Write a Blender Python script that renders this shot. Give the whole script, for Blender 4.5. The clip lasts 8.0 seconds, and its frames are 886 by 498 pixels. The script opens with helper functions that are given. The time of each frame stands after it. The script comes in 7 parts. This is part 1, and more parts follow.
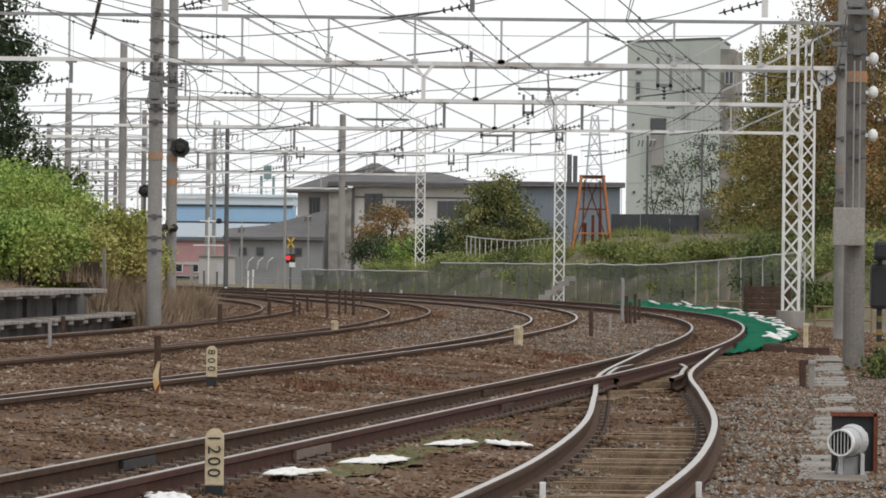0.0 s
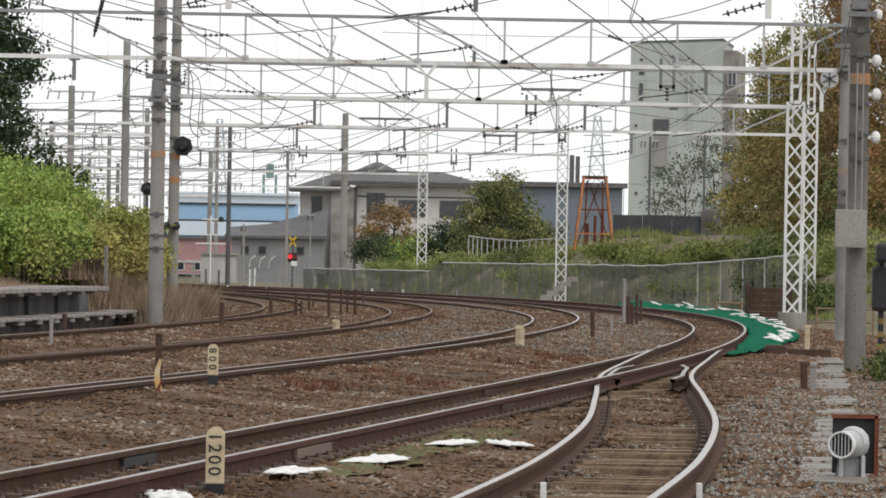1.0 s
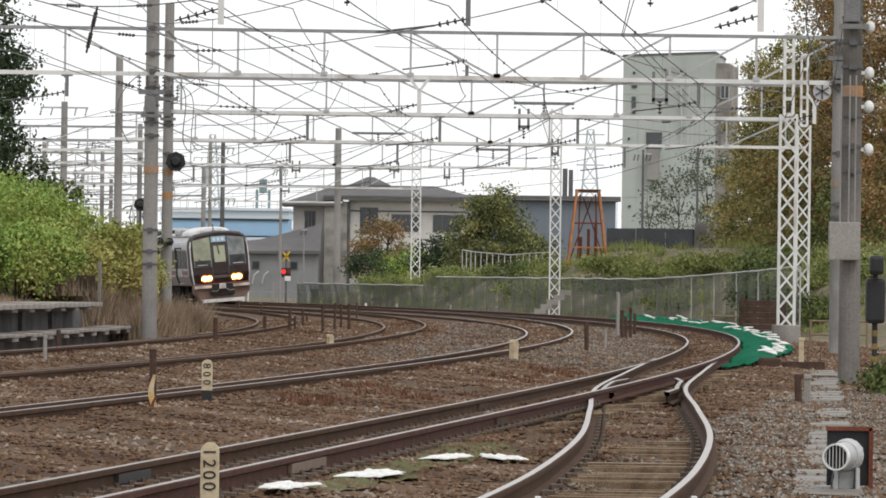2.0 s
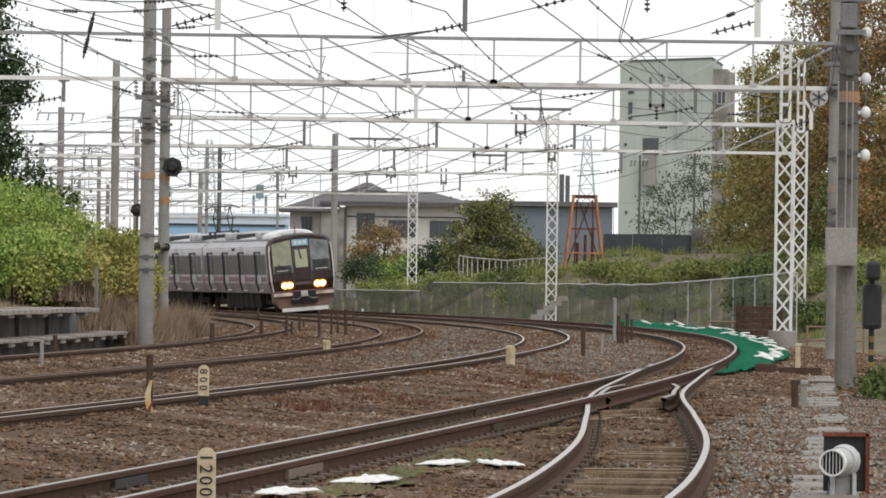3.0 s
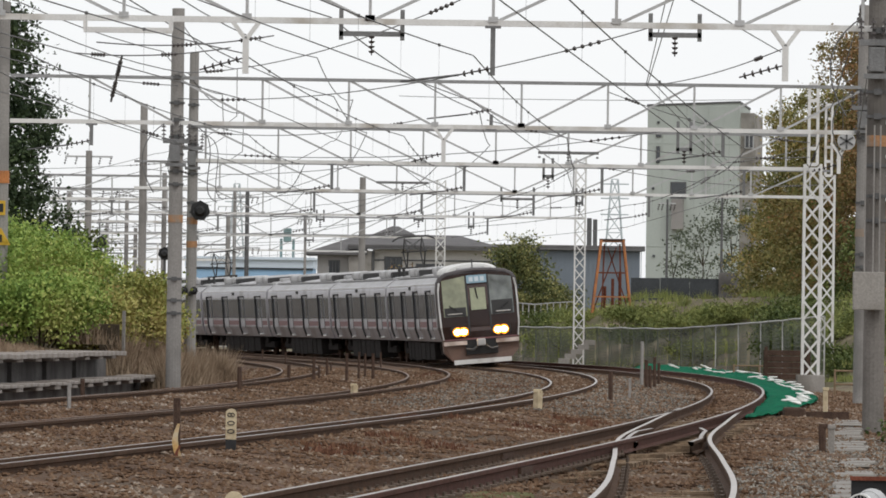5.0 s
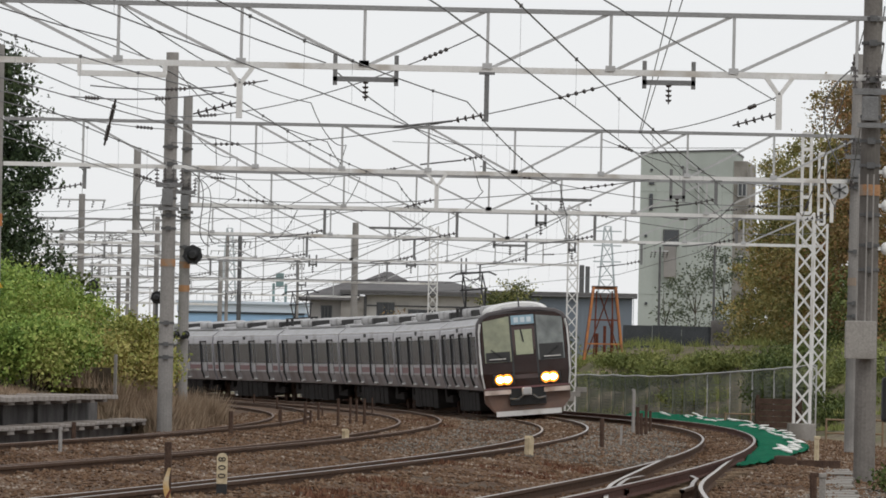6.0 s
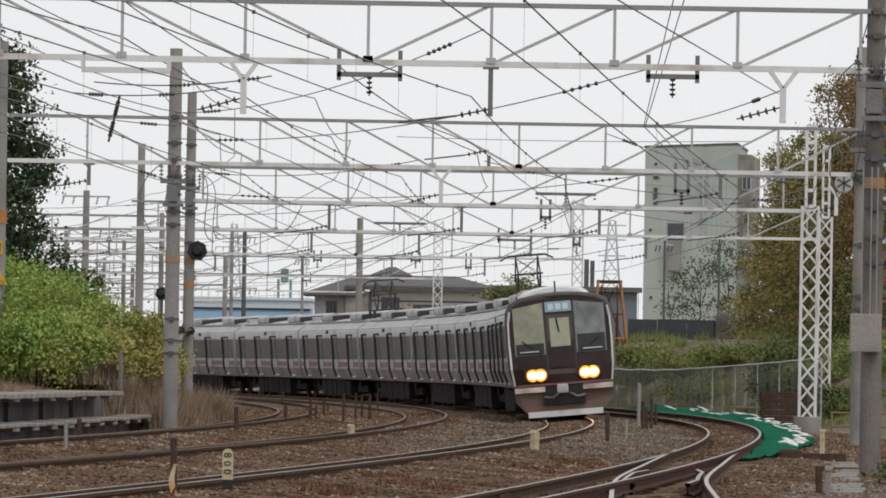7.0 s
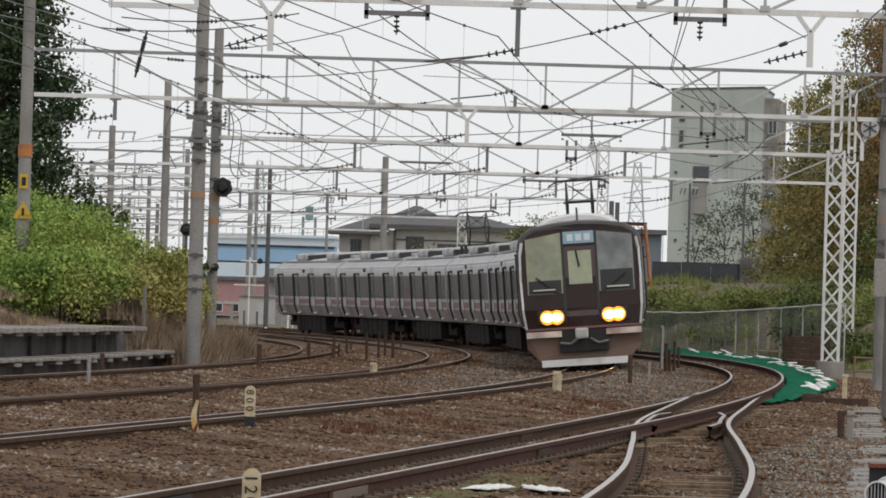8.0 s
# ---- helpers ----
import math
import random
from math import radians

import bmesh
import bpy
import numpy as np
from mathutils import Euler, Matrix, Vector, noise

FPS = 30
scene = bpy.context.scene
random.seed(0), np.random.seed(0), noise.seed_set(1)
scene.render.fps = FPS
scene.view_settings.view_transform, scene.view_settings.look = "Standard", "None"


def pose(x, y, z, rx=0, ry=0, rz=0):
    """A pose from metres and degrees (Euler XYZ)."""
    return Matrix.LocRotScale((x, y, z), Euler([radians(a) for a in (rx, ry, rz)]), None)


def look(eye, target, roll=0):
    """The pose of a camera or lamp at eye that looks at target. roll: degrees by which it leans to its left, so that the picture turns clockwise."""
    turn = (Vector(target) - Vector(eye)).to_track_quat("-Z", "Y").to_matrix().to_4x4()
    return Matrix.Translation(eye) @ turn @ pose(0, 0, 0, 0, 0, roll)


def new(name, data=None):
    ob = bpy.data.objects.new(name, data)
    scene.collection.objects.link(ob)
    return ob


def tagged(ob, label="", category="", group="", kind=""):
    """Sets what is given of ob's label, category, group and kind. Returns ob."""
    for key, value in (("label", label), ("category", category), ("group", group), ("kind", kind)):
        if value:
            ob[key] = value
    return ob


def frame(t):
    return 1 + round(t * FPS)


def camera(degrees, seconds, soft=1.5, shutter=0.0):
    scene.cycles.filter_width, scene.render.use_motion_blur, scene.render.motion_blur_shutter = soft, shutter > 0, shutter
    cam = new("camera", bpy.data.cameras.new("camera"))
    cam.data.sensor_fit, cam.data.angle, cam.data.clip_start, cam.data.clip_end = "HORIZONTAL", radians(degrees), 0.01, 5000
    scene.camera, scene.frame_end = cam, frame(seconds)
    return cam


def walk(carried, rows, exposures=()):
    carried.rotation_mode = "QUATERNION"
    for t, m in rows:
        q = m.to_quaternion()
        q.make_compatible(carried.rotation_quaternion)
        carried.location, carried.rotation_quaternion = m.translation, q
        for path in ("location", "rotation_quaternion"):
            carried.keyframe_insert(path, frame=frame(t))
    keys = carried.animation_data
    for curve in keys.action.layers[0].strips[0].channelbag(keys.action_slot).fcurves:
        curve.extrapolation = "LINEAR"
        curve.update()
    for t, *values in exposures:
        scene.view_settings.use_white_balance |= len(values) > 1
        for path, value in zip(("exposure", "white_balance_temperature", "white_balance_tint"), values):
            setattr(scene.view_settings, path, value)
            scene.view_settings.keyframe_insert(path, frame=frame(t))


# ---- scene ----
# Camera: hand-held on one spot, long lens, only panning, tilting and leaning.
EYE = 1.35
cam = camera(8.154, 8.0, soft=1.7)
TURNS = [
    (0.0, 90.1458, -0.6875, -0.0017),
    (0.5, 90.138, -0.9971, -0.0039),
    (1.0, 90.1427, -1.0311, 0.0157),
    (1.5, 90.2094, -0.7505, -0.0263),
    (3.0, 90.3268, -0.7775, -0.0736),
    (3.5, 90.3304, -0.7375, -0.0439),
    (4.0, 90.3555, -0.5066, -0.044),
    (4.5, 90.5043, -0.58, 0.1056),
    (6.0, 91.1515, -1.2435, 0.103),
    (6.5, 91.2394, -1.1367, 0.1352),
    (7.0, 91.1034, -0.9845, 0.1512),
    (7.5, 90.7183, -1.3113, 0.1837),
    (8.0, 90.5417, -1.7503, 0.3684),
]
walk(cam, [(t, pose(0, 0, EYE, rx, ry, rz)) for t, rx, ry, rz in TURNS],
     exposures=[(0.0, 0.08), (1.5, 0.18), (3.5, 0.19), (4.5, 0.1), (6.0, -0.16), (8.0, -0.17)])

# Overcast daylight: a bright white cloud layer with a trace of sky colour, and a very soft sun.
world = bpy.data.worlds.new("overcast_sky")
scene.world = world
world.use_nodes = True
wn, wl = world.node_tree.nodes, world.node_tree.links
sky = wn.new("ShaderNodeTexSky")
sky.sky_type, sky.sun_disc = "NISHITA", False
sky.sun_elevation, sky.sun_rotation = radians(38), radians(150)
dim = wn.new("ShaderNodeMix")
dim.data_type = "RGBA"
dim.inputs[0].default_value = 0.93
cloud_map = wn.new("ShaderNodeTexCoord")
cloud = wn.new("ShaderNodeTexNoise")
cloud.inputs["Scale"].default_value, cloud.inputs["Detail"].default_value = 2.5, 4
cloud_ramp = wn.new("ShaderNodeValToRGB")
cloud_ramp.color_ramp.elements[0].position, cloud_ramp.color_ramp.elements[0].color = 0.3, (8.6, 8.75, 9.0, 1)
cloud_ramp.color_ramp.elements[1].position, cloud_ramp.color_ramp.elements[1].color = 0.75, (9.3, 9.35, 9.45, 1)
wl.new(cloud_map.outputs["Generated"], cloud.inputs["Vector"])
wl.new(cloud.outputs["Fac"], cloud_ramp.inputs["Fac"])
wl.new(sky.outputs[0], dim.inputs[6])
wl.new(cloud_ramp.outputs[0], dim.inputs[7])
wl.new(dim.outputs[2], wn["Background"].inputs[0])
wn["Background"].inputs[1].default_value = 0.108
sun = new("sun", bpy.data.lights.new("sun", "SUN"))
sun.data.energy, sun.data.angle, sun.data.color = 0.9, radians(25), (1.0, 0.97, 0.92)
sun.matrix_world = look((0, 0, 0), (-0.35, 0.55, -0.8))

# ---- materials ----
def mat(name, colour, rough=0.7, metal=0.0, vary=0.25, scale=3.0, fine=40.0, bump=0.3, dirt=None, dirt_amount=0.35, piece=0.0, clear=0.0, spec=None):
    """A procedural surface: colour varied at two scales, optional dirt patches, relief, and a shade per piece."""
    m = bpy.data.materials.new(name)
    m.use_nodes = True
    n, l = m.node_tree.nodes, m.node_tree.links
    b = n["Principled BSDF"]
    co = n.new("ShaderNodeTexCoord")
    big, small = n.new("ShaderNodeTexNoise"), n.new("ShaderNodeTexNoise")
    big.inputs["Scale"].default_value, big.inputs["Detail"].default_value = scale, 5
    small.inputs["Scale"].default_value, small.inputs["Detail"].default_value = fine, 3
    l.new(co.outputs["Object"], big.inputs["Vector"])
    l.new(co.outputs["Object"], small.inputs["Vector"])
    add = n.new("ShaderNodeMath")
    add.operation = "ADD"
    l.new(big.outputs["Fac"], add.inputs[0])
    l.new(small.outputs["Fac"], add.inputs[1])
    span = n.new("ShaderNodeMapRange")
    span.inputs["From Min"].default_value, span.inputs["From Max"].default_value = 0.65, 1.35
    span.inputs["To Min"].default_value, span.inputs["To Max"].default_value = 1 - vary, 1 + vary
    l.new(add.outputs[0], span.inputs["Value"])
    level = span.outputs[0]
    if piece:
        info = n.new("ShaderNodeNewGeometry")
        pr = n.new("ShaderNodeMapRange")
        pr.inputs["To Min"].default_value, pr.inputs["To Max"].default_value = 1 - piece, 1 + piece
        l.new(info.outputs["Random Per Island"], pr.inputs["Value"])
        mul = n.new("ShaderNodeMath")
        mul.operation = "MULTIPLY"
        l.new(level, mul.inputs[0])
        l.new(pr.outputs[0], mul.inputs[1])
        level = mul.outputs[0]
    tint = n.new("ShaderNodeMix")
    tint.data_type, tint.blend_type = "RGBA", "MULTIPLY"
    tint.inputs[0].default_value = 1.0
    tint.inputs[6].default_value = (*colour, 1)
    l.new(level, tint.inputs[7])
    out = tint.outputs[2]
    if dirt:
        patch = n.new("ShaderNodeTexNoise")
        patch.inputs["Scale"].default_value, patch.inputs["Detail"].default_value = scale * 0.6, 7
        l.new(co.outputs["Object"], patch.inputs["Vector"])
        edge = n.new("ShaderNodeMapRange")
        edge.inputs["From Min"].default_value, edge.inputs["From Max"].default_value = 0.66 - dirt_amount * 0.5, 0.76 - dirt_amount * 0.3
        l.new(patch.outputs["Fac"], edge.inputs["Value"])
        soil = n.new("ShaderNodeMix")
        soil.data_type = "RGBA"
        l.new(edge.outputs[0], soil.inputs[0])
        l.new(out, soil.inputs[6])
        soil.inputs[7].default_value = (*dirt, 1)
        out = soil.outputs[2]
    l.new(out, b.inputs["Base Color"])
    b.inputs["Roughness"].default_value, b.inputs["Metallic"].default_value = rough, metal
    b.inputs["Coat Weight"].default_value = clear
    b.inputs["Specular IOR Level"].default_value = spec if spec is not None else (0.5 if rough < 0.75 else 0.12)
    if bump:
        bp = n.new("ShaderNodeBump")
        bp.inputs["Strength"].default_value, bp.inputs["Distance"].default_value = bump, 0.02
        l.new(small.outputs["Fac"], bp.inputs["Height"])
        l.new(bp.outputs[0], b.inputs["Normal"])
    return m


def glow(name, colour, strength):
    m = bpy.data.materials.new(name)
    m.use_nodes = True
    b = m.node_tree.nodes["Principled BSDF"]
    b.inputs["Base Color"].default_value = (*colour, 1)
    b.inputs["Emission Color"].default_value = (*colour, 1)
    b.inputs["Emission Strength"].default_value = strength
    return m


def leafy(name, colours, rough=0.6, broad=0.7, weight=0.74):
    """Leaves: a ramp of colours picked leaf by leaf, shifted by a broad noise."""
    m = bpy.data.materials.new(name)
    m.use_nodes = True
    n, l = m.node_tree.nodes, m.node_tree.links
    b = n["Principled BSDF"]
    geo, co, noi, ramp = n.new("ShaderNodeNewGeometry"), n.new("ShaderNodeTexCoord"), n.new("ShaderNodeTexNoise"), n.new("ShaderNodeValToRGB")
    noi.inputs["Scale"].default_value, noi.inputs["Detail"].default_value = broad, 4
    l.new(co.outputs["Object"], noi.inputs["Vector"])
    mix = n.new("ShaderNodeMix")
    mix.inputs[0].default_value = weight
    l.new(geo.outputs["Random Per Island"], mix.inputs[2])
    l.new(noi.outputs["Fac"], mix.inputs[3])
    l.new(mix.outputs[0], ramp.inputs["Fac"])
    els = ramp.color_ramp.elements
    while len(els) < len(colours):
        els.new(0.5)
    for i, c in enumerate(colours):
        els[i].position, els[i].color = 0.3 + 0.4 * i / max(1, len(colours) - 1), (*c, 1)
    l.new(ramp.outputs[0], b.inputs["Base Color"])
    b.inputs["Roughness"].default_value = rough
    b.inputs["Specular IOR Level"].default_value = 0.15
    return m


BALLAST = mat("ballast_gravel", (0.12, 0.075, 0.05), 0.95, vary=0.7, scale=0.5, fine=38, bump=1.0, dirt=(0.1, 0.075, 0.055), dirt_amount=0.35)

STONE_GREY = mat("grey_stone", (0.165, 0.15, 0.13), 0.92, vary=0.3, scale=0.8, fine=60, bump=0.3, piece=0.55)
STONE_PALE = mat("pale_grey_stone", (0.215, 0.2, 0.175), 0.92, vary=0.3, scale=0.8, fine=60, bump=0.3, piece=0.55)
EARTH = mat("earth", (0.19, 0.155, 0.11), 0.95, vary=0.5, scale=0.3, fine=9, bump=0.8, dirt=(0.1, 0.105, 0.05), dirt_amount=0.4)
RAIL_RUST = mat("rusty_rail_web", (0.078, 0.044, 0.027), 0.8, 0.1, vary=0.4, scale=4, fine=60)
RAIL_HEAD = mat("polished_rail_head", (0.44, 0.39, 0.35), 0.34, 1.0, vary=0.15, scale=2, fine=70, bump=0.05)
RAIL_DULL = mat("dull_rail_head", (0.17, 0.115, 0.085), 0.6, 0.4, vary=0.3, scale=3, fine=70, bump=0.1)
RAIL_WORN = mat("worn_rail_head", (0.21, 0.165, 0.125), 0.28, 0.9, vary=0.3, scale=1.5, fine=70, bump=0.05, dirt=(0.14, 0.095, 0.065), dirt_amount=0.45)
RAIL_RED = mat("red_brown_rail_web", (0.08, 0.036, 0.026), 0.8, 0.1, vary=0.4, scale=4, fine=60)
WOOD = mat("weathered_sleeper", (0.27, 0.195, 0.13), 0.9, vary=0.5, scale=5, fine=70, bump=0.6, dirt=(0.12, 0.085, 0.058))
CONCRETE = mat("weathered_concrete", (0.33, 0.31, 0.285), 0.88, vary=0.22, scale=1.2, fine=30, bump=0.3, dirt=(0.2, 0.185, 0.165), dirt_amount=0.35)
CONCRETE_DARK = mat("dark_stained_concrete", (0.16, 0.15, 0.145), 0.9, vary=0.4, scale=1.2, fine=25, bump=0.4, dirt=(0.085, 0.08, 0.076), dirt_amount=0.45)
POLE_GREY = mat("concrete_pole", (0.3, 0.285, 0.27), 0.85, vary=0.2, scale=0.8, fine=25, bump=0.2, dirt=(0.19, 0.18, 0.17), dirt_amount=0.3)
GALV = mat("galvanised_steel", (0.48, 0.48, 0.48), 0.55, 0.15, vary=0.15, scale=1.5, fine=30, bump=0.1, dirt=(0.42, 0.41, 0.4), dirt_amount=0.25)
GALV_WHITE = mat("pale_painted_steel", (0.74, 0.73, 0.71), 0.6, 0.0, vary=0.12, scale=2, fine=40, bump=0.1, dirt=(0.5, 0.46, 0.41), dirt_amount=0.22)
STEEL_DARK = mat("dark_steel", (0.12, 0.12, 0.12), 0.6, 0.4, vary=0.3, scale=3, fine=40)
WIRE = mat("weathered_wire", (0.17, 0.17, 0.17), 0.7, 0.2, vary=0.2, scale=3, fine=40, bump=0)
INSULATOR = mat("brown_porcelain", (0.055, 0.045, 0.042), 0.35, vary=0.2, scale=8, fine=40, bump=0)
WHITE_PORC = mat("white_porcelain", (0.75, 0.75, 0.73), 0.3, vary=0.1, scale=8, fine=40, bump=0)
BLACK = mat("black_paint", (0.014, 0.014, 0.015), 0.55, vary=0.3, scale=4, fine=40, bump=0.1)
BAND_ORANGE = mat("faded_orange_band", (0.42, 0.23, 0.12), 0.8, vary=0.25, scale=5, fine=40, dirt=(0.3, 0.24, 0.19), dirt_amount=0.4)
POLE_DARK = mat("dark_concrete_pole", (0.2, 0.185, 0.17), 0.88, vary=0.25, scale=0.9, fine=25, bump=0.2, dirt=(0.12, 0.11, 0.1), dirt_amount=0.35)
ORANGE = mat("orange_paint", (0.5, 0.19, 0.06), 0.7, vary=0.25, scale=3, fine=40, dirt=(0.3, 0.13, 0.07), dirt_amount=0.35)
YELLOW = mat("yellow_paint", (0.62, 0.38, 0.03), 0.6, vary=0.2, scale=5, fine=40)
RUST = mat("rusty_iron", (0.085, 0.055, 0.042), 0.9, 0.1, vary=0.5, scale=6, fine=60, bump=0.5)
RUST_RED = mat("rust_red_paint", (0.16, 0.055, 0.035), 0.85, vary=0.4, scale=5, fine=60, bump=0.4)
CREAM = mat("cream_post_paint", (0.56, 0.47, 0.32), 0.75, vary=0.2, scale=6, fine=50, bump=0.2, dirt=(0.36, 0.27, 0.17), dirt_amount=0.3)
WHITE_CLOTH = mat("white_sheeting", (0.78, 0.77, 0.74), 0.85, vary=0.12, scale=6, fine=50, bump=0.6, dirt=(0.5, 0.47, 0.4), dirt_amount=0.18)
NET_GREEN = mat("green_sheeting", (0.01, 0.235, 0.12), 0.88, vary=0.3, scale=2.5, fine=40, bump=0.5, dirt=(0.012, 0.17, 0.11), dirt_amount=0.3)
MOSS = mat("moss", (0.115, 0.11, 0.05), 0.95, vary=0.4, scale=3, fine=60, bump=0.8)
WALL_PALE = mat("pale_green_grey_cladding", (0.44, 0.475, 0.44), 0.75, vary=0.06, scale=0.3, fine=8, bump=0.05, dirt=(0.37, 0.4, 0.37), dirt_amount=0.25)
WALL_HOUSE = mat("beige_house_render", (0.44, 0.42, 0.4), 0.85, vary=0.12, scale=0.6, fine=12, bump=0.1, dirt=(0.35, 0.335, 0.32), dirt_amount=0.3)
ROOF_TILE = mat("grey_brown_roof_tile", (0.135, 0.13, 0.13), 0.75, vary=0.25, scale=0.8, fine=18, bump=0.5)
ROOF_BLUE = mat("blue_grey_sheet_roof", (0.17, 0.2, 0.235), 0.6, vary=0.12, scale=0.5, fine=14, bump=0.1)
BLUE_WALL = mat("light_blue_cladding", (0.3, 0.48, 0.68), 0.7, vary=0.08, scale=0.4, fine=10, bump=0.05)
PALE_BLUE = mat("very_pale_blue_cladding", (0.62, 0.7, 0.78), 0.7, vary=0.06, scale=0.4, fine=10, bump=0.05)
PINK_WALL = mat("dull_pink_wall", (0.4, 0.24, 0.24), 0.8, vary=0.15, scale=0.6, fine=14, bump=0.1)
DARK_WALL = mat("dark_blue_grey_wall", (0.06, 0.065, 0.07), 0.8, vary=0.3, scale=0.8, fine=14)
GLASS_DARK = mat("dark_window_glass", (0.03, 0.035, 0.04), 0.08, vary=0.2, scale=1, fine=8, bump=0, clear=0.5)
STAINLESS = mat("brushed_stainless", (0.5, 0.49, 0.52), 0.4, 0.75, vary=0.1, scale=0.8, fine=30, bump=0.05, dirt=(0.33, 0.31, 0.32), dirt_amount=0.3)
AC_GREY = mat("pale_grey_roof_unit", (0.52, 0.515, 0.52), 0.65, vary=0.15, scale=2, fine=20, bump=0.05, dirt=(0.3, 0.295, 0.29), dirt_amount=0.4)
ROOF_PALE = mat("pale_grey_car_roof", (0.4, 0.395, 0.4), 0.7, vary=0.12, scale=1, fine=20, bump=0.1, dirt=(0.34, 0.33, 0.32), dirt_amount=0.3)
CAR_WHITE = mat("off_white_roof_unit", (0.7, 0.69, 0.67), 0.6, vary=0.1, scale=2, fine=20, bump=0.05, dirt=(0.5, 0.48, 0.45), dirt_amount=0.25)
MASK_BLACK = mat("glossy_dark_front", (0.05, 0.021, 0.015), 0.22, vary=0.2, scale=2, fine=30, bump=0, clear=0.4)
BAND_DARK = mat("dull_purple_brown_band", (0.19, 0.085, 0.09), 0.5, vary=0.15, scale=2, fine=30, bump=0)
UNDER = mat("underframe_grime", (0.022, 0.019, 0.018), 0.9, vary=0.4, scale=3, fine=30, bump=0.3)
SKIRT = mat("brown_grey_skirt", (0.17, 0.105, 0.08), 0.5, 0.3, vary=0.2, scale=2, fine=30, bump=0.1, dirt=(0.14, 0.1, 0.085), dirt_amount=0.3)
# Self-glowing orange that stands in for the halo round the burning lamps.
LAMP_HALO = glow("headlamp_halo_glow", (1.0, 0.34, 0.04), 1.1)
LAMP_CORE = glow("headlamp_core", (1.0, 0.6, 0.2), 45)
LED_BLUE = glow("blue_destination_display", (0.2, 0.3, 0.36), 0.25)
LED_WHITE = glow("display_letters", (0.45, 0.5, 0.53), 0.25)
RED_LAMP = glow("red_flashing_lamp", (0.8, 0.02, 0.02), 1.2)
LEAF_BUSH = leafy("bush_leaves", [(0.1, 0.17, 0.04), (0.2, 0.3, 0.065), (0.35, 0.42, 0.11), (0.47, 0.44, 0.16)], broad=0.55, weight=0.82)
LEAF_GREY = leafy("grey_green_leaves", [(0.045, 0.058, 0.04), (0.095, 0.115, 0.075), (0.17, 0.19, 0.12)])
LEAF_DARK = leafy("dark_tree_leaves", [(0.026, 0.042, 0.024), (0.05, 0.075, 0.036), (0.09, 0.12, 0.055)])
LEAF_MID = leafy("mid_green_leaves", [(0.045, 0.068, 0.022), (0.105, 0.135, 0.042), (0.2, 0.22, 0.07)])
LEAF_OLIVE = leafy("olive_leaves", [(0.1, 0.115, 0.042), (0.2, 0.2, 0.07), (0.31, 0.27, 0.1), (0.38, 0.26, 0.1)])
LEAF_YELLOW = leafy("yellowing_leaves", [(0.14, 0.18, 0.05), (0.27, 0.29, 0.08), (0.4, 0.36, 0.12), (0.38, 0.27, 0.12)], broad=0.8, weight=0.82)
LEAF_AUTUMN = leafy("autumn_leaves", [(0.12, 0.115, 0.045), (0.21, 0.175, 0.065), (0.3, 0.2, 0.085), (0.38, 0.19, 0.09)])
LEAF_RUST = leafy("russet_leaves", [(0.13, 0.115, 0.05), (0.24, 0.17, 0.075), (0.36, 0.19, 0.09)])
LEAF_FRUIT = leafy("fruiting_tree_leaves", [(0.05, 0.066, 0.03), (0.1, 0.12, 0.045), (0.18, 0.18, 0.065), (0.45, 0.42, 0.17)])
GRASS_DRY = leafy("dry_grass", [(0.18, 0.125, 0.085), (0.28, 0.205, 0.14), (0.38, 0.3, 0.22)], 0.9)
GRASS_GREEN = leafy("bank_grass", [(0.11, 0.14, 0.05), (0.22, 0.25, 0.08), (0.36, 0.36, 0.13)], 0.8)
STONE = leafy("ballast_stone", [(0.06, 0.036, 0.024), (0.095, 0.056, 0.034), (0.135, 0.08, 0.048),
                                (0.17, 0.105, 0.066), (0.21, 0.15, 0.105), (0.34, 0.285, 0.235)], 0.92, 0.5)
BARK = mat("bark", (0.07, 0.055, 0.04), 0.95, vary=0.4, scale=4, fine=30, bump=0.8)

# ---- building helpers ----
def at(side, up, dist):
    """A place by its bearing and rise, in thousandths of its distance ahead of the eye."""
    return Vector((side * dist / 1000, dist, EYE + up * dist / 1000))


def obj(name, bm, material, parent=None, label="", smooth=False):
    me = bpy.data.meshes.new(name)
    bm.to_mesh(me)
    bm.free()
    for m in (material if isinstance(material, (list, tuple)) else [material]):
        me.materials.append(m)
    if smooth:
        me.shade_smooth()
    ob = new(name, me)
    if parent:
        ob.parent = parent
    if label:
        tagged(ob, label)
    return ob


def part(name, bm, material, parent, label="", smooth=False):
    return obj(name, bm, material, parent, label, smooth)


def thing(name, place, label, category, group="", kind="", rz=0.0):
    ob = new(name)
    ob.empty_display_size = 0.2
    ob.matrix_world = Matrix.Translation(place) @ Matrix.Rotation(rz, 4, "Z")
    return tagged(ob, label, category, group, kind)


def raw(name, verts, faces, material, parent=None, smooth=False):
    me = bpy.data.meshes.new(name)
    me.from_pydata([tuple(v) for v in verts], [], faces)
    me.update()
    for m in (material if isinstance(material, (list, tuple)) else [material]):
        me.materials.append(m)
    if smooth:
        me.shade_smooth()
    ob = new(name, me)
    ob.parent = parent
    return ob


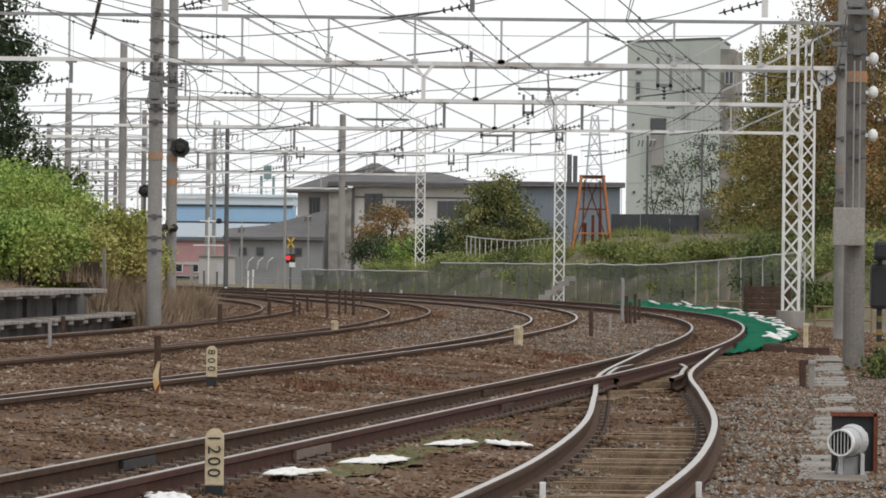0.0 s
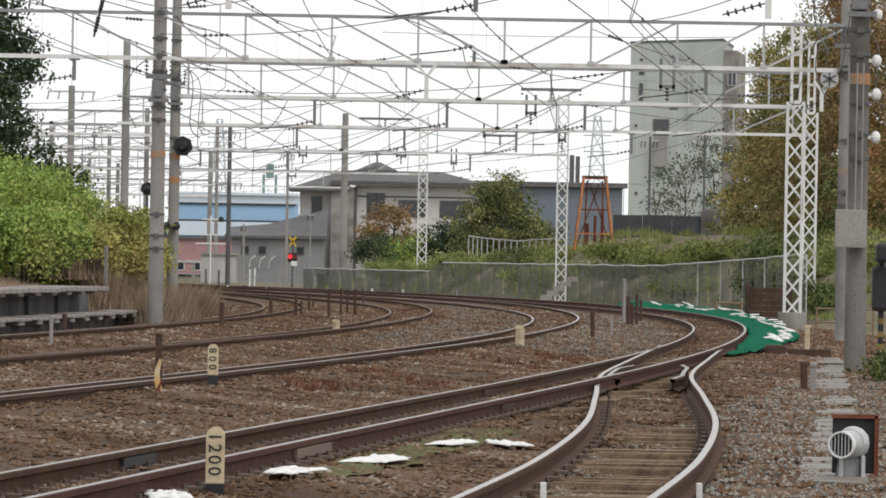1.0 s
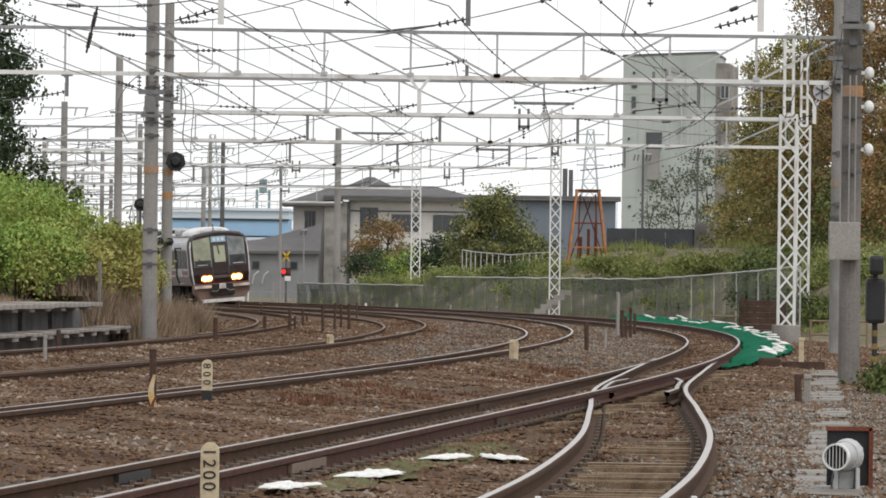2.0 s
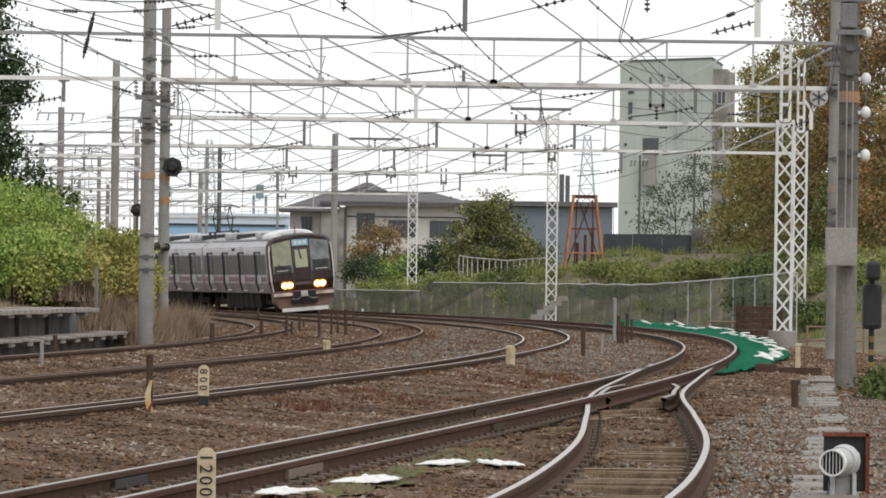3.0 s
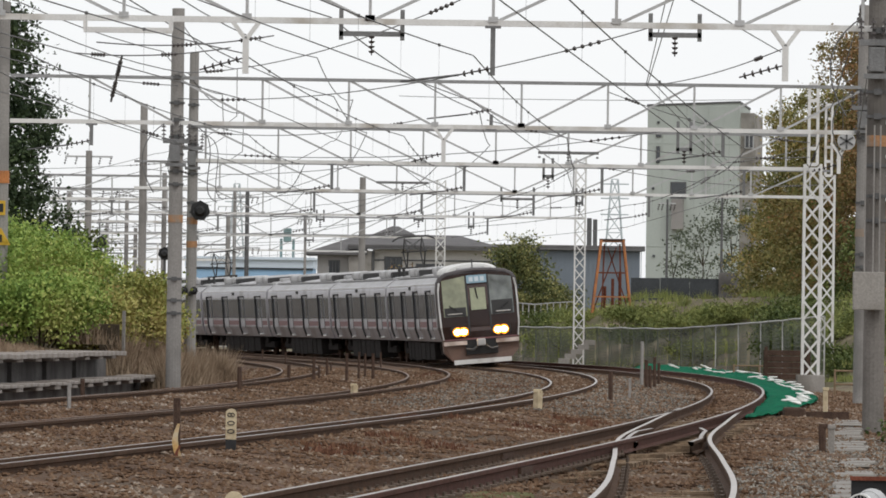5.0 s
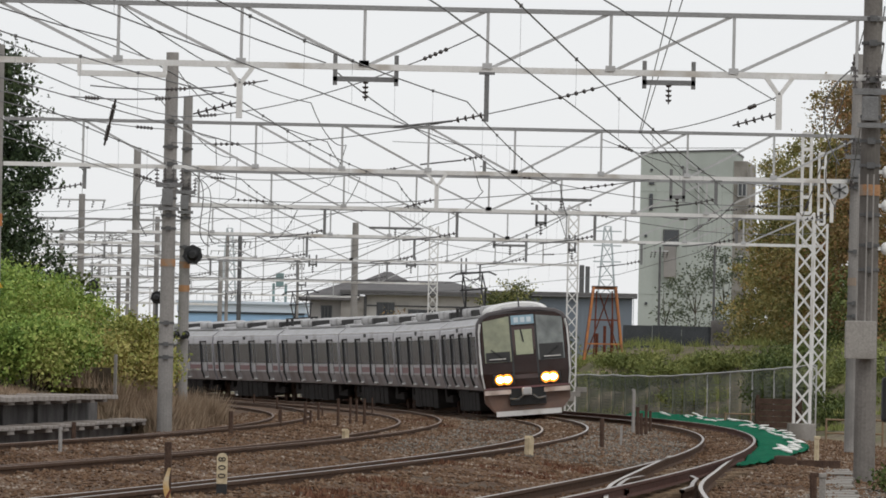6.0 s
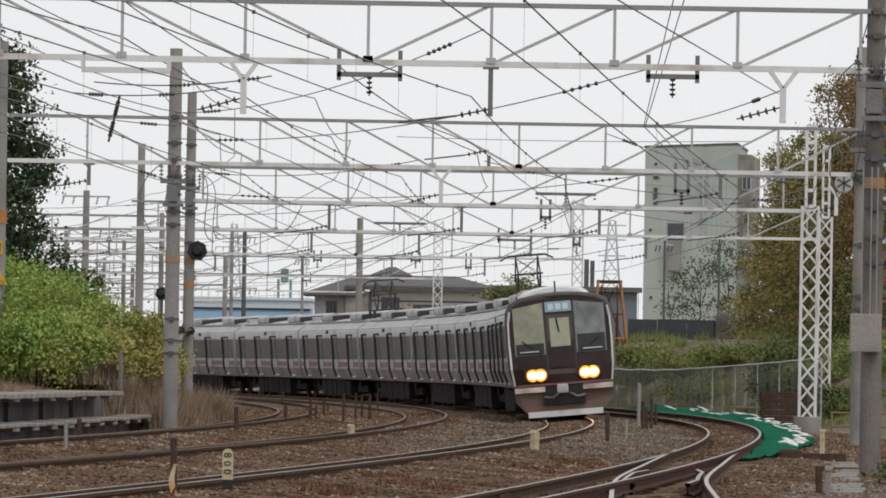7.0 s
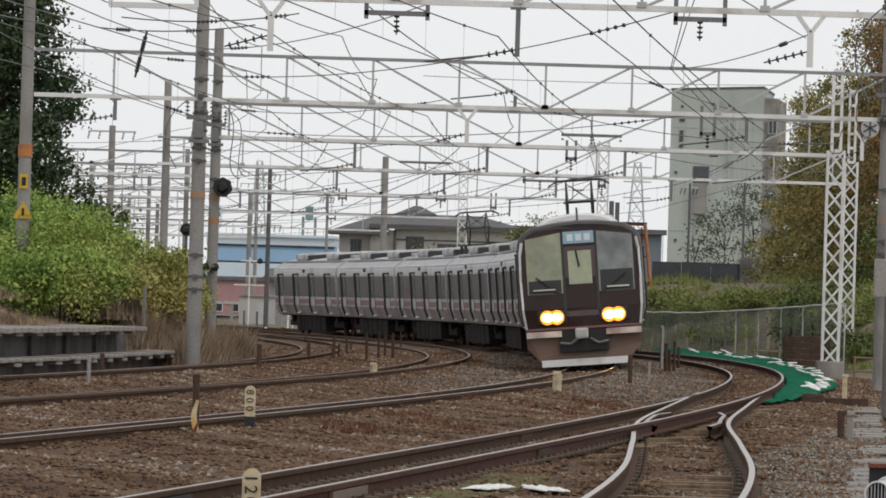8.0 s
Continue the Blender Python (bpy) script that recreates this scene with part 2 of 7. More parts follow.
def box(bm, c, s, rot=None, bevel=0.0):
    m = Matrix.Translation(c) @ (rot.to_4x4() if rot else Matrix()) @ Matrix.Diagonal((*s, 1))
    made = bmesh.ops.create_cube(bm, size=1, matrix=m)["verts"]
    if bevel:
        edges = list({e for v in made for e in v.link_edges})
        bmesh.ops.bevel(bm, geom=edges, offset=bevel, segments=2, affect="EDGES", profile=0.6)
    return bm


def beam(bm, p, q, w, h=None, n=4):
    """A bar from p to q; n 4: w wide and h high, else round with radius w / 2."""
    p, q = Vector(p), Vector(q)
    d = q - p
    turn = d.to_track_quat("Z", "Y").to_matrix().to_4x4()
    m = Matrix.Translation((p + q) / 2) @ turn
    if n == 4:
        bmesh.ops.create_cube(bm, size=1, matrix=m @ Matrix.Diagonal((w, h or w, d.length, 1)))
    else:
        bmesh.ops.create_cone(bm, cap_ends=True, segments=n, radius1=w / 2, radius2=(h or w) / 2, depth=d.length, matrix=m)
    return bm


def ball(bm, c, r, sub=1, squash=(1, 1, 1)):
    bmesh.ops.create_icosphere(bm, subdivisions=sub, radius=r, matrix=Matrix.Translation(c) @ Matrix.Diagonal((*squash, 1)))
    return bm


def single(fn, *a, **k):
    bm = bmesh.new()
    fn(bm, *a, **k)
    return bm


def tube(name, points, radius, material, parent=None):
    """A round bar or wire through the points, as a mesh with a five-sided section."""
    pts = [Vector(p) for p in points]
    verts, faces, n = [], [], 5
    for i, p in enumerate(pts):
        d = (pts[min(i + 1, len(pts) - 1)] - pts[max(i - 1, 0)]).normalized()
        a = d.cross(Vector((0, 0, 1)))
        a = a.normalized() if a.length > 1e-4 else Vector((1, 0, 0))
        b = a.cross(d)
        for k in range(n):
            w = 2 * math.pi * k / n
            verts.append(p + a * (radius * math.cos(w)) + b * (radius * math.sin(w)))
    for i in range(len(pts) - 1):
        for k in range(n):
            faces.append((i * n + k, i * n + (k + 1) % n, (i + 1) * n + (k + 1) % n, (i + 1) * n + k))
    return raw(name, verts, faces, material, parent, smooth=True)


# ---- the line of the railway ----
def line_x(y):
    """The middle of the train's track, as a function of the distance ahead: nearly straight near by, then a curve of about 700 m radius."""
    y1 = min(max(y, 20.0), 420.0)
    u = (y1 - 157.14) / 157.14
    x = -0.399 * u ** 5 + 2.9 * u ** 4 - 4.021 * u ** 3 - 17.808 * u ** 2 + 2.374 * u + 2.822
    s = (-1.995 * u ** 4 + 11.6 * u ** 3 - 12.063 * u ** 2 - 35.616 * u + 2.374) / 157.14
    return x + s * (y - y1), s


def on_line(y, off, z=0.0):
    """A place off metres to the side of that track."""
    x, s = line_x(y)
    n = 1 / math.sqrt(1 + s * s)
    return Vector((x + off * n, y - off * s * n, z))


def b_off(y):
    return 3.92 - 0.1 * math.exp(-((y - 125) / 30) ** 2) + 0.3 * (max(0.0, 141 - y) / 126) ** 2


GAUGE = 1.132  # between the middles of the rail heads
BED = {"B": -0.165, "C": -0.1, "D": -0.105, "E": -0.105}  # ballast below the rail heads
TRACKS = {"C": (lambda y: 0.0, 0.1), "B": (b_off, 0.07), "D": (lambda y: -3.8, 0.09), "E": (lambda y: -7.45, 0.09)}


def side_line(points, y):
    """A smooth cubic through a few places (x, y), taken at the distance y."""
    ys = [p[1] for p in points]
    i = max(0, min(len(ys) - 2, sum(1 for v in ys if v <= y) - 1))
    p1, p2 = points[i], points[i + 1]
    p0, p3 = points[max(0, i - 1)], points[min(len(points) - 1, i + 2)]
    t = (y - p1[1]) / (p2[1] - p1[1])
    m1 = (p2[0] - p0[0]) / (p2[1] - p0[1]) * (p2[1] - p1[1])
    m2 = (p3[0] - p1[0]) / (p3[1] - p1[1]) * (p2[1] - p1[1])
    return (2 * t ** 3 - 3 * t * t + 1) * p1[0] + (t ** 3 - 2 * t * t + t) * m1 + (-2 * t ** 3 + 3 * t * t) * p2[0] + (t ** 3 - t * t) * m2


TURNOUT = [(-0.9, 22.0), (0.1, 29.9), (0.66, 36.1), (1.27, 44.0), (1.82, 54.2), (2.18, 65.4), (2.56, 78.1), (3.35, 91.9), (4.45, 110.0)]


def turnout_place(y, off, z=0.0):
    x = side_line(TURNOUT, y)
    s = (side_line(TURNOUT, y + 0.3) - side_line(TURNOUT, y - 0.3)) / 0.6
    n = 1 / math.sqrt(1 + s * s)
    return Vector((x + off * n, y - off * s * n, z))


# A rail: head, web and foot. Section points go (sideways, up), the running surface at 0.
RAIL_SECTION = [(-0.032, -0.008), (-0.026, 0.0), (0.026, 0.0), (0.032, -0.008), (0.032, -0.04), (0.009, -0.052), (0.009, -0.125), (0.062, -0.145), (0.062, -0.153),
                (-0.062, -0.153), (-0.062, -0.145), (-0.009, -0.125), (-0.009, -0.052), (-0.032, -0.04)]


def rail(parent, place, start, end, off, lift, head, web, step=1.0, label=""):
    """place(y, off, z) gives the line; the rail is swept along it."""
    k = max(2, int((end - start) / step))
    verts, faces, n = [], [], len(RAIL_SECTION)
    for i in range(k + 1):
        y = start + (end - start) * i / k
        p, q = place(y, off, lift), place(y + 0.1, off, lift)
        d = (q - p).normalized()
        side = Vector((d.y, -d.x, 0))
        for a, b in RAIL_SECTION:
            verts.append(p + side * a + Vector((0, 0, b)))
    for i in range(k):
        for j in range(n):
            faces.append((i * n + j, i * n + (j + 1) % n, (i + 1) * n + (j + 1) % n, (i + 1) * n + j))
    ob = raw("rail", verts, faces, [web, head], parent)
    for i, f in enumerate(ob.data.polygons):
        if i % n == 1:
            f.material_index = 1
    return tagged(ob, label) if label else ob


def line_place(offset):
    return lambda y, off, z: on_line(y, offset(y) + off, z)


# ---- ground ----
def ground_height(y, off):
    """Ballast shoulders round each track, lower between them, rising to the banks at both sides."""
    z = -0.46
    for name, (o, cant) in TRACKS.items():
        d = off - o(y)
        h = BED[name] + max(0.0, min(1.0, (d + GAUGE / 2) / GAUGE)) * cant
        if d > 1.0:
            h -= (d - 1.0) * 0.1
        elif d < -1.3:
            h -= (-1.3 - d) * 0.4
        z = max(z, h)
    if y < 112:
        d = line_x(y)[0] + off - side_line(TURNOUT, max(22.0, y))
        if -0.62 < d < 0.62:
            z = min(z, -0.18)
        elif d >= 0.62:
            z = max(min(z, -0.15), -0.15 - (d - 0.62) * 0.05)
        elif d > -1.2:
            z = min(z, -0.15)
    z += 0.03 * noise.noise((off * 0.9, y * 0.4, 0)) + 0.02 * noise.noise((off * 3, y * 1.2, 4))
    if off > 9.8 and y > 150:
        top = 3.3 if y < 280 else max(0.3, 3.3 - (y - 280) * 0.06)
        z += min(top, (off - 9.8) * 0.6) * min(1, (y - 150) / 70)
    if off < -11.2 and 95 < y < 142:
        z = max(z, 0.56)
    foot = -13.2 + 2.4 * max(0.0, min(1.0, (y - 138) / 16))
    if off < foot and y > 95:
        z += min(2.0, (foot - off) * 0.9)
    return z


def build_ground():
    ys = [-12 + 3 * i for i in range(9)] + [15 + 0.6 * i for i in range(150)] + [105 + 2.2 * i for i in range(190)]
    offs = [-34, -28, -24, -20, -17, -15, -13.5, -12.2, -11.4, -10.8] + [-10.4 + 0.3 * i for i in range(67)] + [10, 10.6, 11.4, 12.4, 13.6, 15, 17, 20, 24, 30, 38]
    verts, faces, n = [], [], len(offs)
    for y in ys:
        for o in offs:
            p = on_line(y, o)
            p.z = ground_height(y, o)
            verts.append(p)
    for i in range(len(ys) - 1):
        for j in range(n - 1):
            faces.append((i * n + j, i * n + j + 1, (i + 1) * n + j + 1, (i + 1) * n + j))
    ob = raw("ground", verts, faces, [BALLAST, EARTH], smooth=True)
    for f in ob.data.polygons:
        j = f.index % (n - 1)
        if offs[j] < -10.5 or offs[j] > 9.0:
            f.material_index = 1
    tagged(ob, "brown stone ballast with earth banks", "ground", kind="structure")
    bm = bmesh.new()
    bmesh.ops.create_grid(bm, x_segments=8, y_segments=8, size=2500, matrix=Matrix.Translation((0, 1500, -0.7)))
    tagged(obj("ground_far", bm, EARTH), "dull earth and grass plain beyond the railway", "ground", kind="structure")


build_ground()


def scatter_stones(name, count, y0, y1, o0, o1, size, material, seed, label, place=None):
    """Loose broken stone as one mass of real small pieces, lying on the ground."""
    rnd = np.random.default_rng(seed)
    shapes = []
    for k in range(10):
        v = rnd.normal(size=(6, 3))
        v = np.array([(1, 0, 0), (-1, 0, 0), (0, 1, 0), (0, -1, 0), (0, 0, 1), (0, 0, -1)]) * rnd.uniform(0.6, 1.25, (6, 1)) + v * 0.16
        shapes.append(v * np.array([1, 1, 0.75]))
    tri = np.array([(0, 2, 4), (2, 1, 4), (1, 3, 4), (3, 0, 4), (2, 0, 5), (1, 2, 5), (3, 1, 5), (0, 3, 5)])
    # evenly spread over the view: more of them near by
    u = rnd.uniform(0, 1, count)
    y = y0 * (y1 / y0) ** u
    off = rnd.uniform(o0, o1, count)
    verts, faces = np.empty((count, 6, 3)), np.empty((count, 8, 3), int)
    keep = 0
    for i in range(count):
        p = (place or on_line)(y[i], off[i])
        if abs(p.x) > 0.08 * y[i] + 0.3:
            continue
        z = ground_height(p.y, off[i]) if place is None else ground_height(p.y, off_of(p))
        if y[i] < 100 and abs(p.x - side_line(TURNOUT, y[i])) < 0.6 and rnd.uniform() < 0.12:
            continue
        a = rnd.uniform(0, 6.28)
        s = size * rnd.uniform(0.5, 1.3) * (1 + (y[i] - y0) / 230)
        c, d = math.cos(a) * s, math.sin(a) * s
        v = shapes[i % 10]
        verts[keep, :, 0] = p.x + v[:, 0] * c - v[:, 1] * d
        verts[keep, :, 1] = p.y + v[:, 0] * d + v[:, 1] * c
        verts[keep, :, 2] = z + 0.25 * s + v[:, 2] * s
        faces[keep] = tri + keep * 6
        keep += 1
    me = bpy.data.meshes.new(name)
    me.from_pydata(verts[:keep].reshape(-1, 3).tolist(), [], faces[:keep].reshape(-1, 3).tolist())
    me.materials.append(material)
    return tagged(new(name, me), label, "gravel", kind="stuff")


def off_of(p):
    return (p.x - line_x(p.y)[0])


# ---- tracks ----
def track(name, key, start, end, head_l, head_r, web_l, web_r, label):
    offset, cant = TRACKS[key]
    t = thing(name, on_line(start, offset(start)), label, "railway track", "tracks of the curve", kind="structure")
    t.matrix_world = Matrix()
    place = line_place(offset)
    rail(t, place, start, end, -GAUGE / 2, 0.0, head_l, web_l)
    rail(t, place, start, end, GAUGE / 2, cant, head_r, web_r)
    return t


track("track_2", "C", 19, 500, RAIL_WORN, RAIL_WORN, RAIL_RUST, RAIL_RUST, "canted main track of two polished steel rails in brown ballast")
track_b = track("track_1", "B", 19, 460, RAIL_WORN, RAIL_WORN, RAIL_RUST, RAIL_RED, "canted main track with red-brown rail webs beside the turnout")
track("track_3", "D", 40, 500, RAIL_DULL, RAIL_DULL, RAIL_RUST, RAIL_RUST, "rusty track with dull rails in brown ballast")
track("track_4", "E", 55, 500, RAIL_DULL, RAIL_DULL, RAIL_RUST, RAIL_RUST, "rusty track beside the old platform")
track_a = thing("track_5", (0, 0, 0), "turnout branch with bright rails on weathered wooden sleepers", "railway track", "tracks of the curve", kind="structure")
rail(track_a, turnout_place, 24, 109, -GAUGE / 2, 0.0, RAIL_HEAD, RAIL_RUST, 0.5, "bright curved rail with a worn head")
rail(track_a, turnout_place, 24, 109, GAUGE / 2, 0.02, RAIL_HEAD, RAIL_RUST, 0.5, "bright curved rail with a worn head")


def flared(y, off, z):
    """A line beside the turnout that bends away at both of its ends."""
    bend = max(0.0, abs(y - 80.0) - 3.0)
    return turnout_place(y, off + (0.05 * bend if off < 0 else -0.05 * bend), z)


for off, z in ((-GAUGE / 2 + 0.11, 0.012), (GAUGE / 2 - 0.11, 0.03)):
    rail(track_a, flared, 74.5, 85.5, off, z, RAIL_WORN, RAIL_RUST, 0.5, "short guard rail with flared ends")


def sleeper_mesh(length, width, height, seed):
    rnd = random.Random(seed)
    bm = bmesh.new()
    box(bm, (0, 0, 0), (length, width, height), bevel=0.012)
    for v in bm.verts:
        v.co += Vector((rnd.uniform(-0.02, 0.02), rnd.uniform(-0.008, 0.008), rnd.uniform(-0.006, 0.006)))
    me = bpy.data.meshes.new("sleeper")
    bm.to_mesh(me)
    bm.free()
    me.materials.append(WOOD)
    return me


def sleepers(parent, place, lift, start, end, length=2.1, pitch=0.62, top=-0.16):
    meshes = [sleeper_mesh(length, 0.21, 0.16, k) for k in range(5)]
    rnd = random.Random(int(start * 10) + int(length * 10))
    y = start
    while y < end:
        p, q = place(y, 0, 0), place(y + 0.1, 0, 0)
        d = (q - p).normalized()
        ob = new("sleeper", meshes[rnd.randrange(5)])
        ob.parent = parent
        ob.matrix_local = Matrix.Translation((p.x, p.y, lift + top - 0.08 + rnd.uniform(-0.06, 0.012))) @ Matrix.Rotation(math.atan2(-d.x, d.y) + rnd.uniform(-0.03, 0.03), 4, "Z") @ Matrix.Rotation(-lift * 0.9, 4, "Y")
        y += pitch

# ---- the train ----
CAR = 20.0


def body_profile():
    """Half section of a car, from the sill up over the shoulder to the roof: (half width, height)."""
    return [(1.34, 0.95), (1.38, 1.07), (1.475, 1.4), (1.475, 2.72), (1.455, 2.92), (1.39, 3.05), (1.12, 3.22), (0.6, 3.36), (0.0, 3.4)]


def car_shell(bm, y0, y1, seg=1):
    half = body_profile()
    ring = [(a, b) for a, b in half] + [(-a, b) for a, b in reversed(half[:-1])]
    n, rows = len(ring), []
    for k in range(seg + 1):
        y = y0 + (y1 - y0) * k / seg
        rows.append([bm.verts.new((a, y, b)) for a, b in ring])
    for r0, r1 in zip(rows, rows[1:]):
        for j in range(n - 1):
            f = bm.faces.new((r0[j], r1[j], r1[j + 1], r0[j + 1]))
            m = (ring[j][1] + ring[j + 1][1]) / 2
            f.material_index = 1 if m > 3.06 else 0
        bm.faces.new((r0[n - 1], r1[n - 1], r1[0], r0[0]))
    bm.faces.new(rows[0])
    bm.faces.new(list(reversed(rows[-1])))
    bmesh.ops.recalc_face_normals(bm, faces=bm.faces)


DOORS = (-7.35, -2.45, 2.45, 7.35)


def bogie(parent, y):
    bm = bmesh.new()
    for sx in (-1, 1):
        box(bm, (sx * 0.95, y, 0.55), (0.16, 2.9, 0.26), bevel=0.03)
        box(bm, (sx * 0.98, y, 0.78), (0.3, 0.7, 0.3), bevel=0.04)
    box(bm, (0, y, 0.6), (2.0, 0.5, 0.3), bevel=0.03)
    b = part("bogie", bm, UNDER, parent, "grimy bogie frame")
    for dy in (-1.05, 1.05):
        bm = bmesh.new()
        for sx in (-1, 1):
            beam(bm, (sx * 0.5, y + dy, 0.43), (sx * 0.63, y + dy, 0.43), 0.86, n=20)
        beam(bm, (-0.6, y + dy, 0.43), (0.6, y + dy, 0.43), 0.15, n=10)
        part("wheelset", bm, RUST, b)


def side_fittings(car):
    """Doors, windows and the bands along both sides; the side leans inwards below the band."""
    for sx in (-1, 1):
        x = sx * 1.475
        for d in DOORS:
            bm = bmesh.new()
            box(bm, (x - sx * 0.006, d, 2.05), (0.03, 1.34, 1.34), bevel=0.006)
            box(bm, (x - sx * 0.052, d, 1.23), (0.03, 1.34, 0.34), rot=Matrix.Rotation(sx * 0.28, 3, "Y"), bevel=0.008)
            door = part("door", bm, DOOR_STEEL, car, "stainless double door with dark windows")
            for k in (-1, 1):
                part("door_window", single(box, (x + sx * 0.006, d + k * 0.33, 2.22), (0.02, 0.56, 0.88), bevel=0.006), GLASS_SIDE, door)
            bm = bmesh.new()
            box(bm, (x + sx * 0.03, d - 0.71, 2.1), (0.08, 0.13, 1.36), bevel=0.01)
            box(bm, (x - sx * 0.015, d - 0.71, 1.24), (0.09, 0.13, 0.44), rot=Matrix.Rotation(sx * 0.28, 3, "Y"), bevel=0.01)
            box(bm, (x + sx * 0.028, d, 2.77), (0.075, 1.5, 0.06), bevel=0.01)
            part("door_frame", bm, BLACKISH, door, "dark door surround")
            part("door_edge", single(box, (x + sx * 0.004, d + 0.7, 2.06), (0.03, 0.035, 1.42), bevel=0.006), STEEL_DARK, door)
            part("door_step", single(box, (x - sx * 0.07, d, 1.06), (0.07, 1.0, 0.04)), CAR_WHITE, door, "worn bright door step")
        spans = [(-9.6, -8.2)] + [(a + 0.8, b - 0.8) for a, b in zip(DOORS, DOORS[1:])] + [(8.2, 9.5)]
        for a, b in spans:
            part("side_window", single(box, (x - sx * 0.004, (a + b) / 2, 2.22), (0.03, b - a, 0.88), bevel=0.01), GLASS_SIDE, car, "long tinted side window")
            part("window_sill_band", single(box, (x + sx * 0.003, (a + b) / 2, 1.73), (0.016, b - a, 0.05)), STAINLESS, car, "bright steel strip under the side windows")
            part("waist_band", single(box, (x + sx * 0.003, (a + b) / 2, 1.57), (0.014, b - a, 0.2)), BAND_DARK, car, "dull purple-brown waist band")
        part("gutter", single(box, (sx * 1.43, 0, 3.0), (0.05, 19.3, 0.04)), CAR_WHITE, car, "pale rain gutter")
    for sx in (-1, 1):
        part("destination_plate", single(box, (sx * 1.468, 0.0, 2.9), (0.02, 0.7, 0.13)), BLACKISH, car, "small dark side display")


def roof_fittings(car, pantograph):
    for y in (-4.9, 4.6):
        bm = bmesh.new()
        box(bm, (0, y, 3.48), (1.75, 2.9, 0.3), bevel=0.1)
        u = part("air_conditioner", bm, AC_GREY, car, "pale grey roof air conditioner")
        for s in (-1, 1):
            part("end_grille", single(box, (0, y + s * 1.75, 3.43), (1.5, 0.6, 0.26), bevel=0.04), BLACKISH, u, "dark grille box")
        for k in range(4):
            part("fan_cover", single(beam, (0, y - 0.98 + k * 0.65, 3.62), (0, y - 0.98 + k * 0.65, 3.645), 0.5, n=14), ROOF_PALE, u)
    for y in ((-8.4,) if pantograph else (-8.4, 8.2)):
        part("roof_vent", single(box, (0, y, 3.44), (1.0, 0.6, 0.16), bevel=0.04), ROOF_PALE, car)
    for sx in (-1, 1):
        part("roof_duct", single(box, (sx * 0.98, 0, 3.3), (0.14, 18.6, 0.06)), ROOF_PALE, car)
    if pantograph:
        y = 8.0
        bm = bmesh.new()
        for dx in (-0.55, 0.55):
            for dy in (-0.7, 0.7):
                beam(bm, (dx, y + dy, 3.3), (dx, y + dy, 3.66), 0.12, n=8)
            beam(bm, (dx, y - 0.8, 3.68), (dx, y + 0.8, 3.68), 0.06)
        for dy in (-0.75, 0.75):
            beam(bm, (-0.6, y + dy, 3.68), (0.6, y + dy, 3.68), 0.06)
        p = part("pantograph", bm, BLACKISH, car, "dark raised diamond pantograph")
        for s in (-1, 1):
            bm = bmesh.new()
            for dx in (-0.34, 0.34):
                beam(bm, (dx, y + s * 0.15, 3.72), (dx, y + s * 0.75, 4.3), 0.06, n=8)
                beam(bm, (dx, y + s * 0.75, 4.3), (dx, y, 4.83), 0.05, n=8)
                beam(bm, (dx, y + s * 0.75, 4.3), (-dx, y, 4.8), 0.02, n=6)
            beam(bm, (-0.42, y + s * 0.75, 4.3), (0.42, y + s * 0.75, 4.3), 0.05, n=8)
            part("arm", bm, BLACKISH, p)
        bm = bmesh.new()
        for dy in (-0.15, 0.15):
            beam(bm, (-0.58, y + dy, 4.88), (0.58, y + dy, 4.88), 0.06)
            for sx in (-1, 1):
                beam(bm, (sx * 0.58, y + dy, 4.88), (sx * 0.82, y + dy, 4.75), 0.04)
        part("collector_head", bm, BLACKISH, p)


def underframe(car, seed):
    rnd = random.Random(seed)
    part("underframe", single(box, (0, 0, 0.98), (2.5, 19.2, 0.16)), UNDER, car, "grimy black underframe")
    y = -4.6
    while y < 4.4:
        w = rnd.uniform(0.9, 1.8)
        part("equipment_box", single(box, (0, y + w / 2, 0.57), (2.5, w, rnd.uniform(0.6, 0.72)), bevel=0.03), UNDER, car)
        y += w + rnd.uniform(0.06, 0.25)
    bogie(car, -6.9)
    bogie(car, 6.9)


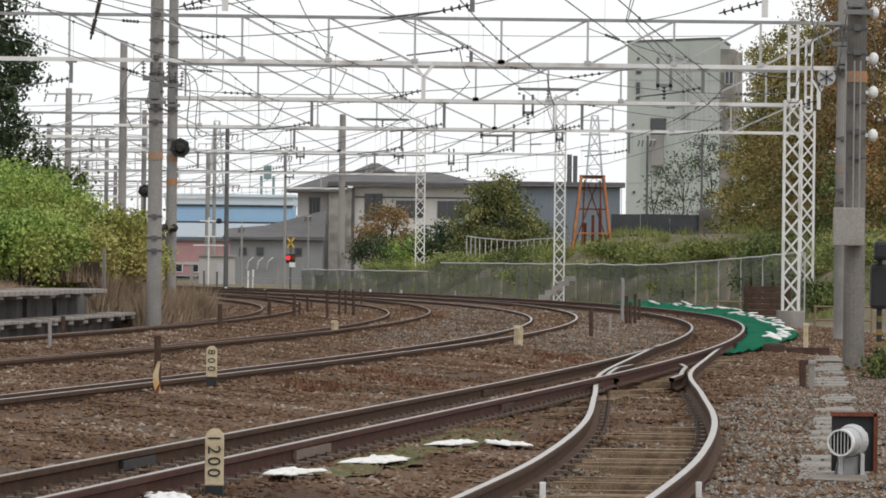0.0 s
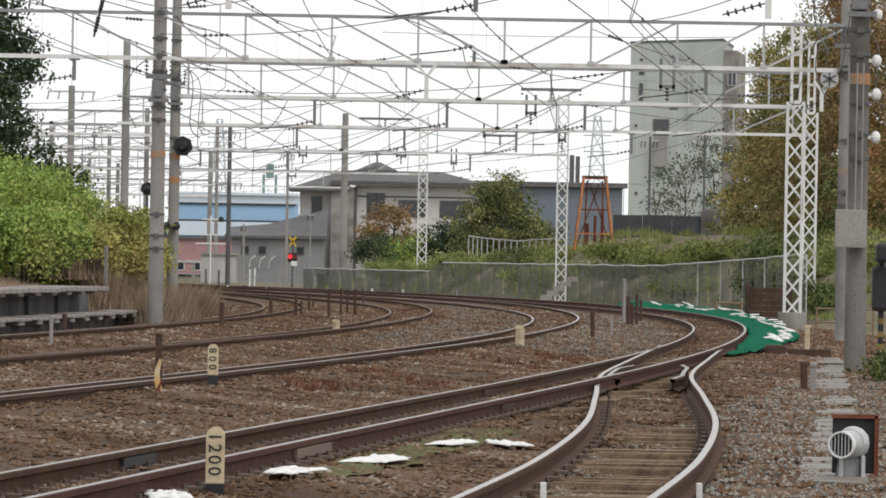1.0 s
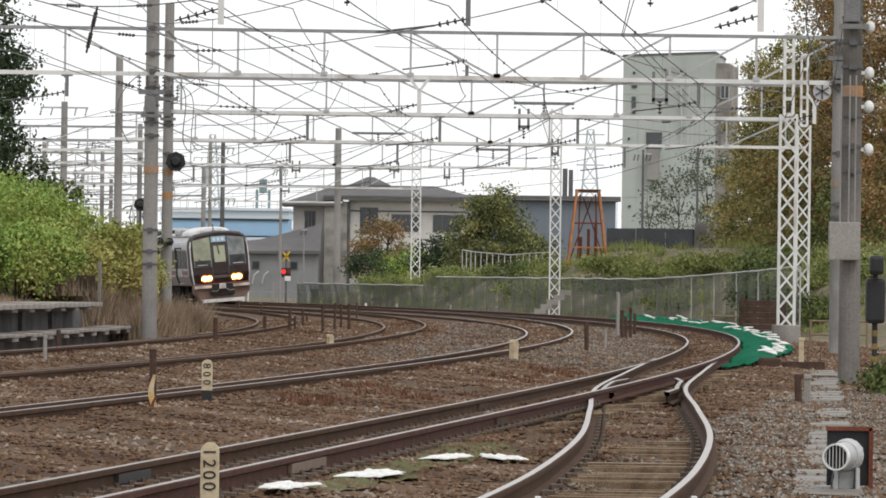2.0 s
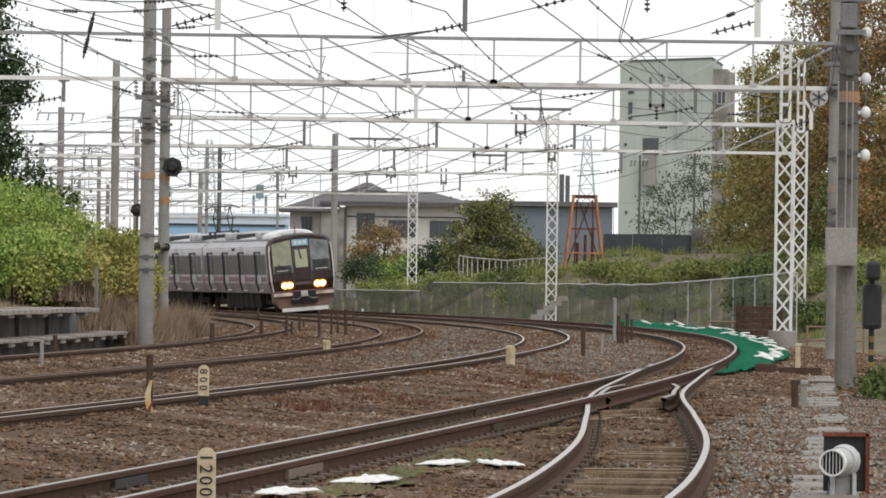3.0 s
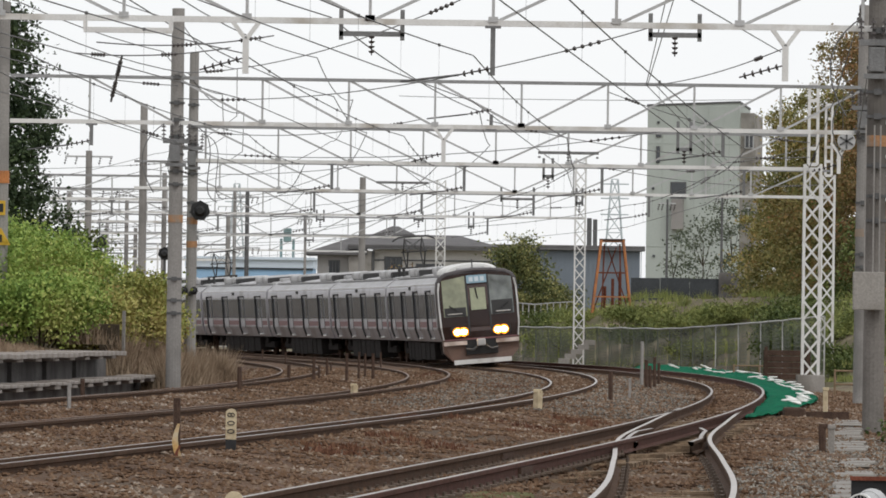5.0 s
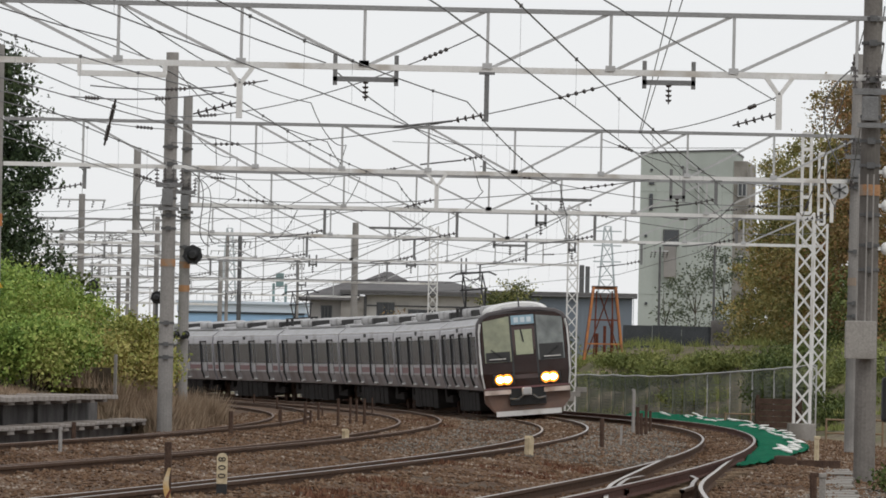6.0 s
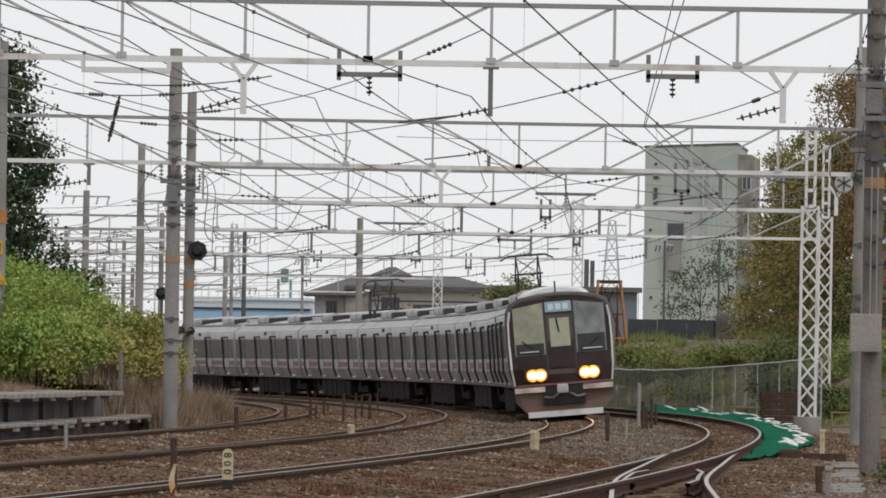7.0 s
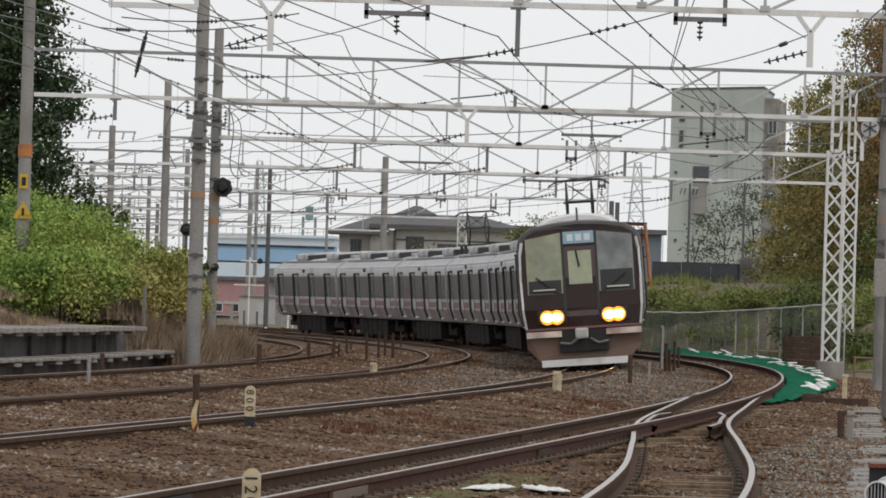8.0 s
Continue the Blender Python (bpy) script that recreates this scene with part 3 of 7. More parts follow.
def front_end(car):
    """The cab end, at the car's +y end: raked glossy mask, windows, lamps, coupler and skirt."""
    yf = 9.9

    def lean(x, z):
        return yf + 0.42 - max(0.0, z - 1.5) * 0.13 - 0.1 * (x / 1.4) ** 2

    def pane(x0, x1, z0, z1, t, top=0.0):
        """A plate between two heights, cut in columns so that it bows with the front; top raises its inner corner."""
        bm = bmesh.new()
        n = 6
        cols = []
        for k in range(n + 1):
            x = x0 + (x1 - x0) * k / n
            zt = z1 + top * (k / n)
            cols.append([bm.verts.new((x, lean(x, z) + d, z)) for d in (t, 0) for z in (z0, zt)])
        for c, d in zip(cols, cols[1:]):
            bm.faces.new((c[0], d[0], d[1], c[1]))
            bm.faces.new((c[1], d[1], d[3], c[3]))
            bm.faces.new((c[0], c[2], d[2], d[0]))
            bm.faces.new((c[2], c[3], d[3], d[2]))
        bm.faces.new((cols[0][0], cols[0][1], cols[0][3], cols[0][2]))
        bm.faces.new((cols[-1][0], cols[-1][2], cols[-1][3], cols[-1][1]))
        bmesh.ops.recalc_face_normals(bm, faces=bm.faces)
        return bm

    # the hood: a collar from the shell to the front
    half = [(1.34, 0.94), (1.4, 1.15), (1.475, 1.45), (1.475, 2.78), (1.44, 3.05), (1.33, 3.24), (1.08, 3.38), (0.58, 3.46), (0.0, 3.49)]
    ring = half + [(-a, b) for a, b in reversed(half[:-1])]
    bm = bmesh.new()
    rows = []
    for y, sc, rake in ((9.7, 1.0, 0.0), (9.95, 0.998, 0.4), (10.14, 0.985, 0.8), (10.26, 0.955, 1.0)):
        rows.append([bm.verts.new((a * sc, y - max(0.0, b - 1.5) * 0.13 * rake - 0.1 * rake * (a / 1.4) ** 2, 1.5 + (b - 1.5) * (sc if b > 1.5 else 1))) for a, b in ring])
    n = len(ring)
    for r0, r1 in zip(rows, rows[1:]):
        for j in range(n):
            bm.faces.new((r0[j], r1[j], r1[(j + 1) % n], r0[(j + 1) % n]))
    bm.faces.new(list(reversed(rows[-1])))
    bmesh.ops.recalc_face_normals(bm, faces=bm.faces)
    part("cab_hood", bm, HOOD, car, "dark grey cab hood round the front")
    # the mask in rows, so that it bows
    bm = bmesh.new()
    outline = [(1.3, 1.0), (1.36, 1.45), (1.375, 2.1), (1.36, 2.75), (1.31, 3.03), (1.2, 3.18), (1.0, 3.27)]
    grid = []
    for wdt, z in outline:
        grid.append([bm.verts.new((wdt * k / 6, lean(wdt * k / 6, z), z + (0.05 * (1 - (k / 6) ** 2) if z > 3.24 else 0))) for k in range(-6, 7)])
    for r0, r1 in zip(grid, grid[1:]):
        for k in range(12):
            bm.faces.new((r0[k], r0[k + 1], r1[k + 1], r1[k]))
    bmesh.ops.solidify(bm, geom=bm.faces[:], thickness=0.06)
    bmesh.ops.recalc_face_normals(bm, faces=bm.faces)
    mask = part("front_mask", bm, MASK_BLACK, car, "glossy dark front mask", smooth=False)
    for s in (-1, 1):
        bm = bmesh.new()
        for (w0, z0), (w1, z1) in zip(outline[:5], outline[1:5]):
            beam(bm, (s * (w0 + 0.025), lean(w0, z0) + 0.0, z0), (s * (w1 + 0.025), lean(w1, z1) + 0.0, z1), 0.05, 0.05)
        part("edge_strip", bm, EDGE_SILVER, mask, "bright silver edge strip")
    # Both panes carry reflected sky and the cream cab in their base colour.
    part("windscreen", pane(-1.25, -0.42, 1.8, 3.1, 0.012, 0.12), CAB_GLASS_SKY, mask, "broad windscreen with the pale view in its glass put into the colour")
    part("windscreen", pane(1.25, 0.42, 1.8, 3.1, 0.012, 0.12), CAB_GLASS, mask, "broad windscreen with the pale view in its glass put into the colour")
    for s in (-1, 1):
        # Added dark strip that imitates the darker lower part of the pane.
        part("windscreen_dark_foot", pane(s * 1.22, s * 0.46, 1.81, 2.12 if s > 0 else 2.3, 0.018), BLACKISH, mask, "dark strip added over the windscreen's foot, where the pane looks darker")
        part("pillar", pane(s * 0.36, s * 0.42, 1.25, 3.22, 0.03), BLACKISH, mask)
    part("door_panel", pane(-0.36, 0.36, 1.25, 2.88, 0.014), MASK_BLACK, mask, "dark emergency door")
    part("door_glass", pane(-0.27, 0.27, 2.0, 2.78, 0.026), CAB_GLASS_DOOR, mask, "cream-lit door window")
    part("door_wiper", single(beam, (0.02, lean(0, 2.4) + 0.05, 2.4), (0.08, lean(0, 2.75) + 0.05, 2.78), 0.03), BLACK, mask)
    sign = part("destination_display", pane(-0.36, 0.36, 2.95, 3.23, 0.02), LED_BLUE, mask, "pale blue destination display")
    for k in (-0.2, 0.0, 0.2):
        part("display_bar", pane(k - 0.07, k + 0.07, 3.01, 3.17, 0.03), LED_WHITE, sign)
    for s in (-1, 1):
        bm = bmesh.new()
        beam(bm, (s * 0.5, lean(0.5, 1.9) + 0.04, 1.78), (s * 1.05, lean(1.05, 2.2) + 0.04, 2.2), 0.03)
        part("wiper", bm, BLACK, mask)
        part("handrail", single(beam, (s * 1.12, lean(1.1, 2.0) + 0.06, 1.9), (s * 0.6, lean(0.6, 2.0) + 0.06, 1.9), 0.03), CAR_WHITE, mask)
        bm = bmesh.new()
        box(bm, (s * 0.72, lean(0.72, 1.3) + 0.0, 1.25), (0.7, 0.1, 0.34), bevel=0.05)
        lamp = part("headlamp", bm, BLACK, car, "headlamp housing with burning lamps")
        for k in (-0.11, 0.11):
            c = Vector((s * 0.72 + k, lean(0.72, 1.3) + 0.045, 1.25))
            # Emissive disc: the orange halo round the lamp, put into its colour.
            bm = bmesh.new()
            bmesh.ops.create_cone(bm, cap_ends=True, segments=24, radius1=0.12, radius2=0.17, depth=0.07, matrix=Matrix.Translation(c) @ Matrix.Rotation(radians(-90), 4, "X"))
            part("lamp_halo_disc", bm, LAMP_HALO, lamp, "orange self-glowing disc standing in for the lamp's halo")
            bm = bmesh.new()
            ball(bm, c + Vector((0, 0.03, 0)), 0.1, 2, (1.25, 0.5, 0.95))
            part("lamp_glass", bm, LAMP_CORE, lamp, "burning warm lamp", smooth=True)
        part("bumper_strip", pane(s * 1.34, s * 0.52, 0.79, 0.93, 0.06), BUMPER, car, "pale strip under the lamp")
    part("red_strip", pane(-1.3, 1.3, 0.96, 1.01, 0.05), BAND_DARK, car, "thin red strip")
    bm = bmesh.new()
    pts = [(-1.36, 1.03), (1.36, 1.03), (1.34, 0.55), (1.05, 0.22), (-1.05, 0.22), (-1.34, 0.55)]
    a = [bm.verts.new((x, yf + 0.4 - (0.0 if z > 0.9 else 0.05) - 0.1 * (x / 1.4) ** 2, z)) for x, z in pts]
    b = [bm.verts.new((x * 0.98, yf - 0.4, z)) for x, z in pts]
    bm.faces.new(a)
    bm.faces.new(list(reversed(b)))
    for i in range(6):
        j = (i + 1) % 6
        bm.faces.new((a[j], a[i], b[i], b[j]))
    bmesh.ops.recalc_face_normals(bm, faces=bm.faces)
    skirt = part("skirt", bm, SKIRT, car, "brown-grey skirt")
    # The skirt is closed here: a black plate paints the recess's shade.
    part("recess_shade_plate", single(box, (0, yf + 0.37, 0.7), (1.14, 0.1, 0.56), bevel=0.02), BLACK, skirt, "black plate standing in for the shaded recess behind the coupler")
    bm = bmesh.new()
    beam(bm, (0, yf + 0.3, 0.85), (0, yf + 0.75, 0.85), 0.2, n=12)
    box(bm, (0.05, yf + 0.78, 0.85), (0.3, 0.22, 0.25), bevel=0.05)
    coupler = part("coupler", bm, GALV, car, "steel knuckle coupler")
    for s in (-1, 1):
        tube("hose", [(s * 0.15, yf + 0.5, 0.72), (s * 0.32, yf + 0.56, 0.6), (s * 0.56, yf + 0.48, 0.64)], 0.04, STEEL_DARK, coupler)
    part("snow_guard", pane(-1.02, 1.02, 0.1, 0.26, 0.1), CAR_WHITE, car, "pale guard plate over the rails")
    bm = bmesh.new()
    beam(bm, (0, 9.0, 3.4), (0, 9.0, 3.8), 0.05, n=8)
    ball(bm, (0, 9.0, 3.46), 0.12, 1, (1, 1, 0.5))
    part("aerial", bm, STEEL_DARK, car)
    bm = bmesh.new()
    ends = []
    for y, f in ((5.6, 0.9), (5.75, 1.0), (8.1, 1.0), (8.3, 0.86)):
        ends.append([bm.verts.new((0.98 * f * math.cos(w), y, 3.3 + 0.38 * f * math.sin(w) ** 0.7)) for w in [math.pi * k / 14 for k in range(15)]])
    for a, b in zip(ends, ends[1:]):
        for k in range(14):
            bm.faces.new((a[k], b[k], b[k + 1], a[k + 1]))
    bm.faces.new(ends[0])
    bm.faces.new(list(reversed(ends[-1])))
    bmesh.ops.recalc_face_normals(bm, faces=bm.faces)
    part("front_roof_unit", bm, CAR_WHITE, car, "off-white roof unit behind the cab")


BUMPER = mat("pale_pinkish_bumper_paint", (0.66, 0.57, 0.52), 0.5, vary=0.15, scale=2, fine=30, bump=0.05, dirt=(0.3, 0.22, 0.18), dirt_amount=0.3)
EDGE_SILVER = mat("silver_edge", (0.6, 0.58, 0.56), 0.4, 0.6, vary=0.1, scale=2, fine=20, bump=0)
# Base lifted to hold the pale sky that this pane reflects.
CAB_GLASS_SKY = mat("windscreen_glass_sky", (0.15, 0.165, 0.155), 0.12, vary=0.5, scale=1.6, fine=3, bump=0, clear=1.0)
DOOR_STEEL = mat("door_stainless", (0.46, 0.455, 0.48), 0.45, 0.7, vary=0.1, scale=1, fine=30, bump=0.05)
BLACKISH = mat("dark_rubber", (0.035, 0.034, 0.034), 0.7, vary=0.2, scale=4, fine=40, bump=0.1)
GLASS_SIDE = mat("tinted_side_glass", (0.05, 0.062, 0.08), 0.22, vary=0.45, scale=1.3, fine=6, bump=0, spec=0.32)
HOOD = mat("dark_hood_paint", (0.06, 0.05, 0.05), 0.45, 0.1, vary=0.15, scale=2, fine=30, bump=0.05)
CAB_GLASS = mat("windscreen_glass", (0.24, 0.25, 0.15), 0.08, vary=0.35, scale=1.6, fine=3, bump=0, clear=1.0)
CAB_GLASS_DOOR = mat("door_window_glass", (0.34, 0.36, 0.22), 0.15, vary=0.15, scale=2, fine=6, bump=0, clear=1.0)


def car(name, label, cab=False, tail=False, pantograph=False, seed=0):
    c = thing(name, (0, 0, 0), label, "train car", "cars of the train")
    bm = bmesh.new()
    car_shell(bm, -9.75, 9.75)
    part("body", bm, [STAINLESS, ROOF_PALE], c, "brushed stainless body")
    side_fittings(c)
    roof_fittings(c, pantograph)
    underframe(c, seed)
    part("gangway", single(box, (0, -9.86, 2.0), (1.1, 0.26, 2.0), bevel=0.05), BLACKISH, c, "black rubber gangway")
    if cab:
        front_end(c)
    else:
        part("gangway", single(box, (0, 9.86, 2.0), (1.1, 0.26, 2.0), bevel=0.05), BLACKISH, c, "black rubber gangway")
    return c


CARS = [car("train_car", "leading stainless commuter car with dark front and burning headlamps", cab=True, pantograph=False, seed=1)]
for k in range(1, 7):
    CARS.append(car("train_car", "stainless commuter car with dark doors and red band" + (", pantograph raised" if k in (1, 4) else ""), pantograph=k in (1, 4), seed=k + 1))

# Distance ahead of the eye at which the train's front stands, second by second.
FRONT = [(0.0, 346.5), (0.5, 334.0), (1.0, 321.4), (1.5, 308.8), (2.0, 296.2), (2.5, 283.8), (3.0, 271.3), (3.5, 258.6), (4.0, 245.8), (4.5, 233.0),
         (5.0, 220.2), (5.5, 207.3), (6.0, 194.4), (6.5, 181.7), (7.0, 169.4), (7.5, 157.0), (8.0, 144.9)]
_ys = np.arange(60, 640, 0.25)
_px = np.array([line_x(y)[0] for y in _ys])
_len = np.concatenate([[0], np.cumsum(np.hypot(np.diff(_ys), np.diff(_px)))])


def line_at(length):
    y = float(np.interp(length, _len, _ys))
    return Vector((line_x(y)[0], y, 0))


def car_pose(front_y, k, sway=0.0):
    """The pose of the k-th car when the train's front stands at front_y: both bogies on the line, leaning with the cant."""
    s0 = float(np.interp(front_y, _ys, _len)) + 10.3 + CAR * k
    a, b = line_at(s0 - 6.9), line_at(s0 + 6.9)
    d = (a - b).normalized()
    out = Vector((-d.y, d.x, 0))
    lean = 0.1 / 1.067
    up = (Vector((0, 0, 1)) - out * lean).normalized()
    side = d.cross(up)
    m = Matrix((side, d, up)).transposed().to_4x4()
    m.translation = (a + b) / 2 + side * sway + Vector((0, 0, 0.03))
    return m


def motions():
    for k, c in enumerate(CARS):
        walk(c, [(t, car_pose(y, k, 0.12 if t > 7.8 and k == 0 else 0.0)) for t, y in FRONT])

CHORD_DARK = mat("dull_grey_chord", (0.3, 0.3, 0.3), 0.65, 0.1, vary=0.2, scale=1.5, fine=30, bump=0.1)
STEEL_MID = mat("mid_grey_steel", (0.2, 0.2, 0.2), 0.6, 0.3, vary=0.25, scale=3, fine=40)


# ---- overhead line: gantries, poles, wires ----
def lattice_post(parent, x, y, z0, z1, w, material=GALV_WHITE, pitch=0.5, neck=None):
    """A lattice mast: four corner angles with crossed lacing on every side."""
    bm = bmesh.new()
    for sx in (-1, 1):
        for sy in (-1, 1):
            beam(bm, (x + sx * w / 2, y + sy * w / 2, z0), (x + sx * w / 2, y + sy * w / 2, z1), 0.06)
    post = part("lattice_post", bm, material, parent, "pale lattice steel mast")
    n = max(2, int((z1 - z0) / pitch))
    bm = bmesh.new()
    for k in range(n):
        a, b = z0 + (z1 - z0) * k / n, z0 + (z1 - z0) * (k + 1) / n
        for s in (-1, 1):
            f = s if k % 2 else -s
            beam(bm, (x - f * w / 2, y + s * w / 2, a), (x + f * w / 2, y + s * w / 2, b), 0.045)
            beam(bm, (x + f * w / 2, y + s * w / 2 * 0.98, a), (x - f * w / 2, y + s * w / 2 * 0.98, b), 0.035)
            beam(bm, (x + s * w / 2, y - f * w / 2, a), (x + s * w / 2, y + f * w / 2, b), 0.045)
    part("lacing", bm, material, post)
    if neck:
        top, wn = neck
        bm = bmesh.new()
        for sx in (-1, 1):
            for sy in (-1, 1):
                beam(bm, (x + sx * wn / 2, y + sy * wn / 2, z1), (x + sx * wn / 2, y + sy * wn / 2, top), 0.07)
        k = int((top - z1) / 0.42)
        for i in range(k + 1):
            z = z1 + (top - z1) * i / k
            for s in (-1, 1):
                beam(bm, (x - wn / 2, y + s * wn / 2, z), (x + wn / 2, y + s * wn / 2, z), 0.05, 0.09)
        part("ladder_head", bm, material, post, "narrow ladder-like head of the mast")
    return post


def concrete_post(parent, x, y, z0, z1, w, material=POLE_GREY, name="post"):
    bm = bmesh.new()
    beam(bm, (x, y, z0), (x, y, z1), w * 1.12, w * 0.9, n=16)
    return part(name, bm, material, parent, smooth=False)


def pole_clamps(parent, x, y, w, heights):
    for z in heights:
        bm = bmesh.new()
        beam(bm, (x, y, z - 0.025), (x, y, z + 0.025), w * 1.14, n=14)
        box(bm, (x, y - w * 0.58, z), (w * 0.4, 0.08, 0.1))
        part("clamp", bm, STEEL_DARK, parent)


def insulator(bm, p, q, r=0.055, n=4):
    """A string of sheds between two places."""
    p, q = Vector(p), Vector(q)
    beam(bm, p, q, 0.025, n=6)
    for k in range(n):
        c = p.lerp(q, (k + 0.7) / (n + 0.4))
        d = (q - p).normalized() * 0.018
        beam(bm, c - d, c + d, r * 2, r * 1.2, n=8)


def gantry(dist, xl, xr, zb, zt, first, panel=2.0, middle=0.0, label="", chord=0.09, hangers=(), material=GALV, dark_top=True):
    """A flat truss beam across the tracks: two chords, posts between them and diagonals falling to the middle."""
    g = thing("overhead_gantry", (0, 0, 0), label or "grey steel truss gantry carrying the overhead wires across the tracks", "gantry", "gantries over the tracks")
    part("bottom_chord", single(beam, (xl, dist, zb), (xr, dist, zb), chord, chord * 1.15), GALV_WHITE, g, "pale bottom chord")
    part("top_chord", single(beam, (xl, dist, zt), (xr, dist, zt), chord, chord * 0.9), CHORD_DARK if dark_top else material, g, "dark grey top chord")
    x = first
    while x - panel > xl:
        x -= panel
    while x < xr:
        part("strut", single(beam, (x, dist, zb), (x, dist, zt), 0.05, 0.06), material, g)
        if x + panel < xr + 0.3:
            a, b = ((x, dist, zt), (x + panel, dist, zb)) if x + panel / 2 < middle else ((x, dist, zb), (x + panel, dist, zt))
            part("diagonal", single(beam, a, b, 0.045, 0.05), material, g)
            bm = bmesh.new()
            box(bm, Vector(b if b[2] == zb else a) + Vector((0, -0.06, 0.06)), (0.16, 0.012, 0.09))
            part("gusset", bm, material, g)
        x += panel
    for hx, drop in hangers:
        bm = bmesh.new()
        box(bm, (hx, dist, zb - drop / 2), (0.08, 0.08, drop))
        box(bm, (hx, dist, zb - 0.06), (0.26, 0.1, 0.04))
        h = part("drop_arm", bm, STEEL_MID, g, "dark hanging arm")
        bm = bmesh.new()
        insulator(bm, (hx, dist, zb - drop + 0.12), (hx - 0.55, dist - 0.05, zb - drop + 0.0))
        part("insulator", bm, INSULATOR, h)
        bm = bmesh.new()
        beam(bm, (hx - 0.55, dist, zb - drop), (hx - 1.5, dist, zb - drop - 0.12), 0.035, n=6)
        part("registration_arm", bm, STEEL_DARK, h)
    return g


def track_x(dist, key):
    return on_line(dist, TRACKS[key][0](dist)).x


def hang(dist):
    return [(track_x(dist, k) + 0.9, 0.75) for k in "BCDE"]


g1 = gantry(101.4, -10.5, 7.0, 6.33, 7.3, 0.43, 2.01, -1.0, "near grey steel truss gantry across all tracks", 0.085, [(0.43, 0.85)])
concrete_post(g1, 6.72, 101.5, -0.6, 9.5, 0.32, POLE_DARK)
g2 = gantry(144.6, -10.6, 9.2, 6.03, 7.08, 1.3, 2.01, 1.3, "", 0.085, [(-8.7, 0.55), (0.6, -0.3), (6.0, 0.6)])
concrete_post(g2, -6.72, 144.7, -0.4, 8.7, 0.32)
concrete_post(g2, 9.27, 144.7, -0.4, 9.0, 0.3)
g3 = gantry(171.3, -7.6, 9.9, 5.87, 6.8, 0.85, 2.0, 0.85, "", 0.085, hang(171.3))
concrete_post(g3, -7.5, 171.4, -0.4, 8.85, 0.28)
lattice_post(g3, 9.6, 171.4, 0.1, 6.0, 0.44, neck=(8.2, 0.24))
part("footing", single(box, (9.6, 171.4, -0.15), (0.75, 0.75, 0.7), bevel=0.03), CONCRETE, g3, "pale concrete footing")
g4 = gantry(210.6, -11.2, 12.4, 5.95, 6.85, -0.3, 2.0, 2.0, "", 0.085, hang(210.6))
concrete_post(g4, -10.9, 210.7, -0.4, 8.8, 0.27)
lattice_post(g4, 12.33, 210.7, -0.2, 6.7, 0.42, neck=(9.1, 0.21))
g5 = gantry(259.3, -18, 5.0, 6.0, 6.95, -2.4, 2.0, -4.0, "", 0.085, hang(259.3))
lattice_post(g5, 4.85, 259.3, -0.2, 8.5, 0.42)
g6 = gantry(322, -26, -1.0, 6.0, 7.0, -6, 2.0, -10, "", 0.085, hang(322))
lattice_post(g6, -1.2, 322, -0.2, 9.0, 0.45)
concrete_post(g6, -24.0, 322, -0.4, 9.0, 0.3)
g7 = gantry(385, -42, -6.0, 6.0, 7.0, -12, 2.2, -20, "", 0.085, hang(385))
concrete_post(g7, -6.3, 385, -0.4, 10.6, 0.42)
concrete_post(g7, -24.5, 385, -0.4, 9.5, 0.3)
for dist, a, b in ((448, -60, -17), (511, -75, -27), (574, -85, -38)):
    gg = gantry(dist, a, b, 6.0, 7.1, b - 6, 2.4, (a + b) / 2, "distant grey steel truss gantry across the tracks", 0.14)
    concrete_post(gg, b, dist, -0.4, 9.2, 0.34)
    concrete_post(gg, a + 12, dist, -0.4, 9.2, 0.34)


def wire(points, radius=0.011, label="dark overhead wire", group="overhead wires"):
    w = tube("overhead_wire", points, radius, WIRE)
    return tagged(w, label, "wire", group)


SUPPORTS = [20, 60, 101.4, 144.6, 171.3, 210.6, 259.3, 322, 385, 448, 511, 574]


def catenary(key, z_contact=5.05, high=0.75, sag=0.16, stops=SUPPORTS):
    """Contact wire and messenger wire over one track, with droppers, straight from support to support."""
    off = TRACKS[key][0]
    contact, messenger, drops = [], [], []
    for i, (a, b) in enumerate(zip(stops, stops[1:])):
        e0, e1 = on_line(a, off(a) + 0.15 * (-1) ** i), on_line(b, off(b) - 0.15 * (-1) ** i)
        for k in range(9):
            f = k / 8
            s = 4 * sag * f * (1 - f)
            p = e0.lerp(e1, f) + Vector((0, 0, z_contact))
            q = p + Vector((0, 0, high - s))
            contact.append(p)
            messenger.append(q)
            if 0 < k < 8:
                drops.append((p, q))
    wire(contact, 0.009, "dark contact wire over a track")
    m = wire(messenger, 0.011, "dark messenger wire with droppers over a track")
    for p, q in drops:
        bm = bmesh.new()
        beam(bm, p, q, 0.004)
        box(bm, q, (0.04, 0.08, 0.045))
        part("dropper", bm, WIRE, m)


for key, z in (("B", 4.85), ("C", 5.05), ("D", 5.05), ("E", 5.05)):
    catenary(key, z, stops=[y for y in SUPPORTS if key != "B" or y != 101.4])



# feeder wires on the pole tops, and signal cables lower down
def feeder(off, z, sag=0.9, r=0.012, y0=20, y1=574, label="dark feeder wire hung from pole to pole"):
    pts = []
    for a, b in zip(SUPPORTS, SUPPORTS[1:]):
        if a < y0 or b > y1:
            continue
        for k in range(8):
            f = k / 8
            pts.append(on_line(a, off).lerp(on_line(b, off), f) + Vector((0, 0, z - 1.3 * sag * f * (1 - f))))
    return wire(pts, r, label)


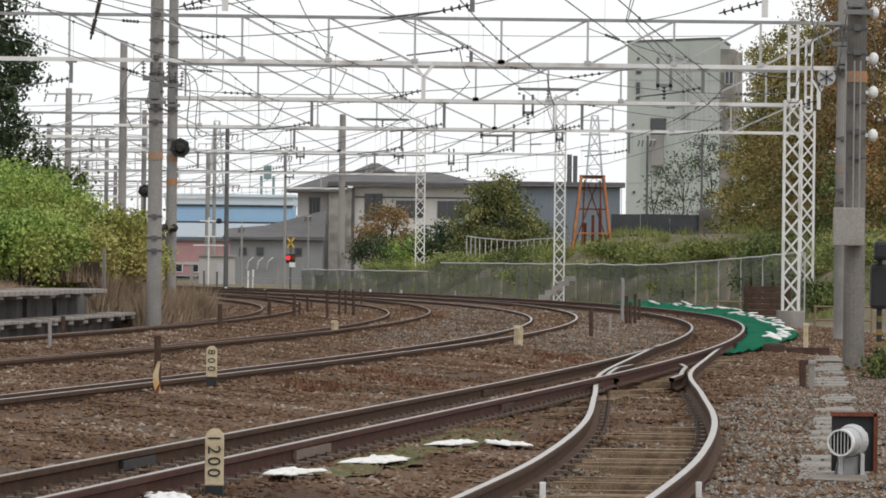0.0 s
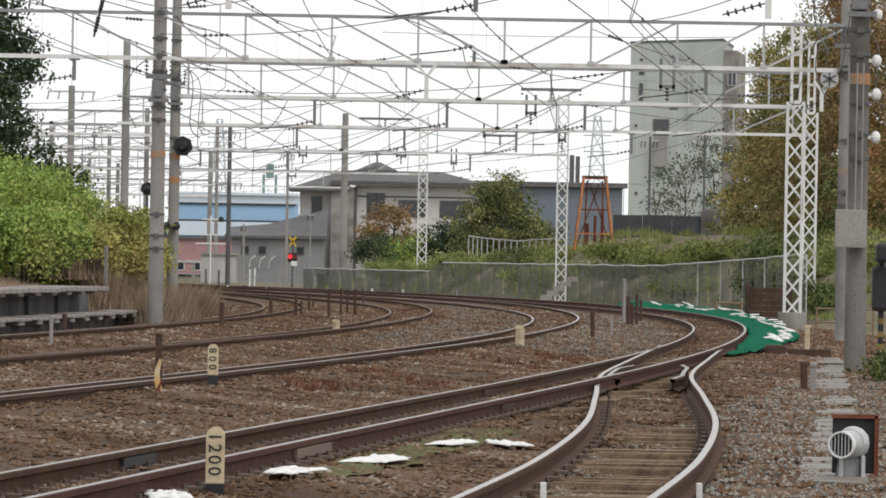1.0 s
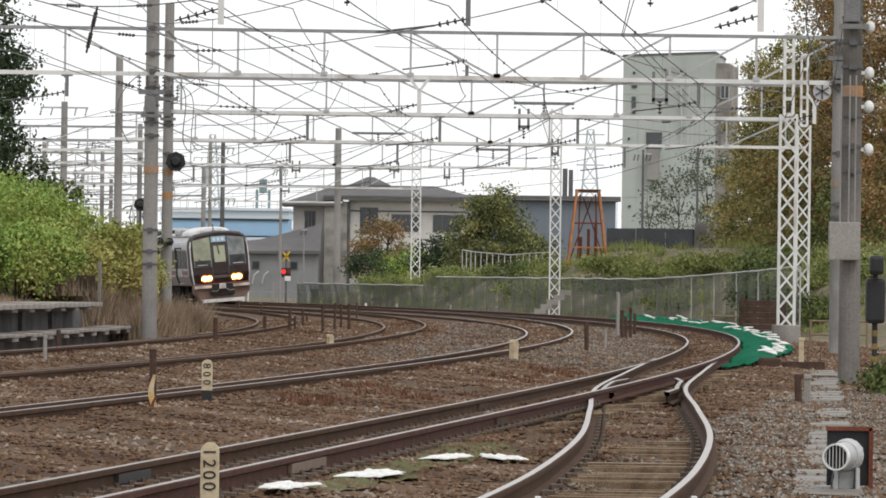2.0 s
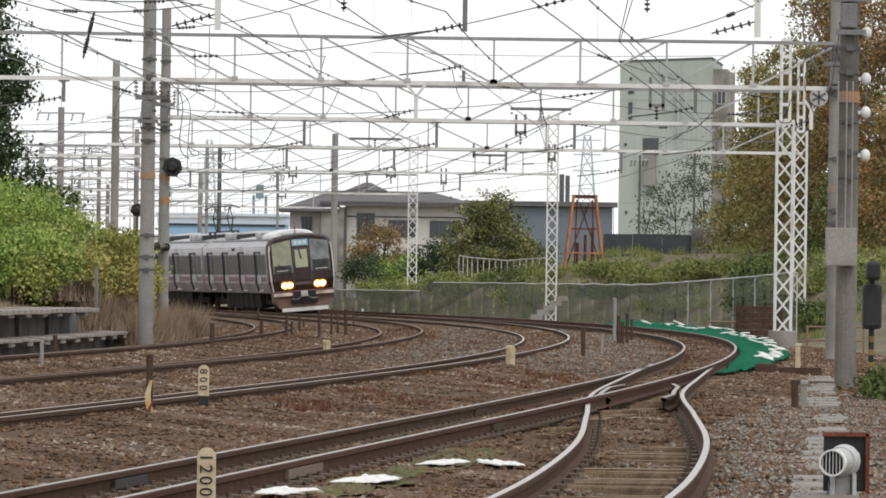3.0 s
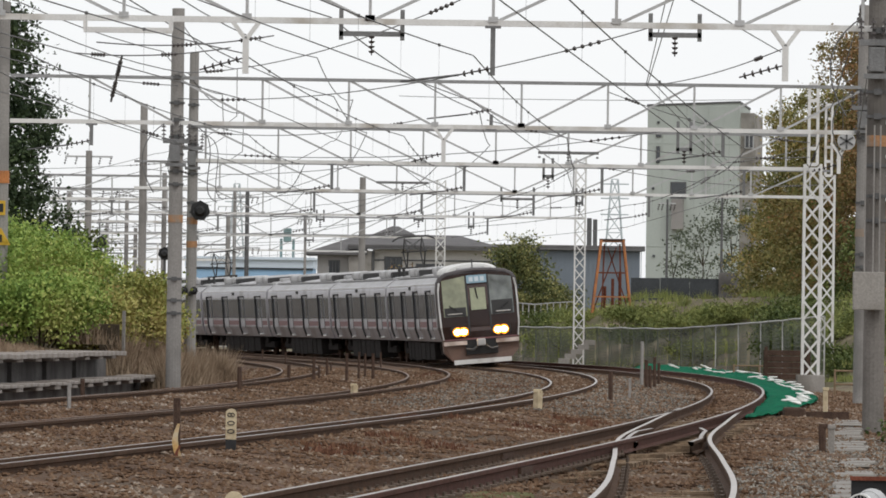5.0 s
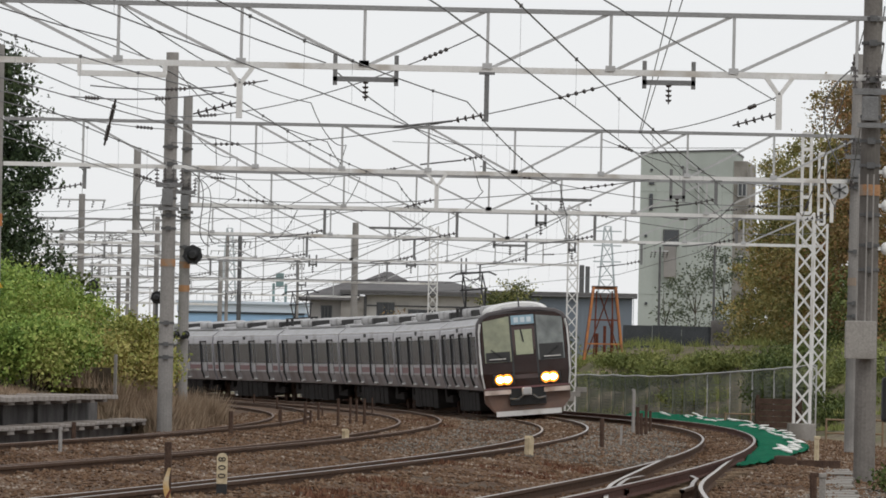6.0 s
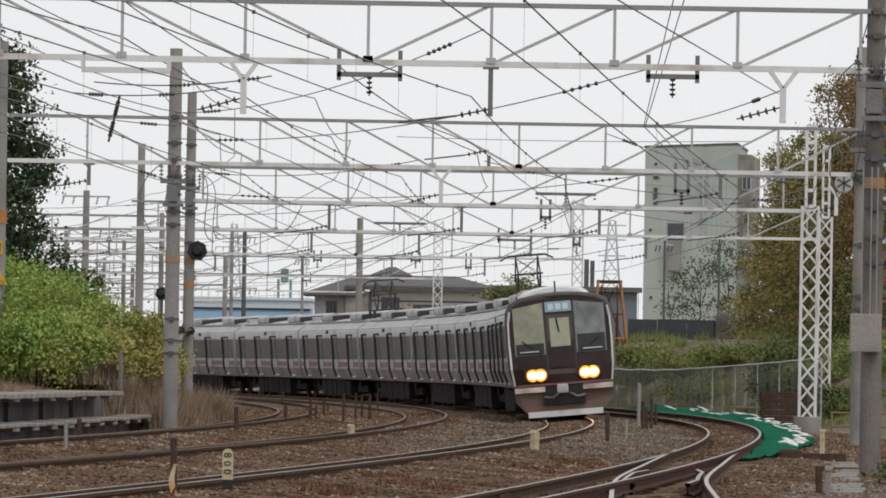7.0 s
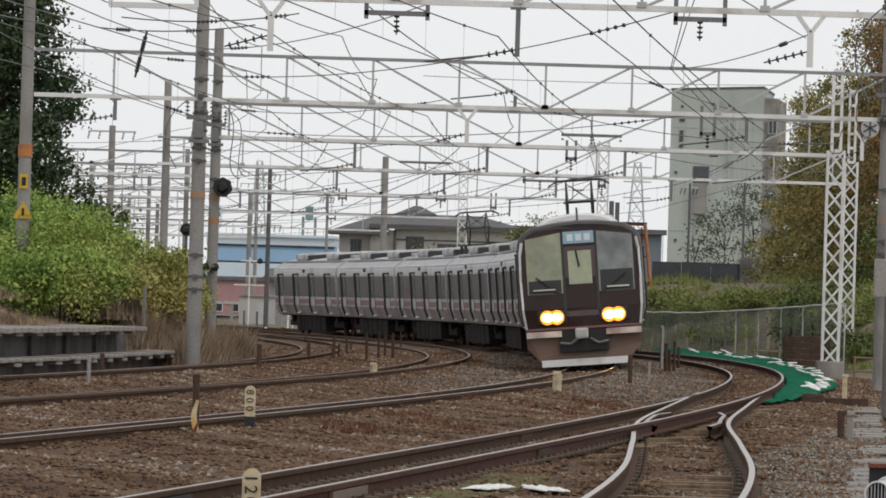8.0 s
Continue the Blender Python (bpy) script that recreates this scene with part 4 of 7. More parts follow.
for off, z, sag in ((-9.2, 8.4, 0.8), (-9.6, 7.7, 0.7), (-9.0, 7.2, 0.9), (-6.0, 7.6, 1.0), (-5.6, 6.7, 0.6), (-2.2, 6.4, 0.5)):
    feeder(off, z, sag)


for z in (8.3, 7.5, 6.9):
    pts = []
    for a, b in zip(((6.9, 101.4), (9.45, 144.6), (10.4, 171.3)), ((9.45, 144.6), (10.4, 171.3), (12.8, 210.6))):
        for k in range(8):
            f = k / 8
            pts.append(Vector((a[0] + (b[0] - a[0]) * f, a[1] + (b[1] - a[1]) * f, z - 1.2 * f * (1 - f))))
    wire(pts, 0.012, "dark feeder wire hung from pole to pole")


def cross_wire(p, q, sag, r=0.011, strings=((0.12, 0.2), (0.86, 0.93))):
    """A wire slung across the tracks, with insulator strings in it."""
    p, q = Vector(p), Vector(q)
    pts = [p.lerp(q, k / 14) - Vector((0, 0, 4 * sag * (k / 14) * (1 - k / 14))) for k in range(15)]
    w = wire(pts, r, "dark span wire with insulator strings across the tracks")
    for a, b in strings:
        bm = bmesh.new()
        insulator(bm, p.lerp(q, a) - Vector((0, 0, 4 * sag * a * (1 - a))), p.lerp(q, b) - Vector((0, 0, 4 * sag * b * (1 - b))), 0.04, 5)
        part("insulator_string", bm, INSULATOR, w, "dark insulator string")


for a, b, sag in (((-6.7, 144.6, 7.2), (0.3, 101.4, 6.9), 0.35), ((-6.7, 144.6, 6.6), (3.0, 101.4, 6.3), 0.4), 
                  ((-7.5, 171.3, 6.7), (-1.0, 144.6, 6.2), 0.25), ((-7.5, 171.3, 6.1), (4.6, 144.6, 6.0), 0.35), ((9.5, 171.3, 6.6), (3.3, 144.6, 6.9), 0.2), ((9.5, 171.3, 6.2), (0.5, 144.6, 6.2), 0.3),
                  ((-10.9, 210.6, 6.6), (-1.5, 171.3, 6.0), 0.3), ((12.3, 210.6, 6.4), (3.0, 171.3, 6.0), 0.3), ((-15.5, 259.3, 6.8), (-4.0, 210.6, 6.0), 0.3), ((4.8, 259.3, 6.5), (-2.0, 210.6, 6.1), 0.3),
                  ((-10.5, 101.4, 7.0), (-6.7, 144.6, 5.6), 0.3), ((-10.5, 101.4, 6.6), (-6.7, 144.6, 6.9), 0.3), ((6.7, 101.4, 7.6), (9.5, 171.3, 5.9), 0.2), ((6.7, 101.4, 6.9), (9.1, 144.6, 5.8), 0.2)):
    cross_wire(a, b, sag)


for dx in (-0.11, 0.11):
    wire([at(29.88, 39.48, 144.6) + Vector((dx, 0, 0)), at(42.03, 27.16, 210.6) + Vector((dx, 0, 0))], 0.012, "dark anchor wire running down to the far mast")
wire([at(36.7, 75.0, 101.4), at(28.97, 39.46, 144.6)], 0.011, "dark steep wire tied to the gantry")
wire([at(39.5, 75.0, 101.4), at(29.2, 39.46, 144.6)], 0.011, "dark steep wire tied to the gantry")
wire([at(4.7, 71.0, 70.0), at(35.9, 53.44, 101.4), at(50.61, 45.17, 144.6)], 0.012, "dark feeder wire running to the mast")
cross_wire(at(28.97, 39.46, 144.6), at(51.2, 45.8, 101.4), 0.12, strings=((0.84, 0.88),))
cross_wire(at(-10.74, 37.22, 171.3), at(46.75, 37.44, 171.3), 0.06, 0.009, strings=())
cross_wire(at(42.0, 27.2, 210.0), at(35.5, 22.5, 171.3), 0.1, strings=((0.1, 0.32), (0.45, 0.68)))
cross_wire(at(42.0, 27.2, 210.0), at(33.0, 26.0, 171.3), 0.15, strings=((0.08, 0.25), (0.6, 0.75)))
cross_wire(at(42.0, 27.2, 210.0), at(57.0, 30.5, 171.3), 0.1, strings=((0.08, 0.25),))
cross_wire(at(-59.6, 45.2, 101.4), at(-31.0, 46.65, 101.4), 0.1, strings=((0.42, 0.55), (0.8, 0.94)))
cross_wire(at(-63.0, 43.4, 101.4), at(-38.0, 44.6, 101.4), 0.08, strings=((0.1, 0.2), (0.55, 0.66)))
cross_wire(at(-55.45, 43.0, 101.4), at(-57.1, 35.7, 104.0), 0.0, 0.02, strings=((0.1, 0.45), (0.55, 0.92)))
bm = bmesh.new()
beam(bm, at(-61.65, 47.2, 101.2), at(-47.36, 47.2, 101.2), 0.09)
for side in (-61.4, -47.6):
    beam(bm, at(side, 47.2, 101.2), at(side, 49.3, 101.2), 0.07)
part("hung_beam", bm, GALV_WHITE, g1, "pale beam hung under the bottom chord")


def hang_frame(g, x, y, zb, w, drop):
    """A U-shaped frame hung under a gantry, with an insulator at its middle."""
    bm = bmesh.new()
    for s in (-1, 1):
        box(bm, (x + s * w / 2, y, zb - drop / 2 + 0.05), (0.07, 0.07, drop + 0.3))
    box(bm, (x, y, zb - drop), (w + 0.07, 0.07, 0.08))
    f = part("hanging_frame", bm, STEEL_MID, g, "dark U-shaped hanging frame")
    bm = bmesh.new()
    insulator(bm, (x, y, zb - drop), (x, y, zb - drop - 0.35), 0.055, 4)
    part("insulator", bm, INSULATOR, f)


for g, y, z, frames in ((g1, 101.4, 6.33, ((-1.55, 1.0, 0.2), (3.4, 0.8, 0.15))), (g2, 144.6, 6.03, ((5.1, 0.3, 0.45),)), (g3, 171.3, 5.87, ((2.3, 0.25, 0.3), (2.85, 1.6, -0.35))),
                       (g4, 210.6, 5.95, ((-2.1, 1.7, -0.3), (1.8, 1.1, 0.2), (3.9, 0.2, 0.3))), (g5, 259.3, 6.0, ((-1.9, 0.35, 0.15), (0.3, 0.2, 0.4), (-6.0, 0.3, 0.2))), (g6, 322, 6.0, ((-8.0, 0.4, 0.2), (-14.0, 0.4, 0.2)))):
    for x, w, d in frames:
        hang_frame(g, x, y, z, w, d)


def pulley(g, x, y, z):
    """A tensioning wheel with its weight rod at a mast."""
    bm = bmesh.new()
    beam(bm, (x, y - 0.1, z), (x, y - 0.02, z), 0.5, n=18)
    t = part("tension_wheel", bm, GALV, g, "pale grooved tension wheel")
    for a in range(3):
        part("spoke", single(box, (x, y - 0.12, z), (0.05, 0.02, 0.42), Matrix.Rotation(a * 1.047, 3, "Y")), STEEL_DARK, t)
    part("bracket", single(beam, (x, y, z - 0.1), (x - 0.25, y, z - 0.55), 0.07), GALV_WHITE, t)


pulley(g3, 10.5, 171.2, 6.65)

# ---- railway furniture on the ground ----
sleepers(track_a, turnout_place, 0.0, 30.0, 100.0, 2.3, 0.66, -0.186)
sleepers(track_b, line_place(b_off), 0.035, 30.0, 110.0, 2.1, 0.6, -0.175)


CLIP_IRON = mat("worn_clip_iron", (0.11, 0.08, 0.06), 0.5, 0.3, vary=0.5, scale=6, fine=60, bump=0.4)


def clips(parent, place, off, lift, start, end, pitch, sides=(-1, 1)):
    """Rail fastenings, each a small dark plate with a bolt, on both sides of the rail foot."""
    me = bpy.data.meshes.new("rail_clip")
    bm = bmesh.new()
    box(bm, (0, 0, 0.0), (0.09, 0.1, 0.03), bevel=0.006)
    beam(bm, (0.02, 0, 0), (0.02, 0, 0.05), 0.04, n=6)
    bm.to_mesh(me)
    bm.free()
    me.materials.append(CLIP_IRON)
    y = start
    while y < end:
        for s in sides:
            p = place(y, off + s * 0.12, lift - 0.135)
            ob = new("rail_clip", me)
            ob.parent = parent
            ob.matrix_local = Matrix.Translation(p) @ Matrix.Rotation(0 if s > 0 else math.pi, 4, "Z")
        y += pitch


clips(track_a, turnout_place, -GAUGE / 2, 0.0, 33.0, 72.0, 1.32, (1,))
clips(track_a, turnout_place, GAUGE / 2, 0.02, 33.0, 72.0, 1.32, (-1,))
clips(track_b, line_place(b_off), GAUGE / 2, 0.07, 33.0, 72.0, 0.6)
clips(track_b, line_place(b_off), -GAUGE / 2, 0.0, 33.0, 72.0, 0.6)
scatter_stones("ballast_stones", 150000, 34.0, 205.0, -9.6, 9.4, 0.025, STONE, 3, "loose brown and grey ballast stones between the tracks")
scatter_stones("grey_stones", 24000, 34.0, 95.0, 6.2, 9.6, 0.02, STONE_PALE, 5, "fine grey gravel beside the cable trough")


def number_post(x, y, top, width, head, digits, label=""):
    """A short square post with a rounded head, dark at the foot, and digits one above the other."""
    t = thing("track_marker_post", (x, y, -0.45), label, "marker post", "cream marker posts beside the rails")
    h = top + 0.45
    low = h - head
    bm = bmesh.new()
    box(bm, (0, 0, low + (head - width / 2) / 2), (width, width * 0.5, head - width / 2), bevel=0.006)
    bmesh.ops.create_cone(bm, cap_ends=True, segments=20, radius1=width / 2, radius2=width / 2, depth=width * 0.49,
                          matrix=Matrix.Translation((0, 0, h - width / 2)) @ Matrix.Rotation(radians(90), 4, "X"))
    part("post_head", bm, CREAM, t, "cream painted head")
    part("post_foot", single(box, (0, 0, low / 2), (width * 0.98, width * 0.5, low)), BLACK, t, "black painted foot")
    pitch = 0.97 * (head - 0.06) / len(digits)
    for k, d in enumerate(digits):
        cu = bpy.data.curves.new("digit", "FONT")
        cu.body, cu.size, cu.extrude, cu.align_x = d, width * 0.98, 0.002, "CENTER"
        o = new("digit_source", cu)
        me = bpy.data.meshes.new_from_object(o.evaluated_get(bpy.context.evaluated_depsgraph_get()))
        bpy.data.objects.remove(o)
        me.materials.append(BLACK)
        g = new("digit", me)
        g.parent = t
        g.matrix_local = Matrix.Translation((-width * 0.34, -width * 0.25 - 0.004, h - 0.024 - (k + 0.5) * pitch)) @ Matrix.Rotation(radians(90), 4, "X") @ Matrix.Rotation(radians(-90), 4, "Z")
    return t


for y0, y1, o0, o1, count, seed in ((112.0, 205.0, -2.7, -0.7, 6000, 6), (104.0, 205.0, 0.7, 2.9, 7000, 7)):
    scatter_stones("grey_stones", count, y0, y1, o0, o1, 0.027, STONE_GREY, seed, "pale grey gravel on the shoulder of the main track")


number_post(-1.396, 38.4, 0.322, 0.115, 0.352, "1200", label="cream post with a rounded head reading 1200")
number_post(-2.46, 66.5, 0.455, 0.115, 0.333, "800", label="cream post with a rounded head reading 800")


def stake(x, y, top, width, material, label, category="stake", group="stakes among the tracks", cap=None):
    t = thing("trackside_stake", (x, y, -0.5), label, category, group)
    r = random.Random(int(x * 100 + y * 10))
    bm = bmesh.new()
    beam(bm, (0, 0, 0), (r.uniform(-0.02, 0.02), r.uniform(-0.02, 0.02), top + 0.5), width, width * r.uniform(0.75, 1.1), n=7 if material in (RUST, BLACK) else 4)
    part("shaft", bm, material, t)
    if cap:
        part("cap", single(box, (0, 0, top + 0.5), (width * 1.25, width * 1.25, 0.06), bevel=0.01), cap, t)
    return t


for args in ((-4.61, 129.2, 0.48, 0.1), (-4.19, 150.4, 0.40, 0.09), (-3.70, 155.4, 0.58, 0.1), (-3.72, 172.1, 0.48, 0.08), (-2.95, 159.5, 0.66, 0.08), (-2.79, 168.0, 0.66, 0.08), (-2.75, 177.3, 0.59, 0.08), (-2.48, 173.9, 0.61, 0.1),
             (2.97, 123.3, 0.53, 0.09), (4.58, 154.1, 0.63, 0.1), (4.88, 157.3, 0.68, 0.1), (5.41, 170.4, 0.47, 0.08), (-7.23, 118.7, 0.28, 0.09), (-3.86, 183.8, 0.28, 0.07), (-3.64, 158.6, 0.35, 0.07), (4.59, 151.4, 0.50, 0.08),
             (-6.28, 220.7, 0.41, 0.08), (-7.88, 245.4, 0.39, 0.08), (-2.76, 212.3, 0.49, 0.07)):
    stake(*args, RUST, "thin rusty stake standing in the ballast")
for args in ((-6.33, 100.4, 0.33, 0.05), (3.50, 129.5, 0.32, 0.045), (4.67, 161.5, 1.04, 0.07)):
    stake(*args, POLE_GREY, "pale steel stake standing in the ballast", cap=POLE_GREY)
for args in ((-2.10, 121.1, 0.21, 0.1), (1.28, 104.8, 0.31, 0.11)):
    stake(*args, CREAM, "short cream marker stake with a worn top", cap=CREAM)
STRIP_YELLOW = mat("faded_yellow_strip", (0.5, 0.31, 0.12), 0.8, vary=0.3, scale=8, fine=60, dirt=(0.55, 0.47, 0.33), dirt_amount=0.4)
t = stake(*(-2.87, 63.0, 0.60, 0.07), RUST, "rusty stake wrapped in a torn yellow and black strip")


def ribbon(z0, z1, half, shift, y):
    """A thin torn strip, waving and twisting a little, as one sheet with thickness."""
    bm = bmesh.new()
    rings = []
    for k in range(17):
        f = k / 16
        w = half * (0.35 + 0.65 * math.sin(math.pi * min(1, f * 0.9 + 0.1))) + 0.006
        x, yy, z = shift + 0.02 * math.sin(f * 7), y - 0.01 * math.sin(f * 5), z0 + (z1 - z0) * f
        rings.append([bm.verts.new(p) for p in ((x - w, yy, z), (x + w, yy - 0.008, z), (x + w, yy + 0.004, z), (x - w, yy + 0.008, z))])
    for a, b in zip(rings, rings[1:]):
        for k in range(4):
            bm.faces.new((a[k], a[(k + 1) % 4], b[(k + 1) % 4], b[k]))
    bm.faces.new(rings[0])
    bm.faces.new(rings[-1])
    bmesh.ops.recalc_face_normals(bm, faces=bm.faces)
    return bm


part("torn_strip", ribbon(0.34, 0.84, 0.026, -0.004, -0.05), STRIP_YELLOW, t, "torn faded yellow strip")
part("strip_edge", ribbon(0.34, 0.62, 0.012, 0.012, -0.072), RUST_RED, t, "red-brown torn edge")
# small white markers on the far rails
for x, y, top, w in ((-10.93, 313.6, 0.11, 0.12), (-8.58, 301.3, 0.07, 0.1), (-3.53, 302.5, 0.12, 0.1), (0.60, 290.8, 0.14, 0.1), (5.12, 272.6, 0.15, 0.12), (2.67, 285.6, 0.11, 0.1), (10.83, 275.8, 0.20, 0.14), (12.48, 270.8, 0.15, 0.12),
                     (-2.04, 306.2, 0.10, 0.1), (4.31, 284.4, 0.13, 0.1)):
    stake(x, y, top, w, GALV_WHITE, "small white marker beside the far rails", "marker", "small white markers")


def rag(x, y, w, d, seed):
    """A crumpled white sheet on the ballast."""
    r = random.Random(seed)
    bm = bmesh.new()
    bmesh.ops.create_grid(bm, x_segments=22, y_segments=10, size=0.5)
    for v in bm.verts:
        a, b = v.co.x, v.co.y
        edge = 1 + 0.55 * noise.noise((math.cos(math.atan2(b, a)) * 2.2, math.sin(math.atan2(b, a)) * 2.2, seed * 3.7))
        z = 0.012 + 0.03 * abs(noise.noise((a * 4 + seed, b * 4, 1))) + 0.012 * noise.noise((a * 11, b * 11, seed))
        e = max(abs(a), abs(b)) * 2
        v.co = Vector((a * w * edge, b * d * edge, z * (1.1 - e ** 6)))
    bmesh.ops.solidify(bm, geom=bm.faces[:], thickness=0.006)
    ob = obj("white_sheet", bm, WHITE_CLOTH, smooth=True)
    gz = ground_height(y, off_of(Vector((x, y, 0))))
    ob.matrix_world = Matrix.Translation((x, y, gz + 0.04)) @ Matrix.Rotation(r.uniform(-0.3, 0.3), 4, "Z")
    return tagged(ob, "crumpled white sheet lying on the ballast", "sheet", "white sheets on the ballast")


for x, y, _, w, d, sd in ((*(0.09, 53.8, -0.07, 0.34), 1.3, 1), (*(0.57, 54.9, -0.10, 0.26), 1.2, 2), (*(-0.48, 48.8, 0.05, 0.42), 1.7, 3), (*(-1.07, 44.4, 0.16, 0.36), 1.2, 4), (*(-1.75, 39.6, 0.28, 0.36), 1.2, 5)):
    rag(x * 0.925, y * 0.925, w * 0.7, d * 0.7, sd)

# joints of the near track, a red plank and small white tags by the turnout
for y0, y1, side, m, lab in ((44.6, 46.6, 1, RAIL_DULL, "grey steel fishplate"), (43.9, 45.4, -1, BLACK, "black insulated rail joint"), (60.0, 61.2, 1, RUST, "rusty fishplate"), (70.0, 71.2, -1, RUST, "rusty fishplate")):
    place = line_place(b_off)
    bm = bmesh.new()
    for e in (-1, 1):
        lift = 0.07 if side > 0 else 0.0
        beam(bm, place(y0, side * GAUGE / 2 + e * 0.028, lift - 0.085), place(y1, side * GAUGE / 2 + e * 0.028, lift - 0.085), 0.03, 0.07)
    part("fishplate", bm, m, track_b, lab)
bm = bmesh.new()
box(bm, (0, 0, 0), (0.42, 0.24, 0.05), bevel=0.008)
ob = obj("red_plank", bm, RUST_RED)
ob.matrix_world = Matrix.Translation((0.62, 36.9, -0.14))
tagged(ob, "short red-brown plank lying between the rails", "plank")
for x, y in ((0.66, 40.0), (1.68, 40.4)):
    t = thing("white_tag", (x, y, -0.16), "small white tag fixed beside the rail", "tag", "white rail tags")
    part("plate", single(box, (0, 0, 0.06), (0.04, 0.03, 0.12), bevel=0.006), WHITE_PORC, t)
    part("foot", single(box, (0, 0, 0.0), (0.09, 0.08, 0.03), bevel=0.006), RUST, t)

# moss strip beside the rail
bm = bmesh.new()
bmesh.ops.create_grid(bm, x_segments=10, y_segments=60, size=0.5)
for v in bm.verts:
    y = 42.5 + (v.co.y + 0.5) * 12.5
    o = b_off(y) + 1.02 + v.co.x * 0.5 + 0.12 * noise.noise((y * 0.8, v.co.x * 3, 0))
    p = on_line(y, o)
    p.z = ground_height(p.y, o) + 0.012 + 0.03 * noise.noise((y * 2, v.co.x * 6, 3))
    v.co = p
tagged(obj("moss_strip", bm, MOSS), "yellow-green moss strip on the ballast beside the rail", "moss", kind="stuff")


# ---- green sheeting with sandbags on the outside of the curve ----
def sheeting():
    """A sheet over the shoulder of the outer track: low at its near end, rising to a rim weighed down by bags."""
    t = thing("green_sheet_cover", (0, 0, 0), "bright green plastic sheeting over ballast, with white bags on it", "plastic sheeting")
    stops = (105.0, 115.0, 133.0, 142.0, 160.0, 180.0, 216.0)
    wide = (0.1, 0.62, 1.08, 1.22, 1.2, 1.1, 1.0)
    rim = (-0.24, -0.2, -0.1, -0.02, 0.1, 0.2, 0.22)

    def spot(y, f):
        w, z1 = float(np.interp(y, stops, wide)), float(np.interp(y, stops, rim))
        p = on_line(y, b_off(y) + GAUGE / 2 + 0.07 + w * f)
        z0 = -0.09 if y > 112 else -0.2
        up = z0 + (z1 - z0) * min(1.0, f / 0.8) if f <= 0.8 else z1 - (f - 0.8) * 1.6
        p.z = max(up, ground_height(y, b_off(y) + GAUGE / 2 + 0.07 + w * f) + 0.07) + 0.04 * noise.noise((y * 0.6, f * 4, 2)) + 0.02 * noise.noise((y * 1.9, f * 9, 7))
        return p

    bm = bmesh.new()
    cols, rows = 15, []
    for i in range(112):
        rows.append([bm.verts.new(spot(105 + i, j / (cols - 1))) for j in range(cols)])
    for a, b in zip(rows, rows[1:]):
        for j in range(cols - 1):
            bm.faces.new((a[j], a[j + 1], b[j + 1], b[j]))
    bmesh.ops.solidify(bm, geom=bm.faces[:], thickness=0.02)
    part("sheet", bm, NET_GREEN, t, "bright green wrinkled plastic sheet", smooth=True)
    r = random.Random(8)
    for k in range(46):
        y = 121 + k * 1.9 + r.uniform(-0.6, 0.6)
        f = r.uniform(0.5, 0.86)
        p = spot(y, f)
        bm = bmesh.new()
        bmesh.ops.create_icosphere(bm, subdivisions=2, radius=0.5)
        for v in bm.verts:
            v.co = Vector((v.co.x * 0.3, v.co.y * 0.14, v.co.z * 0.055)) * (1 + 0.4 * noise.noise(v.co * 3 + Vector((k, 0, 0))))
        b = part("white_bag", bm, WHITE_CLOTH, t, "white bag lying on the sheet", smooth=True)
        b.matrix_local = Matrix.Translation((p.x, p.y, p.z + 0.03)) @ Matrix.Rotation(r.uniform(-0.5, 0.3), 4, "Z") @ Matrix.Rotation(r.uniform(-0.1, 0.35), 4, "Y")


sheeting()


# ---- cable trough, lamp and clutter beside the turnout ----
TROUGH = mat("dusty_trough_concrete", (0.27, 0.255, 0.235), 0.9, vary=0.25, scale=1.2, fine=30, bump=0.3, dirt=(0.17, 0.15, 0.125), dirt_amount=0.4)


def trough():
    t = thing("cable_trough", (0, 0, 0), "run of pale concrete cable trough lids, some out of line", "cable trough")
    r = random.Random(4)
    meshes = []
    for k in range(4):
        bm = bmesh.new()
        box(bm, (0, 0, 0), (0.44 + 0.05 * (k % 2), 1.9, 0.1), bevel=0.02)
        for v in bm.verts:
            v.co += Vector((r.uniform(-0.02, 0.02), r.uniform(-0.03, 0.03), r.uniform(-0.006, 0.006)))
        me = bpy.data.meshes.new("trough_lid")
        bm.to_mesh(me)
        bm.free()
        me.materials.append(TROUGH)
        meshes.append(me)
    line = ((2.7, 43.0), (2.95, 47.0), (4.2, 66.0), (5.25, 83.8), (6.1, 98.0), (6.9, 112.0))
    for k in range(34):
        y = 44 + k * 1.98
        if r.random() < 0.12:
            continue
        x = side_line(line, y)
        lid = new("trough_lid", meshes[k % 4])
        lid.parent = t
        lid.matrix_local = Matrix.Translation((x + r.uniform(-0.05, 0.05), y, sum(ground_height(y + d, x + 0.06 * d - line_x(y + d)[0]) for d in (-2, -1, 0, 1, 2)) / 5 - 0.018 + r.uniform(-0.006, 0.006))) @ Matrix.Rotation(-0.06 + r.uniform(-0.03, 0.03), 4, "Z") @ Matrix.Rotation(r.uniform(-0.01, 0.01), 4, "Y")


trough()


